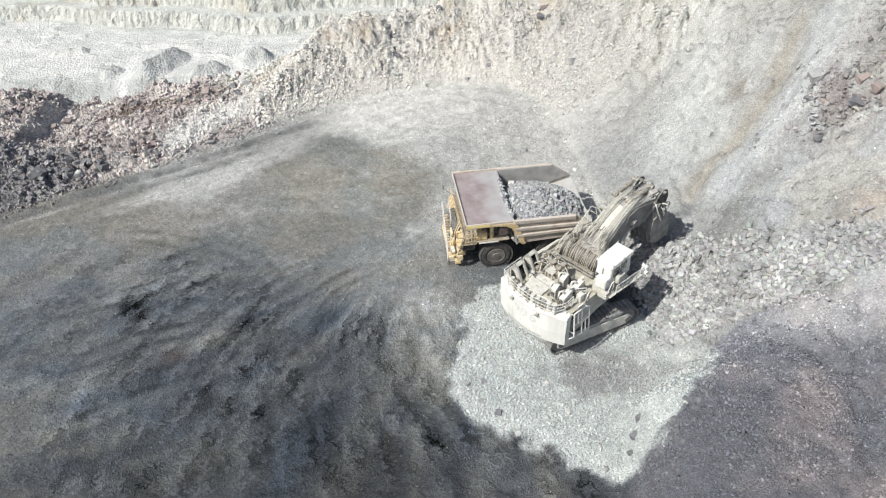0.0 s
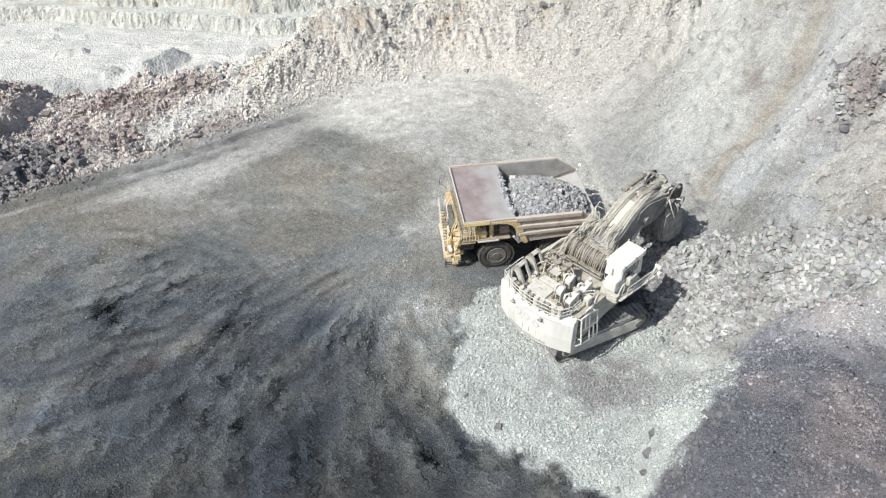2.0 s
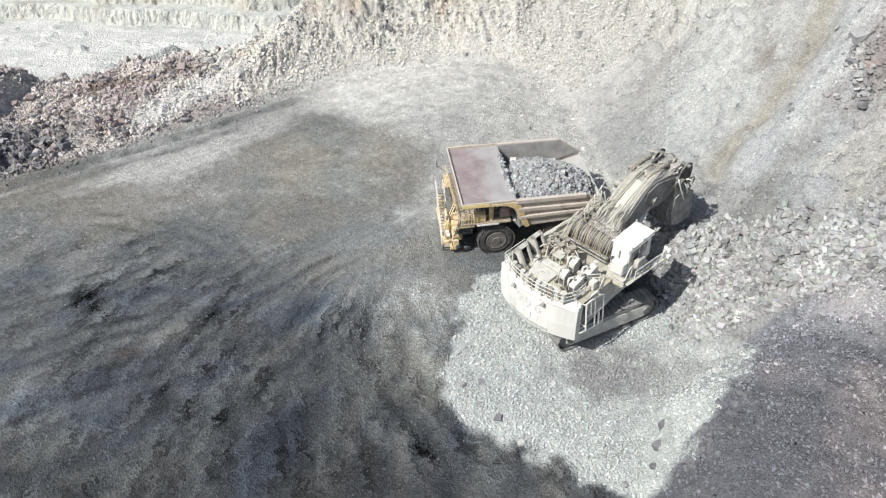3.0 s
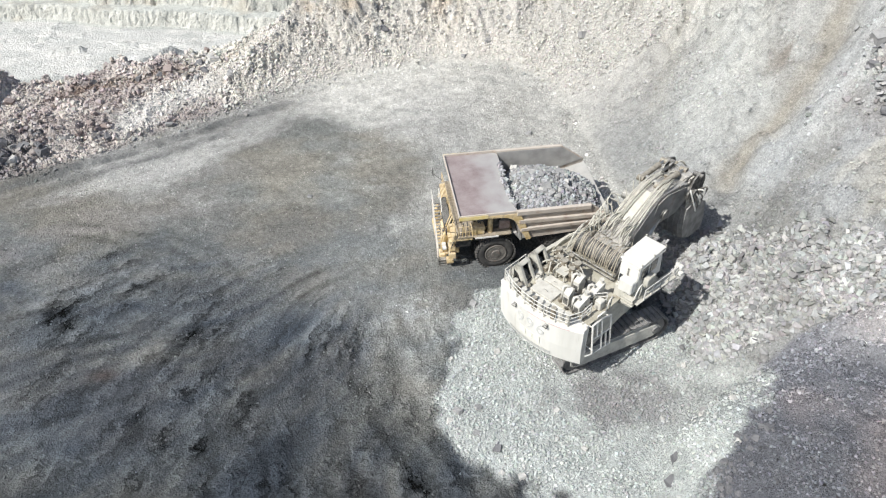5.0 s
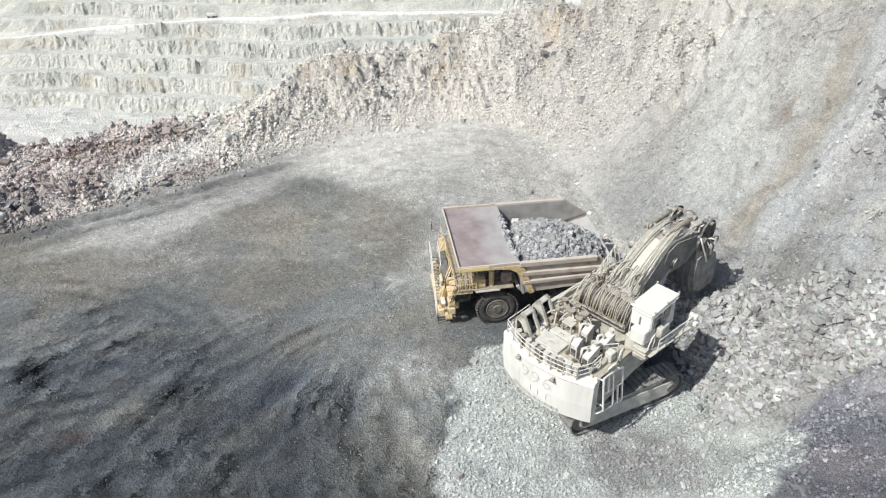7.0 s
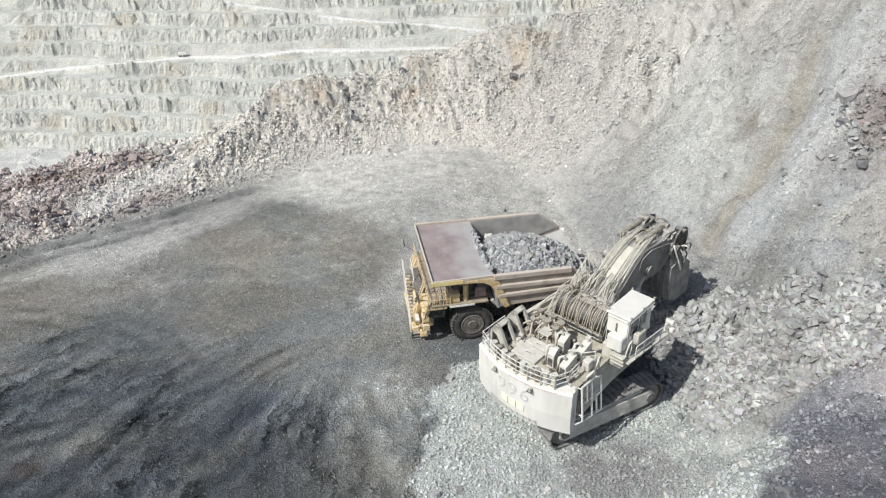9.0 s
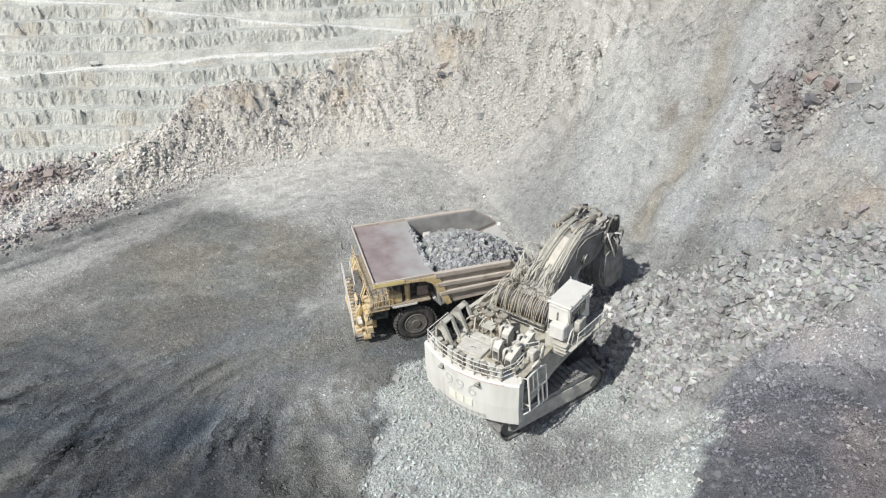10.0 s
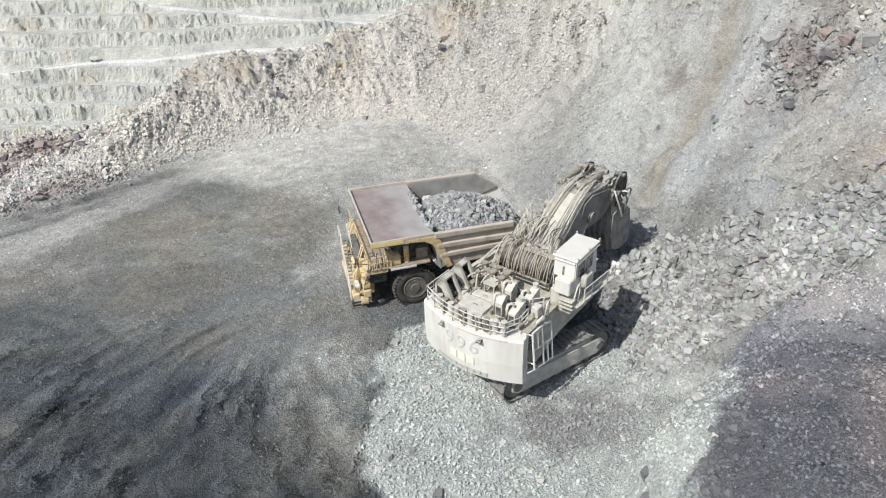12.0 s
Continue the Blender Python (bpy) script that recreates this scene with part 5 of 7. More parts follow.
def boom():
    bm = B()
    prism(bm, BOOM, -1.38, 1.38)
    bmesh.ops.subdivide_edges(bm, edges=[e for e in bm.edges if abs(e.verts[0].co.y - e.verts[1].co.y) > 1], cuts=2)
    slim(bm)
    bmesh.ops.bevel(bm, geom=[e for e in bm.edges if abs(e.verts[0].co.y - e.verts[1].co.y) < 0.01], offset=0.07, segments=1, affect="EDGES")
    b = part("boom", bm, M_BOOM, shovel, "dusty grey boom with deep rounded side plates")
    for s in (-1, 1):
        bm = B()
        prism(bm, [(5.3, 9.6), (6.4, 9.9), (8.8, 9.5), (9.3, 9.0), (9.0, 8.2), (8.1, 7.55), (6.9, 7.6), (5.6, 7.8), (4.9, 8.5)], s * 1.39, s * 1.48)
        slim(bm)
        part("side_doubler", bm, M_BOOM, b)
        bm = B()
        cyl(bm, (6.2, s * 0.95, 8.3), (6.2, s * 1.25, 8.3), 0.42, 18)
        part("pivot_boss", bm, M_STEEL, b)
        bm = B()
        cyl(bm, (9.1, s * 0.95, 8.9), (9.1, s * 1.45, 8.9), 0.5, 18)
        part("pivot_boss", bm, M_STEEL, b)
    # clear plate between the hose runs
    bm = B()
    for (x0, z0), (x1, z1) in zip(BOOM_TOP[1:3], BOOM_TOP[2:4]):
        prism(bm, [(x0, z0 + 0.02), (x1, z1 + 0.02), (x1, z1 + 0.07), (x0, z0 + 0.07)], -0.35, 0.75)
    slim(bm)
    part("top_plate", bm, M_CREAM, b, "pale top plate of the boom")
    hs = random.Random(11)
    for i in range(16):
        y = (-1.25 + 0.11 * i) if i < 8 else (0.45 + 0.11 * (i - 8))
        pts = [(2.2, y * 0.9 + hs.uniform(-.1, .1), 7.9 + hs.uniform(0, .3))]
        lift = hs.uniform(0.18, 0.42)
        for (x, z) in BOOM_TOP[1:5]:
            pts.append((x + hs.uniform(-.1, .1), y + hs.uniform(-.05, .05), z + lift + hs.uniform(-.06, .10)))
        fine = []
        for a, c in zip(pts, pts[1:]):
            fine += [Vector(a).lerp(Vector(c), u) + Vector((0, 0, 0.05 * math.sin(math.pi * u))) for u in (0, .33, .66)]
        end = (7.0 + hs.uniform(-.3, .6), y * 0.9, 10.45 + hs.uniform(0, .3))
        fine += [pts[-1], end, (end[0] + 0.7, y * 0.8, 10.2)]
        bm = B()
        tube(bm, fine, 0.042, 6)
        slim(bm)
        part("hose", bm, M_HOSE, b, smooth=True)
    for k, (x, z) in enumerate(((2.6, 8.35), (3.4, 8.95), (4.3, 9.6), (5.2, 10.1), (6.3, 10.5))):
        for y in (-0.82, 0.84):
            bm = B()
            box(bm, (x, y, z - 0.12), (0.09, 0.9, 0.07), 0.01)
            slim(bm)
            part("hose_clamp", bm, M_CREAM, b)
    # tangle of hoses where the bank meets the boom
    for i in range(22):
        y = -1.5 + 3.2 * i / 21
        a = (1.7 + hs.uniform(-.2, .3), y + hs.uniform(-.2, .2), 7.6 + hs.uniform(-.1, .4))
        c = (3.0 + hs.uniform(-.3, .9), y * 0.80 + hs.uniform(-.4, .4), 8.5 + hs.uniform(-.1, .6))
        bm = B()
        tube(bm, sag(a, c, hs.uniform(.1, .55), 8, hs.uniform(-.35, .35)), hs.choice((.03, .04)))
        part("hose", bm, M_HOSE if i % 3 else M_HOSE_DARK, b, smooth=True)
    # upright spikes of pipe and brackets on the far edge
    for k in range(7):
        x = 2.0 + 0.62 * k
        z = np.interp(x, [p[0] for p in BOOM_TOP], [p[1] for p in BOOM_TOP])
        bm = B()
        cyl(bm, (x, 1.35, z - 0.1), (x + hs.uniform(-.2, .2), 1.5 + hs.uniform(0, .2), z + 0.65 + hs.uniform(-.1, .3)), 0.045, 6)
        slim(bm)
        part("pipe_bracket", bm, M_HOSE, b)
    for k in range(6):
        bm = B()
        x = 1.4 + 0.35 * k
        tube(bm, [(x, 1.5, 6.9 + 0.25 * k), (x + 0.1, 1.9, 8.0 + 0.27 * k), (x + 0.6, 2.0, 8.4 + 0.27 * k), (x + 0.9, 1.7, 8.1 + 0.3 * k), (x + 1.0, 1.4, 7.7 + 0.38 * k)], 0.05)
        part("hose", bm, M_HOSE, b, smooth=True)
    return b


bo = boom()


def ram(a, b, r, name, rod_from=0.55, mat=None, parent=shovel):
    a, b = Vector(a), Vector(b)
    bm = B()
    m = a.lerp(b, rod_from)
    cyl(bm, a, m, r, 16)
    cyl(bm, m - (b - a).normalized() * 0.15, m, r * 1.15, 16)
    cyl(bm, a + Vector((0, -r * 1.2, 0)), a + Vector((0, r * 1.2, 0)), r * 1.1, 14)
    c = part(name, bm, mat or M_STEEL, parent, smooth=False)
    bm = B()
    cyl(bm, m, b, r * 0.62, 14)
    part("rod", bm, M_CHROME, c, smooth=False)
    bm = B()
    cyl(bm, b + Vector((0, -r * 1.3, 0)), b + Vector((0, r * 1.3, 0)), r * 1.05, 14)
    part("rod_eye", bm, mat or M_STEEL, c)
    return c


arm_from = len(shovel.children)
for y in (-1.78, 1.78):
    ram((2.6, y * 0.95, 4.6), (6.2, y * 0.80, 8.3), 0.36, "boom_cylinder", 0.62)
for y in (-1.0, 1.0):
    ram((6.2, y * 0.75, 10.35), (9.6, y * 0.85, 10.2), 0.22, "crowd_cylinder", 0.75, M_BROWN)
for y in (-0.35, 0.35):
    ram((6.6, y, 10.25), (9.8, y, 9.9), 0.22, "dump_cylinder", 0.6)

# stick, its head plates and the bucket
bm = B()
prism(bm, [(8.5, 9.1), (9.1, 10.15), (9.9, 10.1), (10.3, 8.8), (10.4, 7.0), (10.0, 6.2), (9.3, 6.3), (9.0, 7.4), (8.4, 8.5)], -0.80, 0.80)
bmesh.ops.bevel(bm, geom=list(bm.edges), offset=0.06, segments=1, affect="EDGES")
stick = part("stick", bm, M_BOOM, shovel, "grey stick hanging from the boom head")
for s in (-1, 1):
    bm = B()
    prism(bm, [(8.7, 9.2), (9.1, 10.15), (9.7, 10.6), (10.3, 10.4), (10.6, 9.7), (10.5, 8.5), (10.0, 7.6), (9.5, 8.2)], s * 1.28, s * 1.42)
    part("rocker_plate", bm, M_DARK, stick, "dark rocker plate at the boom head")
    bm = B()
    prism(bm, [(8.9, 9.2), (9.3, 10.0), (9.9, 10.0), (10.2, 9.2), (9.9, 8.2)], s * 0.86, s * 1.0)
    part("inner_plate", bm, M_PALE if s < 0 else M_STEEL, stick)
    for x, z, r in ((9.75, 10.3, 0.20), (9.3, 8.95, 0.34), (10.2, 8.8, 0.22)):
        bm = B()
        cyl(bm, (x, s * 0.85, z), (x, s * 1.66, z), r, 16)
        part("pin", bm, M_DARK, stick)
    for k in range(6):
        bm = B()
        tube(bm, sag((8.7 + 0.28 * k, s * 1.48, 9.5 - 0.12 * k), (10.35, s * (1.45 + 0.07 * k), 6.7 + 0.35 * k), -0.5 + 0.22 * k, 8, 0.3 * s), 0.065)
        part("hose", bm, M_HOSE_DARK if k % 2 else M_RAIL, stick, smooth=True)
# brackets, pipes and loose hoses that crowd the boom head
kr = random.Random(17)
for k in range(16):
    bm = B()
    x, y, z = kr.uniform(7.6, 10.2), kr.uniform(-1.2, 1.2), kr.uniform(9.8, 10.5)
    if k % 2:
        box(bm, (x, y, z), (kr.uniform(.15, .5), kr.uniform(.1, .4), kr.uniform(.2, .5)), 0.03, Matrix.Rotation(kr.uniform(-.5, .5), 4, "Y"))
        part("head_bracket", bm, (M_DARK, M_STEEL, M_BROWN)[k % 3], stick)
    else:
        tube(bm, sag((x, y, z), (x + kr.uniform(.5, 1.4), y + kr.uniform(-.6, .6), z - kr.uniform(.2, 1.0)), kr.uniform(.2, .5), 8), 0.045)
        part("head_hose", bm, M_HOSE if k % 4 else M_HOSE_DARK, stick, smooth=True)
for y in (-1.15, 1.15):
    ram((10.0, y, 8.7), (10.5, y, 6.1), 0.27, "bucket_cylinder", 0.6)
bm = B()
for k in range(6):
    tube(bm, [(9.4 + 0.12 * k, -0.9 - 0.06 * k, 8.6), (9.2 + 0.14 * k, -1.2, 7.6), (9.35 + 0.13 * k, -1.15, 6.7)], 0.06)
part("hose_drop", bm, M_HOSE, stick, smooth=True)


def bucket():
    ox, oz = -2.7, 3.15
    prof = [(11.7, 4.2), (12.3, 4.6), (13.2, 4.4), (13.1, 2.3), (13.9, 0.9), (15.6, 0.4), (15.6, 0.15), (13.6, 0.25), (12.3, 0.9), (11.6, 2.4)]
    bm = B()
    prism(bm, [(x + ox, z + oz) for x, z in prof], -2.05, 2.05)
    b = part("bucket", bm, M_BUCKET, shovel, "dusty worn steel bucket pushed into the muck")
    for s in (-1, 1):
        bm = B()
        prism(bm, [(x + ox, z + oz) for x, z in ((11.8, 4.1), (13.3, 4.5), (14.9, 3.3), (15.5, 1.0), (15.4, 0.2), (13.6, 0.3), (12.3, 0.95), (11.7, 2.4))], s * 2.05, s * 2.17)
        part("cheek", bm, M_BUCKET, b)
    for k in range(9):
        y = -1.8 + 0.45 * k
        bm = B()
        prism(bm, [(x + ox, z + oz) for x, z in ((11.45, 2.4), (11.6, 4.0), (11.75, 4.0), (11.65, 2.4), (12.35, 0.92), (12.2, 0.82))], y - 0.05, y + 0.05)
        part("rib", bm, M_BUCKET, b)
    for k in range(6):
        y = -1.75 + 0.7 * k
        bm = B()
        prism(bm, [(x + ox, z + oz) for x, z in ((15.3, 0.5), (16.2, 0.22), (15.3, 0.1))], y - 0.16, y + 0.16)
        part("tooth", bm, M_STEEL, b)


bucket()
for ob in (bo, *shovel.children[arm_from:]):
    ob.matrix_basis = BOOM_TURN

# ---- the haul truck ----
# Local frame: x towards the tail, y to the far side, origin on the ground under the canopy's front edge.
truck = thing("haul_truck", pose(0.55, 54.16, -0.10, 1.0, 0.4, 8.4), "yellow dusty rigid haul truck with a rock-filled tray", "haul truck")
TW = 4.47


def tray():
    """Tray with canopy: floor, two side walls, headboard, canopy plate."""
    bm = B()
    prism(bm, [(4.75, 3.6), (5.3, 2.9), (10.6, 3.6), (13.1, 4.35), (13.1, 4.62), (10.6, 3.9), (5.3, 3.2), (5.0, 3.7)], -3.9, 3.9)
    t = part("tray_floor", bm, M_TRAY, truck, "worn grey steel tray floor")
    for s in (-1, 1):
        bm = B()
        prism(bm, [(4.7, 6.42), (10.95, 6.35), (13.15, 4.75), (13.1, 4.35), (10.4, 3.55), (5.7, 3.35), (5.0, 4.4), (4.7, 5.7)], s * (TW - 0.22), s * (TW - 0.12))
        w = part("tray_side", bm, M_BODY, truck, "worn tan steel tray side with ribs")
        for k, (zf, zr) in enumerate(((6.30, 6.22), (5.35, 5.22), (4.45, 4.60))):
            bm = B()
            y0 = s * (TW - 0.13)
            y1 = s * (TW + 0.10)
            h = (0.30, 0.24, 0.20)[k]
            x0, x1 = (4.75, 4.95, 5.15)[k], (11.0, 12.35, 12.9)[k]
            for a, b in (((x0, zf), (x1, zr)),):
                prism(bm, [(a[0], a[1] - h), (b[0], b[1] - h), (b[0], b[1] + 0.16), (a[0], a[1] + 0.16)], y0, y1)
            bmesh.ops.bevel(bm, geom=list(bm.edges), offset=0.05, segments=1, affect="EDGES")
            part("rib", bm, M_BODY, w, "horizontal stiffening rib")
        bm = B()
        prism(bm, [(4.9, 6.3), (10.9, 6.25), (13.0, 4.72), (10.4, 3.9), (5.4, 3.3)], s * (TW - 0.27), s * (TW - 0.222))
        part("liner", bm, M_TRAY, w, "scraped grey inner liner")
        bm = B()
        # arched bracket that carries the canopy over the wheel
        pts = [(0.0, 6.22), (4.9, 6.22), (5.3, 5.6), (6.1, 3.4), (5.7, 3.3), (5.0, 4.7), (4.55, 5.55), (4.0, 5.9), (3.2, 6.0), (0.0, 6.02)]
        prism(bm, pts, s * (TW - 0.11), s * (TW + 0.06))
        part("canopy_bracket", bm, M_YELLOW, w, "tan arched canopy bracket")
        bm = B()
        prism(bm, [(-0.02, 6.45), (2.35, 6.42), (2.35, 6.10), (-0.02, 6.12)], s * (TW + 0.06), s * (TW + 0.11))
        part("edge_strip", bm, M_YELLOW_EDGE, w, "bright yellow canopy edge")
    bm = B()
    prism(bm, [(0.0, 6.30), (4.75, 6.22), (4.75, 6.10), (0.0, 6.18)], -TW + 0.1, TW - 0.1)
    c = part("canopy", bm, M_CANOPY, truck, "reddish worn steel canopy plate")
    bm = B()
    box(bm, (0.02, 0, 6.36), (0.10, 2 * TW, 0.30), 0.02)
    part("canopy_lip", bm, M_BODY, c)
    for s in (-1, 1):
        bm = B()
        box(bm, (2.4, s * (TW - 0.05), 6.36), (4.8, 0.12, 0.26), 0.03)
        part("canopy_rim", bm, M_BODY, c)
    bm = B()
    prism(bm, [(4.72, 6.16), (4.85, 6.2), (5.35, 3.2), (5.2, 3.1)], -TW + 0.2, TW - 0.2)
    part("headboard", bm, M_TRAY, truck, "grey steel headboard of the tray")
    for k in range(7):
        y = -3.3 + 1.1 * k
        bm = B()
        prism(bm, [(0.3, 6.1), (4.7, 6.05), (4.9, 5.0), (4.6, 5.0), (4.2, 5.75), (0.3, 5.9)], y - 0.06, y + 0.06)
        part("canopy_beam", bm, M_BODY, c)


tray()
for ob in truck.children:
    ob.location.z += 0.28


def wheel(x, y, side, r=1.72, w=1.05):
    """Big tyre with lugs and a dished rim; side is the way its face looks."""
    bm = B()
    prof = [(0.0, 0.80), (-w / 2 + 0.12, 0.92), (-w / 2, 1.15), (-w / 2 + 0.03, 1.45), (-w / 2 + 0.16, r - 0.06), (0, r - 0.02), (w / 2 - 0.16, r - 0.06), (w / 2 - 0.03, 1.45), (w / 2, 1.15), (w / 2 - 0.12, 0.92)]
    n = 40
    rings = []
    for i in range(n):
        a = 2 * math.pi * i / n
        rings.append([bm.verts.new((rr * math.cos(a), yy, rr * math.sin(a))) for yy, rr in prof])
    for i in range(n):
        p, q = rings[i], rings[(i + 1) % n]
        for k in range(len(prof)):
            j = (k + 1) % len(prof)
            bm.faces.new((p[k], p[j], q[j], q[k]))
    wl = part("wheel", bm, M_TYRE, truck, "huge dusty black tyre", smooth=True)
    wl.matrix_basis = Matrix.Translation((x, y, r - 0.03))
    bm = B()
    for i in range(36):
        a = 2 * math.pi * (i + 0.5 * 0) / 36
        for s in (-1, 1):
            m = Matrix.Rotation(-a - s * 0.04, 4, "Y") @ Matrix.Translation((r - 0.03, s * w * 0.28, 0)) @ Matrix.Rotation(radians(18 * s), 4, "X")
            bmesh.ops.create_cube(bm, size=1, matrix=m @ Matrix.Diagonal((0.14, w * 0.44, 0.17, 1)))
    part("tread", bm, M_TYRE, wl)
    bm = B()
    f = side * w / 2
    cyl(bm, (0, f * 0.75, 0), (0, f * 0.98, 0), 0.93, 32)
    rim = part("rim", bm, M_RIM, wl, "grey brown steel rim")
    bm = B()
    prof2 = [(0.96, 0.98), (0.90, 1.06), (0.80, 1.0), (0.78, 0.9)]
    rr_ = []
    for i in range(32):
        a = 2 * math.pi * i / 32
        rr_.append([bm.verts.new((q * math.cos(a), f * h, q * math.sin(a))) for q, h in prof2])
    for i in range(32):
        p, q = rr_[i], rr_[(i + 1) % 32]
        for k in range(3):
            bm.faces.new((p[k], p[k + 1], q[k + 1], q[k]))
    cyl(bm, (0, f * 0.9, 0), (0, f * 1.12, 0), 0.42, 20, 0.36)
    part("hub", bm, M_RIM, rim, "dished hub")
    bm = B()
    for i in range(16):
        a = 2 * math.pi * i / 16
        cyl(bm, (0.62 * math.cos(a), f * 0.97, 0.62 * math.sin(a)), (0.62 * math.cos(a), f * 1.03, 0.62 * math.sin(a)), 0.045, 6)
    part("bolt", bm, M_STEEL, rim)


for s in (-1, 1):
    wheel(3.3, s * 3.3, s)
    wheel(9.15, s * 3.5, s)
    wheel(9.15, s * 2.3, s)

# frame, engine and front of the truck
bm = B()
for s in (-1, 1):
    box(bm, (5.4, s * 0.9, 2.2), (11.5, 0.45, 0.8), 0.04)
cyl(bm, (9.15, -3.0, 1.7), (9.15, 3.0, 1.7), 0.85, 20)
cyl(bm, (3.3, -2.8, 1.7), (3.3, 2.8, 1.7), 0.45, 16)
box(bm, (2.4, 0, 3.0), (3.6, 2.4, 2.2), 0.1)
part("chassis", bm, M_DARK, truck)
bm = B()
box(bm, (0.75, 0, 4.05), (1.6, 8.0, 0.16), 0.03)
box(bm, (2.9, -3.35, 4.05), (3.2, 1.5, 0.14), 0.03)
box(bm, (2.9, 3.35, 4.05), (3.2, 1.5, 0.14), 0.03)
part("platform", bm, M_GRATE, truck, "dusty upper platform grating")
bm = B()
box(bm, (-0.55, 0.0, 2.5), (0.7, 3.6, 3.2), 0.08)
part("radiator", bm, M_DARK, truck, "dark radiator grille")
for k in range(9):
    bm = B()
    box(bm, (-0.93, 0.0, 1.3 + 0.3 * k), (0.05, 3.3, 0.09))
    part("grille_bar", bm, M_YELLOW, truck)
for s in (-1, 1):
    bm = B()
    prism(bm, [(-1.25, 0.75), (0.4, 0.75), (0.4, 4.0), (-0.55, 4.0), (-1.25, 2.6)], s * 1.85, s * 2.15)
    bmesh.ops.bevel(bm, geom=list(bm.edges), offset=0.05, segments=1, affect="EDGES")
    part("front_panel", bm, M_YELLOW, truck, "dusty yellow front panel")
    bm = B()
    prism(bm, [(-0.5, 3.72), (1.2, 3.72), (1.2, 3.95), (-0.5, 3.95)], s * 2.2, s * 3.95)
    prism(bm, [(-0.5, 1.9), (-0.3, 1.9), (-0.3, 3.72), (-0.5, 3.72)], s * 2.2, s * 3.1)
    part("fender", bm, M_YELLOW, truck, "dusty yellow front fender")
    bm = B()
    box(bm, (0.5, s * 2.9, 3.1), (1.3, 1.2, 1.1), 0.08)
    part("battery_box", bm, M_DARK, truck)
    bm = B()
    cyl(bm, (-1.2, s * 2.9, 2.2), (-0.9, s * 2.9, 2.2), 0.2, 14)
    cyl(bm, (-1.2, s * 2.45, 2.2), (-0.9, s * 2.45, 2.2), 0.2, 14)
    part("headlight", bm, M_RAIL, truck)
bm = B()
box(bm, (-1.15, 0, 0.95), (0.6, 5.2, 0.5), 0.08)
bump = part("bumper", bm, M_YELLOW, truck, "yellow front bumper")
for y in (-2.3, -1.0, 1.0, 2.3):
    bm = B()
    cyl(bm, (-1.3, y - 0.3, 0.75), (-1.3, y + 0.3, 0.75), 0.16, 12)
    part("tow_roll", bm, M_YELLOW, bump)
# studs, pipes and brackets that crowd the nose
nr = random.Random(21)
for k in range(26):
    bm = B()
    y, z = nr.uniform(-2.1, 1.2), nr.uniform(1.0, 3.9)
    box(bm, (-1.0, y, z), (0.16, nr.uniform(.12, .4), nr.uniform(.08, .25)), 0.02)
    part("nose_bracket", bm, (M_YELLOW, M_BROWN, M_DARK)[k % 3], truck)
for y in (-2.35, -1.9, 1.6, 2.3):
    bm = B()
    tube(bm, [(-1.05, y, 0.9), (-1.1, y + 0.05, 2.4), (-0.7, y, 4.0), (-0.3, y - 0.1, 5.2)], 0.06)
    part("nose_pipe", bm, M_YELLOW, truck, smooth=True)
# diagonal stairs across the nose, with treads and rails
st = None
for s in (-1, 1):
    bm = B()
    x = -1.2 + s * 0.34
    tube(bm, [(x, -2.45, 0.6), (x, 0.9, 4.15)], 0.07, 6)
    q = part("front_stair", bm, M_BODY, truck, "diagonal yellow access stair across the nose") if st is None else part("stringer", bm, M_BODY, st)
    st = st or q
    bm = B()
    tube(bm, [(x, -2.45, 0.6), (x, -2.55, 1.7), (x, 0.8, 5.2), (x, 1.6, 5.2), (x, 1.6, 4.15)], 0.035, 6)
    part("stair_rail", bm, M_RAIL, st)
    for k in range(5):
        u = k / 4
        bm = B()
        cyl(bm, (x, -2.45 + 3.3 * u, 0.6 + 3.5 * u), (x, -2.5 + 3.3 * u, 1.7 + 3.5 * u), 0.03, 6)
        part("baluster", bm, M_RAIL, st)
for k in range(18):
    u = k / 17
    bm = B()
    box(bm, (-1.2, -2.4 + 3.3 * u, 0.65 + 3.5 * u), (0.68, 0.16, 0.05))
    part("tread", bm, M_STEEL, st)
for y, z, r in ((-3.15, 0.95, 0.34), (-2.75, 1.55, 0.22)):
    bm = B()
    cyl(bm, (-0.9, y, z), (-0.35, y, z), r, 16)
    part("air_tank", bm, M_YELLOW, truck, "dusty round air tank", smooth=False)
for k in range(12):
    bm = B()
    box(bm, (-1.02, -1.55, 0.95 + 0.25 * k), (0.22, 0.95, 0.10), 0.02, Matrix.Rotation(radians(-25), 4, "Y"))
    part("louvre", bm, M_YELLOW if k % 2 else M_BROWN, truck)
for y, z, w, h in ((-3.3, 2.6, 0.7, 0.5), (-3.55, 3.45, 0.5, 0.35), (-2.75, 3.35, 0.6, 0.4), (-3.6, 1.9, 0.4, 0.6), (2.9, 3.3, 0.7, 0.5), (3.3, 2.6, 0.6, 0.6)):
    bm = B()
    box(bm, (-0.45, y, z), (0.55, w, h), 0.04)
    part("nose_box", bm, M_YELLOW, truck)
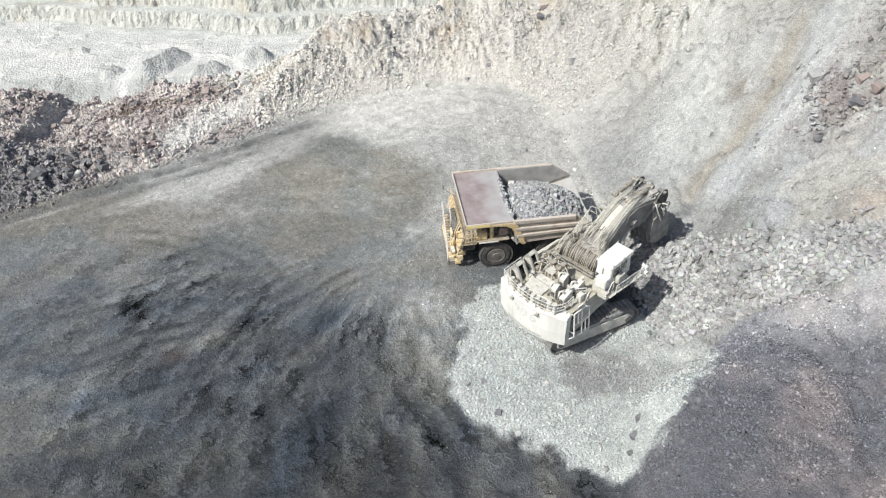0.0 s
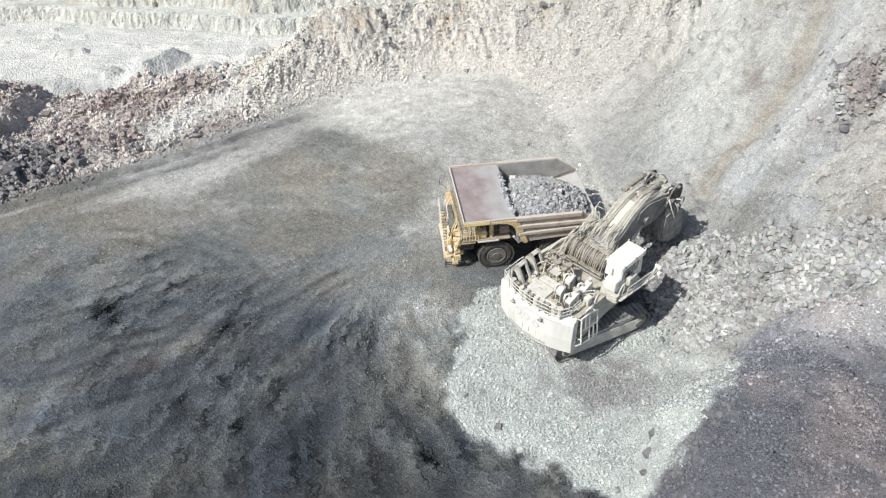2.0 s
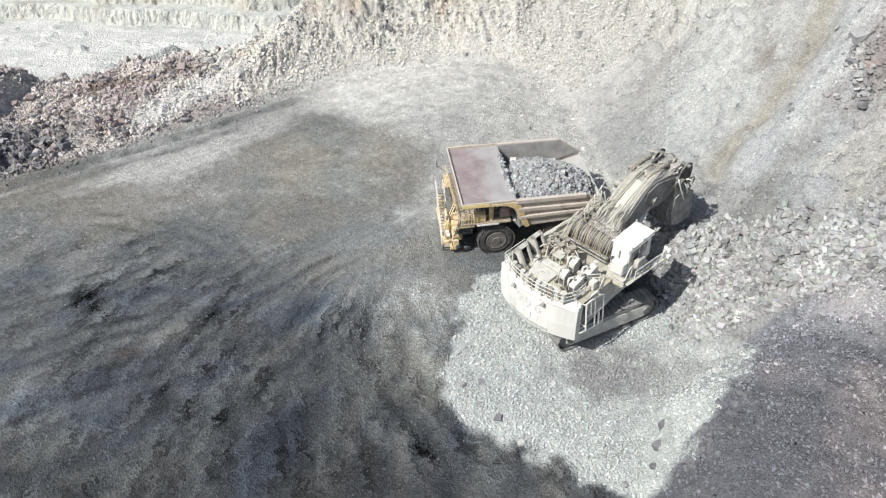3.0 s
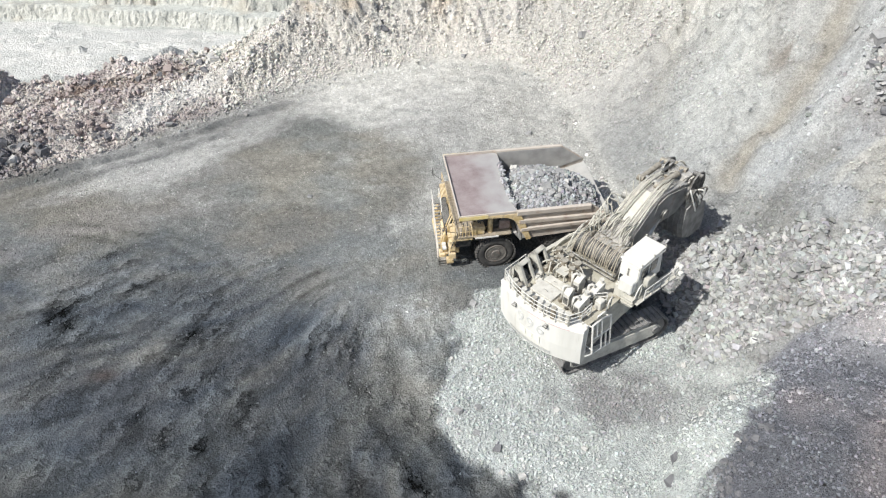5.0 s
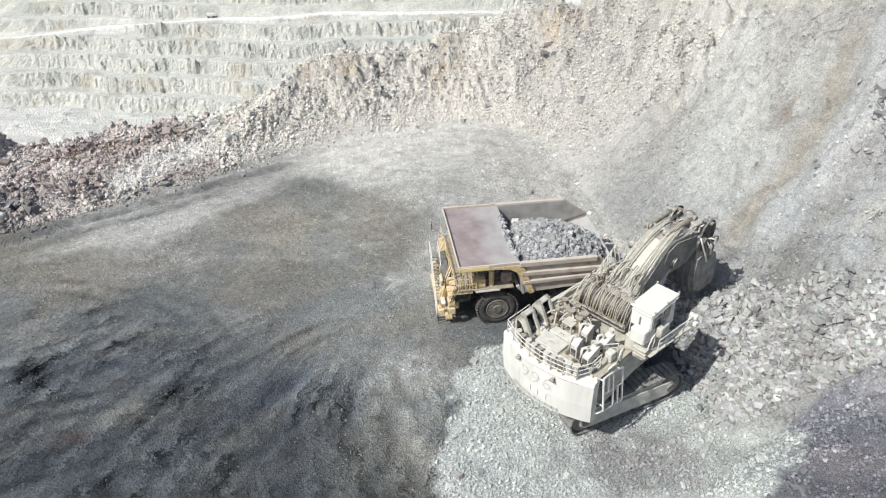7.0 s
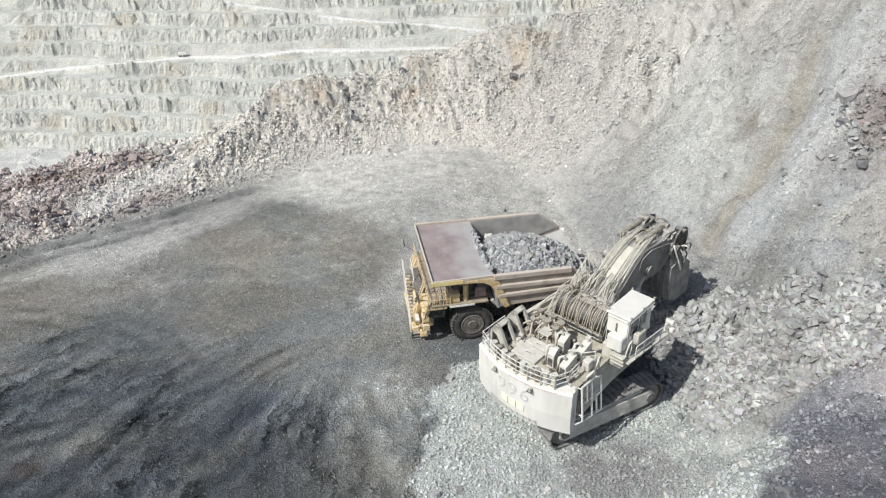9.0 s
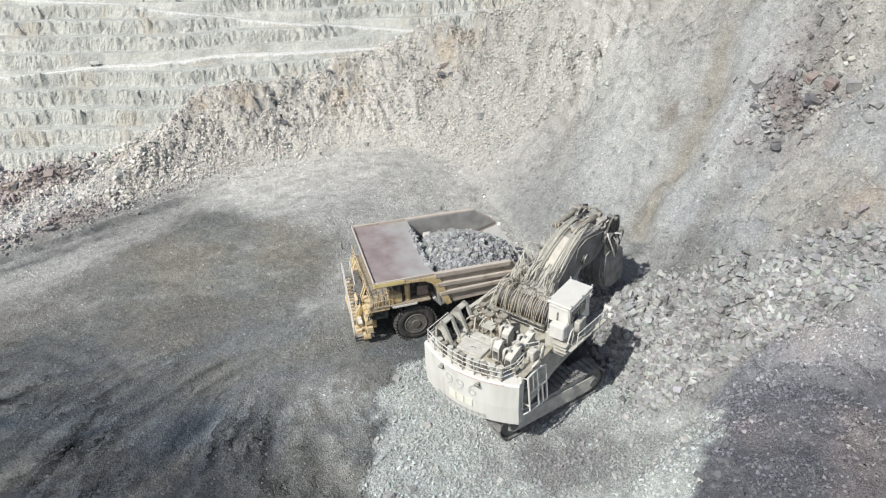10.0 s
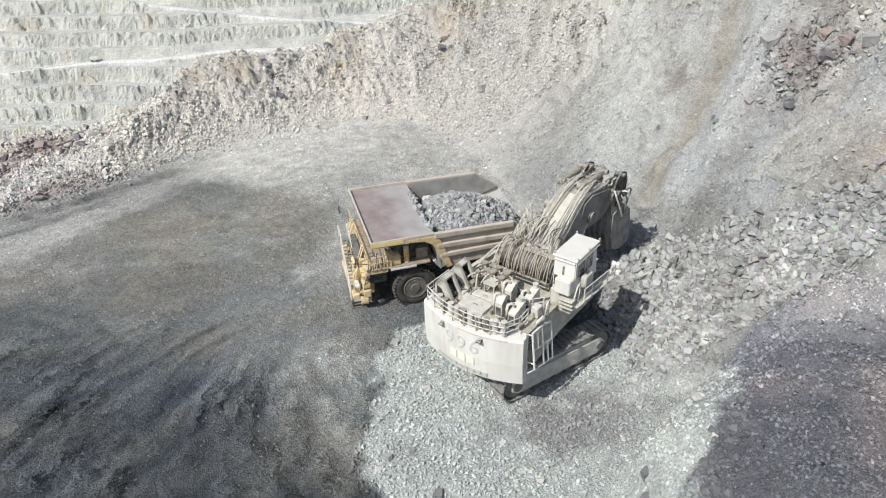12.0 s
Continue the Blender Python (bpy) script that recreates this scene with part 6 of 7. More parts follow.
for k in range(9):
    bm = B()
    y = -3.9 + 0.28 * k
    tube(bm, sag((-0.75, y, 1.4 + 0.1 * (k % 3)), (-0.35, y + (0.5, -0.3, 0.2, 0.7)[k % 4], 3.6 + 0.12 * (k % 4)), 0.15, 6, 0.25 - 0.1 * (k % 5)), 0.045)
    part("nose_hose", bm, (M_YELLOW, M_DARK, M_HOSE)[k % 3], truck, smooth=True)
bm = B()
box(bm, (-1.1, 1.3, 4.1), (0.9, 1.0, 0.08), 0.02)
part("landing", bm, M_STEEL, st)
bm = B()
for k in range(3):
    box(bm, (-1.2, -2.75, 0.25 + 0.28 * k), (0.75, 0.5, 0.05))
for dx in (-0.36, 0.36):
    box(bm, (-1.2 + dx, -2.75, 0.55), (0.05, 0.45, 0.9))
part("bottom_step", bm, M_STEEL, st, "hanging bottom steps")
# operator cab, electrical cabinet and clutter under the canopy
bm = B()
box(bm, (1.55, 2.4, 5.0), (2.0, 1.9, 1.8), 0.1)
tcab = part("truck_cab", bm, M_YELLOW, truck, "yellow operator cab under the canopy")
bm = B()
box(bm, (0.53, 2.4, 5.2), (0.05, 1.6, 0.9), 0.01)
part("windscreen", bm, M_GLASS, tcab)
bm = B()
box(bm, (1.55, 1.43, 5.2), (1.4, 0.05, 0.8), 0.01)
part("side_window", bm, M_GLASS, tcab)
bm = B()
box(bm, (3.0, -2.6, 4.75), (1.5, 1.4, 1.2), 0.06)
part("electrical_cabinet", bm, M_DARK, truck)
bm = B()
box(bm, (1.7, -3.5, 4.55), (1.1, 0.8, 0.8), 0.05)
part("air_cleaner", bm, M_YELLOW, truck, "yellow dusty air cleaner housing")
bm = B()
cyl(bm, (2.75, -3.6, 4.15), (2.75, -3.6, 5.6), 0.22, 14)
part("upright_tank", bm, M_YELLOW, truck)
bm = B()
box(bm, (4.0, -3.2, 4.6), (0.9, 0.6, 0.9), 0.04)
part("red_cabinet", bm, M_PINK, truck, "faded red cabinet under the canopy")
bm = B()
box(bm, (2.4, -4.05, 3.95), (2.0, 0.16, 0.2), 0.03)
part("running_board", bm, M_RAIL, truck)
tr = random.Random(3)
for k in range(10):
    bm = B()
    a = (0.3 + 0.3 * k, -3.6 + tr.uniform(-.4, .4), 4.15)
    b = (0.5 + 0.3 * k + tr.uniform(-.5, .5), -3.4 + tr.uniform(-.5, .5), 5.3)
    tube(bm, sag(a, b, 0.2, 6, tr.uniform(-.3, .3)), 0.05)
    part("pipe", bm, M_YELLOW if k % 2 else M_DARK, truck, smooth=True)
rr = None
for a, b in (((0.05, -3.95), (0.05, 3.95)), ((0.05, -3.95), (1.5, -3.95))):
    for k in range(6):
        u = k / 5
        p = Vector((a[0] + (b[0] - a[0]) * u - 0.30 * (a[0] == b[0]), a[1] + (b[1] - a[1]) * u, 4.1))
        bm = B()
        cyl(bm, p, p + Vector((0, 0, 1.1)), 0.035, 6)
        if rr is None:
            rr = part("front_railing", bm, M_YELLOW, truck, "thin yellow platform railing")
        else:
            part("post", bm, M_YELLOW, rr)
    for z in (4.65, 5.2):
        bm = B()
        off = -0.30 if a[0] == b[0] else 0
        cyl(bm, (a[0] + off, a[1], z), (b[0] + off, b[1], z), 0.03, 6)
        part("rail", bm, M_YELLOW, rr)
for s in (-1, 1):
    bm = B()
    cyl(bm, (-0.1, s * 3.6, 4.4), (-1.0, s * 4.1, 5.0), 0.03, 6)
    box(bm, (-1.05, s * 4.15, 5.2), (0.08, 0.45, 0.7), 0.03)
    part("mirror", bm, M_DARK, truck)
for s in (-1, 1):
    ram((4.6, s * 1.3, 2.2), (6.2, s * 1.3, 3.4), 0.25, "hoist_cylinder", 0.6, M_YELLOW, truck)

# ---- a truck far away on the haul ramp across the pit ----
far_truck = thing("distant_truck", pose(-361, float(wall_y(np.array(-361.0))) + 85.3 / LEAN_BACK + 7, PIT_Z + 85.6, 0, 0, 186), "small pale dusty haul truck on the far ramp", "haul truck")
bm = B()
prism(bm, [(-6, 3.2), (3.5, 3.0), (6.2, 6.2), (6.0, 6.6), (-1, 6.4), (-6.2, 5.4)], -3.6, 3.6)
part("tray", bm, M_WHITE, far_truck)
bm = B()
box(bm, (4.2, 0, 3.0), (3.4, 6.4, 3.0), 0.2)
part("cab", bm, M_CREAM, far_truck)
for x in (-3.2, 3.4):
    for y in (-2.9, 2.9):
        bm = B()
        cyl(bm, (x, y - 0.7, 1.7), (x, y + 0.7, 1.7), 1.7, 18)
        part("wheel", bm, M_TRACK, far_truck)

# ---- loose rock ----
import itertools


def rock_shape(seed, n=10):
    """Angular block: the hull of a few scattered corners. Returns corners and triangles."""
    r = random.Random(seed)
    bm = B()
    sx, sy, sz = r.uniform(.8, 1.3), r.uniform(.6, 1.0), r.uniform(.5, .85)
    for cx, cy, cz in itertools.product((-1, 1), repeat=3):
        if r.random() < 0.2:
            continue
        bm.verts.new((cx * sx * r.uniform(.28, .52), cy * sy * r.uniform(.28, .52), cz * sz * r.uniform(.25, .5)))
    for _ in range(n - 8):
        bm.verts.new((r.uniform(-.5, .5) * sx, r.uniform(-.5, .5) * sy, r.choice((-.5, .5)) * sz))
    h = bmesh.ops.convex_hull(bm, input=bm.verts)
    bmesh.ops.delete(bm, geom=[g for g in h["geom_interior"] if isinstance(g, bmesh.types.BMVert)], context="VERTS")
    bmesh.ops.triangulate(bm, faces=bm.faces)
    bm.verts.index_update()
    co = np.array([v.co[:] for v in bm.verts])
    fa = np.array([[v.index for v in f.verts] for f in bm.faces])
    bm.free()
    return co, fa


def chip_shape(seed):
    """Small angular chip with six corners."""
    r = random.Random(seed)
    bm = B()
    for x, y, z in ((1, 0, 0), (-1, 0, 0), (0, 1, 0), (0, -1, 0), (0, 0, 1), (0, 0, -1)):
        bm.verts.new((x * .6 + r.uniform(-.22, .22), y * .45 + r.uniform(-.22, .22), z * .36 + r.uniform(-.15, .15)))
    bmesh.ops.convex_hull(bm, input=bm.verts)
    bmesh.ops.triangulate(bm, faces=bm.faces)
    bm.verts.index_update()
    co, fa = np.array([v.co[:] for v in bm.verts]), np.array([[v.index for v in f.verts] for f in bm.faces])
    bm.free()
    return co, fa


SHAPES = [rock_shape(40 + i, 9 + i % 5) for i in range(9)]
CHIPS = [chip_shape(300 + i) for i in range(9)]


def turns(n, g, flat=0.8):
    """Random turns about the upright with a limited tumble."""
    a, b, c = g.uniform(0, 2 * np.pi, n), g.normal(0, flat, n), g.normal(0, flat, n)
    ca, sa, cb, sb, cc, sc = np.cos(a), np.sin(a), np.cos(b), np.sin(b), np.cos(c), np.sin(c)
    z, o = np.zeros(n), np.ones(n)
    ra = np.stack([ca, -sa, z, sa, ca, z, z, z, o], -1).reshape(n, 3, 3)
    rb = np.stack([o, z, z, z, cb, -sb, z, sb, cb], -1).reshape(n, 3, 3)
    rc = np.stack([cc, z, sc, z, o, z, -sc, z, cc], -1).reshape(n, 3, 3)
    return ra @ rb @ rc


def rubble(name, pts, size, tint, label, parent=None, sink=0.2, seed=1, material=None, shapes=None):
    """Many rocks as one mesh of stuff."""
    g = np.random.default_rng(seed)
    n = len(pts)
    shapes = shapes or SHAPES
    kind = g.integers(0, len(shapes), n)
    rot = turns(n, g)
    cos, fas, tis, base = [], [], [], 0
    for k, (co, fa) in enumerate(shapes):
        sel = np.nonzero(kind == k)[0]
        if not len(sel):
            continue
        v = np.einsum("nij,vj->nvi", rot[sel], co) * size[sel][:, None, None] + pts[sel][:, None, :]
        v[..., 2] += (size[sel] * (0.30 - sink))[:, None]
        cos.append(v.reshape(-1, 3))
        fas.append((fa[None] + (np.arange(len(sel)) * len(co))[:, None, None] + base).reshape(-1, 3))
        tis.append(np.repeat(tint[sel], len(co), 0))
        base += len(sel) * len(co)
    me = bpy.data.meshes.new(name)
    fill_mesh(me, np.concatenate(cos).astype(np.float32), np.concatenate(fas).astype(np.int32), np.clip(np.concatenate(tis), 0.02, 0.8))
    me.materials.append(material or M_ROCK)
    ob = new(name, me)
    ob.parent = parent
    return tagged(ob, label, "" if parent else "rubble", kind="stuff")


def scatter(seed, n, xr, yr, lo, hi, power=2.2):
    g = np.random.default_rng(seed)
    x, y = g.uniform(*xr, n), g.uniform(*yr, n)
    size = lo + (hi - lo) * g.random(n) ** power
    return x, y, size, g


def strew(name, label, seed, n, xr, yr, lo, hi, keep, power=2.2, lighten=1.06, jitter=0.16, sink=0.2, shapes=None, rock=None):
    x, y, size, g = scatter(seed, n, xr, yr, lo, hi, power)
    d, s, steep, crest, depth, db = ground_parts(x, y)
    k = g.random(n) < keep(x, y, d, s, db, depth)
    x, y, size, s, d = x[k], y[k], size[k], s[k], d[k]
    z = height(x, y)
    base = ground_tint(x, y)[:, :3]
    if rock is not None:
        base = mixc(base, np.full(len(x), 0.75), rock) * (0.94 + 0.2 * clump(x, y, 0.25, -0.3, 0.4, 5.0))[:, None]
    t = base * lighten * (1 + g.normal(0, jitter, (len(x), 1))) * (1 + g.normal(0, 0.025, (len(x), 3)))
    return rubble(name, np.stack([x, y, z], 1), size, t, label, seed=seed, sink=sink, shapes=shapes)


def clump(x, y, f, lo, hi, ox=0.0):
    return ramp01(fbm(x * f + ox, y * f - ox, 3), lo, hi)


def bare(x, y):
    """Few stones cling to the tan scarps."""
    k = np.ones(np.shape(x))
    for px, py, wx, wy, w in SCARPS:
        k = k * (1 - 0.85 * w * np.exp(-(((x - px) / wx) ** 2 + ((y - py) / wy) ** 2)))
    return k


strew("berm_chips", "small broken pinkish rock filling the berm", 111, 105000, (-66, -14), (54, 106), 0.10, 0.34,
      lambda x, y, d, s, db, dep: (s < 6.4) * ramp01(d, -0.2, 1.2) * (d < dep + 3) * (0.9 - 0.6 * np.exp(-np.abs(along(x, y, PALE_STRIP)[0] / 2.4) ** 3)), 1.6, lighten=1.08, jitter=0.12, sink=-0.06, shapes=CHIPS)
strew("back_slope_chips", "small pale broken rock on the slope behind the truck", 112, 100000, (-26, 30), (80, 122), 0.09, 0.30,
      lambda x, y, d, s, db, dep: (s > 5.2) * (s < 12) * ramp01(d, -0.2, 1.5) * (d < dep + 2) * (0.45 + 0.55 * clump(x, y, 0.2, -0.3, 0.4, 3.0)) * bare(x, y), 1.6, lighten=1.06, jitter=0.11, sink=-0.06, shapes=CHIPS)
strew("slope_chips", "small broken rock covering the high slope", 113, 72000, (13, 56), (42, 112), 0.07, 0.26,
      lambda x, y, d, s, db, dep: (s > 10.8) * ramp01(d, 0.5, 4) * (0.35 + 0.65 * clump(x, y, 0.11, -0.3, 0.4, 2.0)) * (1 - 0.5 * np.exp(-(along(x, y, CHUTE)[0] / 2.5) ** 2)) * (1 - 0.8 * np.exp(-(((x - 30) / 5.5) ** 2 + ((y - 86) / 8) ** 2))), 2.2, lighten=1.02, jitter=0.15, sink=0.12, shapes=CHIPS)
strew("berm_rubble", "heaped reddish and grey broken rock along the berm", 101, 56000, (-66, -14), (54, 106), 0.16, 0.66,
      lambda x, y, d, s, db, dep: (s < 6.4) * ramp01(d, 0.0, 2.5) * (d < dep + 3) * (0.10 + 0.90 * clump(x, y, 0.16, -0.30, 0.30)) * (1 - 0.95 * np.exp(-np.abs(along(x, y, PALE_STRIP)[0] / 2.4) ** 3)), 2.6, lighten=1.02, jitter=0.12, sink=-0.12)
strew("back_slope_rubble", "pale broken rock on the slope behind the truck", 102, 46000, (-26, 30), (80, 122), 0.13, 0.44,
      lambda x, y, d, s, db, dep: (s > 5.2) * (s < 12) * ramp01(d, 0.0, 2.0) * (d < dep + 2) * (0.25 + 0.75 * clump(x, y, 0.2, -0.3, 0.4, 3.0)) * bare(x, y), 3.0, lighten=1.10, jitter=0.10, sink=-0.08)
def muck_reach(x, y, d, s, db, dep):
    return ramp01(d, -1.0, 1.0) * ramp01(s, 12.9, 13.6) * (1 - ramp01(y + 0.77 * (x - 22.7), 49.6, 53.6)) * ramp01(y - 0.3 * fbm(x * .5, y * .5, 2), 39.2, 40.2)


muck_pile = strew("muck_pile", "heap of blocky grey rock before the shovel", 103, 52000, (16, 44), (36, 58), 0.10, 0.74,
      muck_reach, 3.4, lighten=0.95, jitter=0.19, sink=0.14, rock=(0.345, 0.345, 0.335))
strew("slope_rubble", "broken rock lying on the high slope", 104, 20000, (10, 56), (42, 108), 0.12, 0.42,
      lambda x, y, d, s, db, dep: (s > 10.3) * ramp01(d, 0.5, 4) * (0.12 + 0.88 * clump(x, y, 0.13, -0.1, 0.5, 7.0)) * (1 - 0.8 * np.exp(-(along(x, y, CHUTE)[0] / 2.5) ** 2)), 4.0, jitter=0.2)
strew("red_block_heap", "reddish and grey blocks high on the slope", 105, 7000, (31, 44), (50, 64), 0.12, 0.62,
      lambda x, y, d, s, db, dep: np.exp(-(((x - 37.6) / 3.2) ** 2 + ((y - 57) / 4.0) ** 2)) * (0.3 + 0.7 * clump(x, y, .35, -.2, .4)), 2.4, lighten=0.85, jitter=0.18, sink=0.0)
strew("pad_stones", "pale crushed stone round the shovel", 106, 52000, (-2, 25), (24, 50), 0.06, 0.30,
      lambda x, y, d, s, db, dep: (along(x, y, PAD)[0] > -0.5) * (0.4 + 0.6 * clump(x, y, 0.4, -0.3, 0.3)), 3.2, lighten=0.97, jitter=0.11, sink=0.02, shapes=CHIPS)
strew("bank_stones", "dark gravel on the raised bank", 107, 80000, (10, 46), (16, 46), 0.06, 0.27,
      lambda x, y, d, s, db, dep: ramp01(db, 0.0, 1.0) * (0.25 + 0.75 * clump(x, y, 0.22, -0.3, 0.3)) * (along(x, y, PAD)[0] < 0.3) * (y < 40.2), 3.0, lighten=1.12, jitter=0.28, sink=0.1, shapes=CHIPS)
strew("floor_stones", "small stones strewn over the haul floor", 108, 90000, (-60, 18), (18, 90), 0.05, 0.22,
      lambda x, y, d, s, db, dep: (d < 0) * (db < 0.2) * (0.30 + 0.70 * clump(x, y, 0.2, -0.2, 0.4)), 4.0, lighten=1.15, jitter=0.28, shapes=CHIPS)
strew("windrow_stones", "stones along the toe of the slopes", 109, 14000, (-66, 24), (38, 96), 0.10, 0.55,
      lambda x, y, d, s, db, dep: np.exp(-((d + 0.3) / 1.1) ** 2) * (s < 15), 3.0, jitter=0.22)


# ---- single boulders ----
def boulder_mesh(seed, material):
    r = random.Random(seed)
    bm = B()
    for cx, cy, cz in itertools.product((-1, 1), repeat=3):
        bm.verts.new((cx * r.uniform(.28, .54), cy * r.uniform(.24, .48), cz * r.uniform(.22, .42)))
    for _ in range(6):
        bm.verts.new((r.uniform(-.5, .5), r.uniform(-.45, .45), r.uniform(-.4, .42)))
    h = bmesh.ops.convex_hull(bm, input=bm.verts)
    bmesh.ops.delete(bm, geom=[g for g in h["geom_interior"] if isinstance(g, bmesh.types.BMVert)], context="VERTS")
    bmesh.ops.triangulate(bm, faces=bm.faces)
    bmesh.ops.subdivide_edges(bm, edges=list(bm.edges), cuts=2)
    for v in bm.verts:
        v.co += Vector((r.gauss(0, .032), r.gauss(0, .032), r.gauss(0, .032)))
    me = bpy.data.meshes.new("boulder")
    bm.to_mesh(me)
    bm.free()
    me.materials.append(material)
    return me


BOULDERS = {k: [boulder_mesh(60 + 10 * i + j, m) for j in range(4)] for i, (k, m) in enumerate((("grey", M_BOULDER), ("red", M_BOULDER_RED), ("pale", M_BOULDER_PALE), ("dark", M_BOULDER_DARK)))}
WHERE = {"berm": "on the rubble berm", "slope": "on the rubble slope", "pad": "at the edge of the crushed pad", "bank": "at the foot of the dark bank",
         "heap": "in the muck heap beside the shovel", "floor": "lying on the haul floor"}
br = random.Random(77)


def boulder(x, y, size, hue, place):
    me = BOULDERS[hue][br.randrange(4)]
    z = float(height(np.array([x]), np.array([y]))[0])
    ob = new("boulder", me)
    ob.matrix_basis = pose(x, y, z + size * 0.06, br.uniform(-25, 25), br.uniform(-25, 25), br.uniform(0, 360)) @ Matrix.Diagonal((size, size * br.uniform(.75, 1.1), size * br.uniform(.7, 1.0), 1))
    tagged(ob, "angular %s boulder %s" % (hue, WHERE[place]), "boulder", "boulders " + WHERE[place])


BERM_BLOCKS = [
    (-30.3, 89.6, 2.3, "pale"), (-31.8, 88.4, 1.2, "dark"), (-35.2, 86.6, 1.3, "red"), (-38.9, 85.9, 1.2, "dark"), (-40.6, 85.3, 1.1, "red"), (-36.4, 86.1, 1.0, "dark"),
    (-33.6, 87.4, 1.1, "red"), (-30.4, 86.4, 1.3, "dark"), (-33.0, 86.0, 1.2, "dark"), (-26.4, 84.0, 1.3, "grey"), (-53.5, 81.0, 1.2, "red"), (-51.5, 80.0, 1.1, "dark"),
    (-48.5, 68.2, 1.8, "grey"), (-50.3, 66.5, 1.6, "dark"), (-43.6, 69.0, 1.3, "dark"), (-41.0, 72.0, 1.5, "red"), (-38.9, 74.5, 1.2, "red"), (-46.3, 67.6, 1.3, "pale"),
]
SLOPE_BLOCKS = [
    (36.3, 57.2, 1.3, "red"), (39.0, 57.6, 1.3, "red"), (39.6, 56.0, 1.3, "red"), (36.0, 60.4, 1.4, "grey"), (40.5, 54.6, 1.3, "grey"), (37.6, 55.2, 1.1, "dark"),
    (38.2, 58.9, 1.0, "dark"), (35.3, 58.6, 1.0, "dark"), (36.8, 53.6, 0.9, "grey"), (38.8, 52.6, 1.0, "dark"), (40.2, 51.4, 1.1, "grey"), (35.0, 54.6, 0.8, "dark"),
    (17.6, 89.5, 1.2, "grey"), (-8.5, 94.8, 1.3, "dark"), (-8.2, 93.6, 1.1, "dark"), (-8.5, 96.2, 1.0, "dark"), (-7.8, 92.8, 0.8, "dark"), (-9.3, 97.2, 1.1, "grey"),
    (-20.5, 91.5, 1.0, "dark"), (-21.1, 92.4, 0.9, "grey"), (-19.7, 92.3, 0.9, "grey"), (-20.2, 93.2, 0.8, "dark"), (-1.6, 100.2, 1.1, "dark"), (13.6, 98.0, 1.0, "dark"),
    (15.0, 97.6, 0.9, "dark"), (14.2, 99.0, 1.0, "red"), (9.4, 72.6, 0.7, "grey"),
]
FLOOR_BLOCKS = [
    (2.3, 46.3, 0.65, "grey", "floor"), (0.9, 35.6, 0.7, "grey", "pad"), (2.2, 33.8, 0.55, "grey", "pad"), (3.5, 32.6, 0.6, "dark", "pad"), (5.0, 30.6, 0.55, "pale", "pad"), (14.0, 29.4, 0.7, "dark", "bank"),
    (13.5, 28.1, 0.65, "dark", "bank"), (14.6, 30.9, 0.7, "dark", "bank"), (18.9, 34.0, 0.6, "pale", "pad"), (22.9, 38.9, 0.8, "grey", "heap"), (-13.6, 61.5, 0.5, "grey", "floor"),
]
for row in BERM_BLOCKS:
    boulder(*row, "berm")
for row in SLOPE_BLOCKS:
    boulder(*row, "slope")
for row in FLOOR_BLOCKS:
    boulder(*row)
for cx, cy, reach, n, hues in ((-47.5, 68.6, 3.2, 20, ("dark", "grey", "dark")), (-39.5, 72.6, 2.6, 16, ("red", "grey", "red", "dark")), (-43.2, 71.4, 2.2, 9, ("red", "grey", "dark"))):
    for i in range(n):
        x, y = br.gauss(cx, reach * 0.5), br.gauss(cy, reach * 0.32)
        d, s, *_r = ground_parts(np.array([x]), np.array([y]))
        if d[0] > 0.2 and abs(along(np.array([x]), np.array([y]), PALE_STRIP)[0][0]) > 3:
            boulder(x, y, br.uniform(0.5, 1.0), br.choice(hues), "berm")
for i in range(40):
    x, y = br.uniform(-56, -22), br.uniform(64, 94)
    d, s, *_r = ground_parts(np.array([x]), np.array([y]))
    if 1 < d[0] < 22 and abs(along(np.array([x]), np.array([y]), PALE_STRIP)[0][0]) > 3:
        boulder(x, y, br.uniform(0.5, 0.85), br.choice(("red", "grey", "red", "dark")), "berm")
for i in range(90):
    x, y = br.uniform(18.5, 32), br.uniform(39, 52)
    d, s, *_r = ground_parts(np.array([x]), np.array([y]))
    if 0 < d[0] < 13 and y > 39.6 and y + 0.77 * (x - 22.7) < 50.5:
        boulder(x, y, br.uniform(0.35, 0.75), br.choice(("grey",) * 9 + ("pale",)), "heap")
for i in range(22):
    x, y = br.uniform(-22, 16), br.uniform(86, 104)
    d, s, *_r = ground_parts(np.array([x]), np.array([y]))
    if 0.5 < d[0] < 11:
        boulder(x, y, br.uniform(0.5, 0.9), br.choice(("grey", "grey", "pale")), "slope")

# ---- load in the truck's tray ----
def load_reach(x, y):
    return np.hypot((x - 7.3) / np.where(x < 7.3, 3.0, 5.3), (y + 0.5) / 4.5)


def load_height(x, y):
    r = load_reach(x, y)
    return 5.2 - 0.13 * y + 2.05 * np.clip(1 - r ** 1.5, 0, 1) - 1.6 * ramp01(r, 0.9, 1.4) + 0.12 * fbm(x * 1.2, y * 1.2, 3)


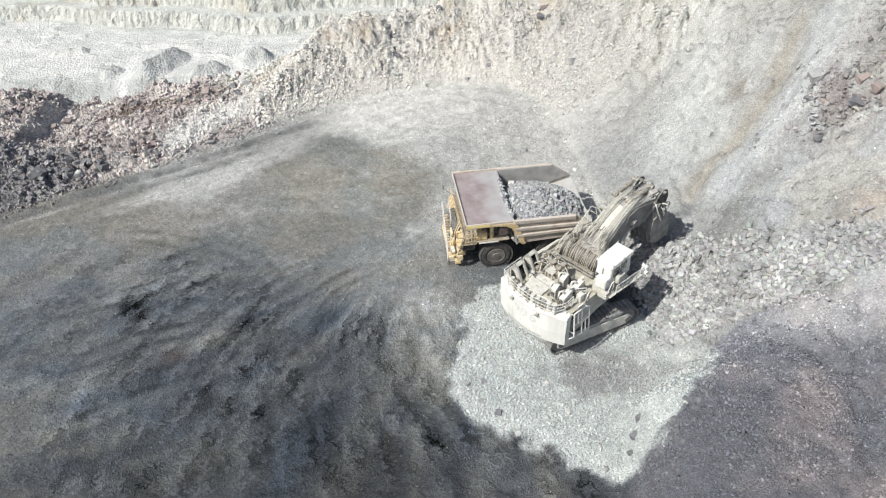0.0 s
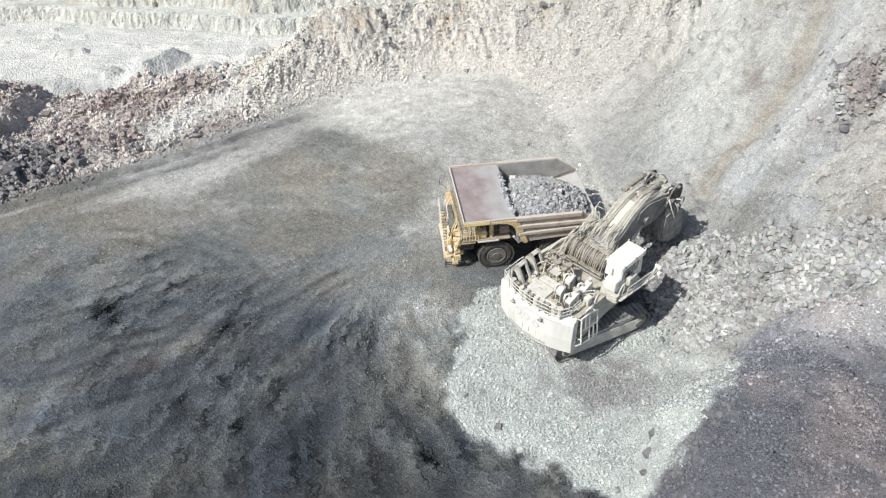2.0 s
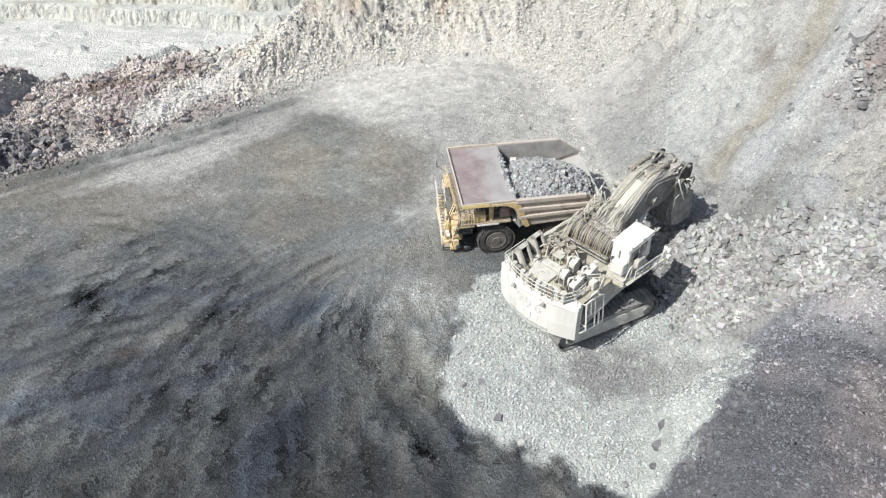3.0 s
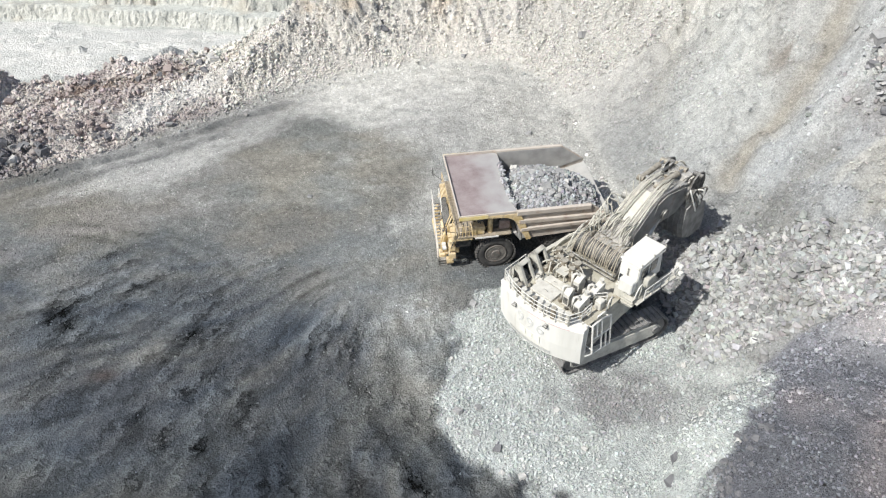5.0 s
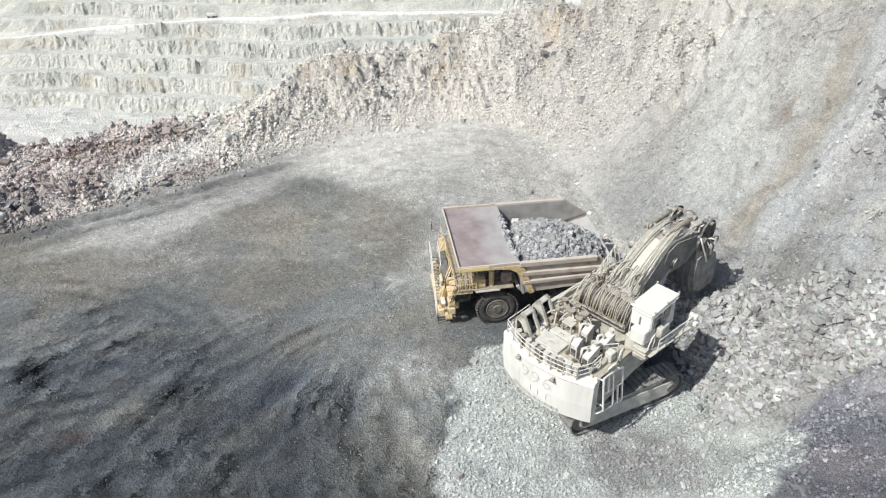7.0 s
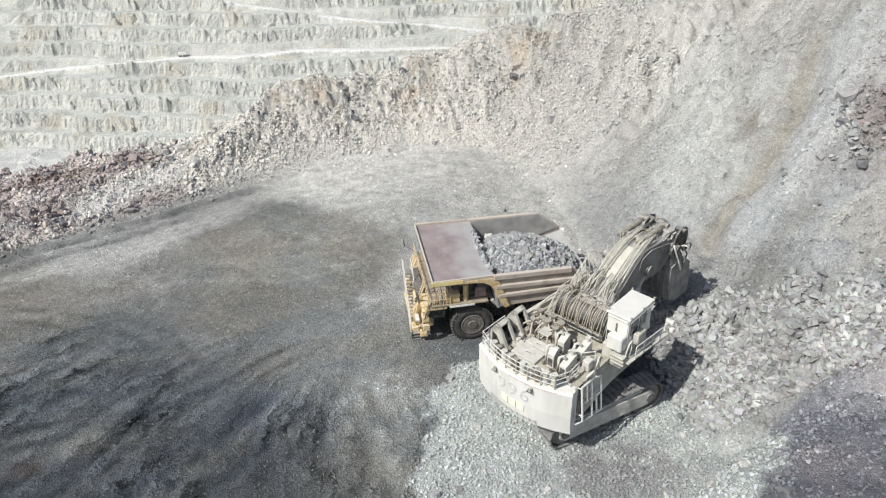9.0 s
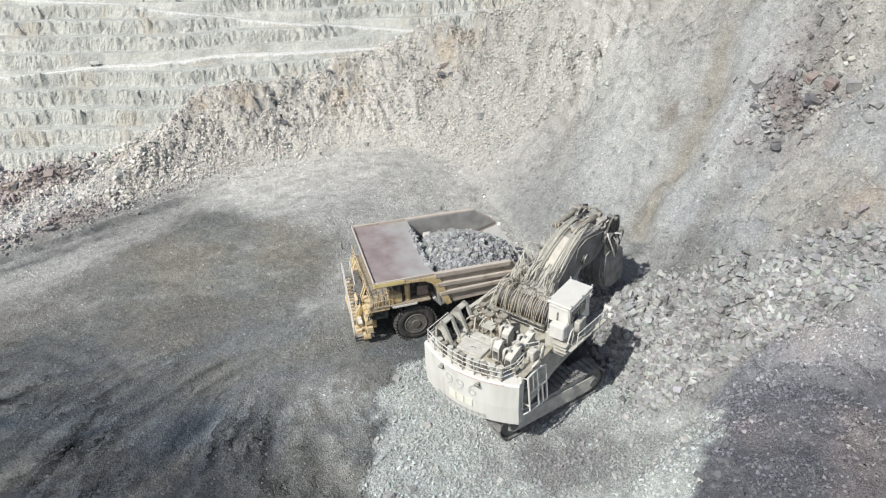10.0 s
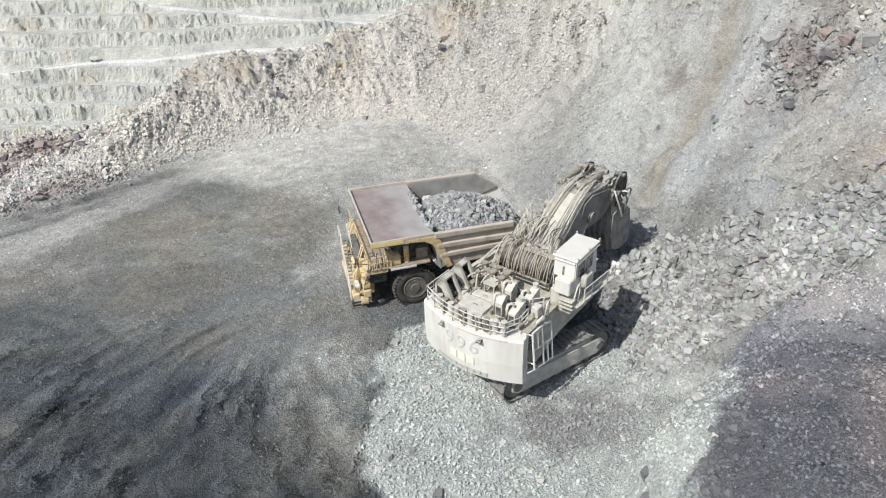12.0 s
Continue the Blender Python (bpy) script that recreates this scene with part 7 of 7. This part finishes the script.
gx, gy = np.meshgrid(np.linspace(4.9, 12.7, 54), np.linspace(-4.15, 4.15, 50))
me = bpy.data.meshes.new("rock_load")
idx = np.arange(gx.size).reshape(gx.shape)
fill_mesh(me, np.stack([gx, gy, np.minimum(load_height(gx, gy), 7.6)], -1).reshape(-1, 3).astype(np.float32),
          np.stack([idx[:-1, :-1], idx[:-1, 1:], idx[1:, 1:], idx[1:, :-1]], -1).reshape(-1, 4).astype(np.int32), np.full((gx.size, 3), 0.27))
me.materials.append(M_GROUND)
load = new("rock_load", me)
load.matrix_basis = truck.matrix_basis.copy()
tagged(load, "heaped load of blue-grey broken rock in the truck tray", "rock load")
lg = np.random.default_rng(9)
lx, ly = lg.uniform(4.4, 12.4, 4600), lg.uniform(-4.05, 4.0, 4600)
ok = load_reach(lx, ly) < 1.0 + 0.1 * lg.random(4600)
lx, ly = lx[ok], ly[ok]
lsize = 0.11 + 0.38 * lg.random(len(lx)) ** 3.2
ltint = np.array((0.33, 0.335, 0.335)) * (1 + lg.normal(0, 0.22, (len(lx), 1))) * (1 + lg.normal(0, 0.03, (len(lx), 3)))
rubble("loose_stone", np.stack([lx, ly, np.maximum(load_height(lx, ly), np.where(lx < 4.85, 6.55, 0))], 1), lsize, ltint, "", parent=load, seed=4)
lr = random.Random(8)
for i in range(70):
    x, y = lr.uniform(5.0, 10.5), lr.uniform(-3.4, 3.4)
    if load_reach(x, y) > 0.9:
        continue
    s = lr.uniform(0.35, 0.7) if i > 3 else 1.05
    ob = new("stone", BOULDERS["grey" if i % 6 else "pale"][lr.randrange(4)])
    ob.parent = load
    ob.matrix_basis = pose(x, y, float(load_height(np.array([x]), np.array([y]))[0]) + 0.05, lr.uniform(-30, 30), lr.uniform(-30, 30), lr.uniform(0, 360)) @ Matrix.Diagonal((s, s * .9, s * .75, 1))

for i in range(44):
    x, y = br.uniform(-1, 18), br.uniform(27, 47)
    if float(along(np.array([x]), np.array([y]), PAD)[0][0]) > 0 and math.hypot(x - 11, y - 44) > 7:
        boulder(x, y, br.uniform(0.3, 0.55), br.choice(("grey", "pale", "pale")), "pad")

# largest blocks of the muck heap
placed = 0
while placed < 170:
    x, y, u = br.uniform(17, 42), br.uniform(39.5, 56), br.random()
    d, s, _s, _c, dep, db = ground_parts(np.array([x]), np.array([y]))
    if u > float(muck_reach(np.array([x]), np.array([y]), d, s, db, dep)[0]) - 0.3:
        continue
    size = 0.42 + 0.42 * br.random() ** 2.4
    ob = new("block", BOULDERS["pale" if br.random() < 0.3 else "grey"][br.randrange(4)])
    ob.parent = muck_pile
    ob.matrix_basis = pose(x, y, float(height(np.array([x]), np.array([y]))[0]) + 0.02 * size, br.uniform(-18, 18), br.uniform(-18, 18), br.uniform(0, 360)) @ Matrix.Diagonal((size, size * 0.85, size * 0.7, 1))
    placed += 1

# clods of the churned heap on the floor
for i in range(12):
    boulder(br.gauss(-7.8, 0.9), br.gauss(41.8, 1.1), br.uniform(0.14, 0.30), "dark", "floor")

# dark blocks that rolled to the edge where the bank meets the pale pad
for i in range(40):
    u = br.random() ** 1.5
    x, y = 14.1 + 5.4 * u + br.uniform(-0.2, 1.7), 26.8 + 5.6 * u + br.uniform(-0.9, 0.4)
    boulder(x, y, br.uniform(0.2, 0.5), "dark", "bank")
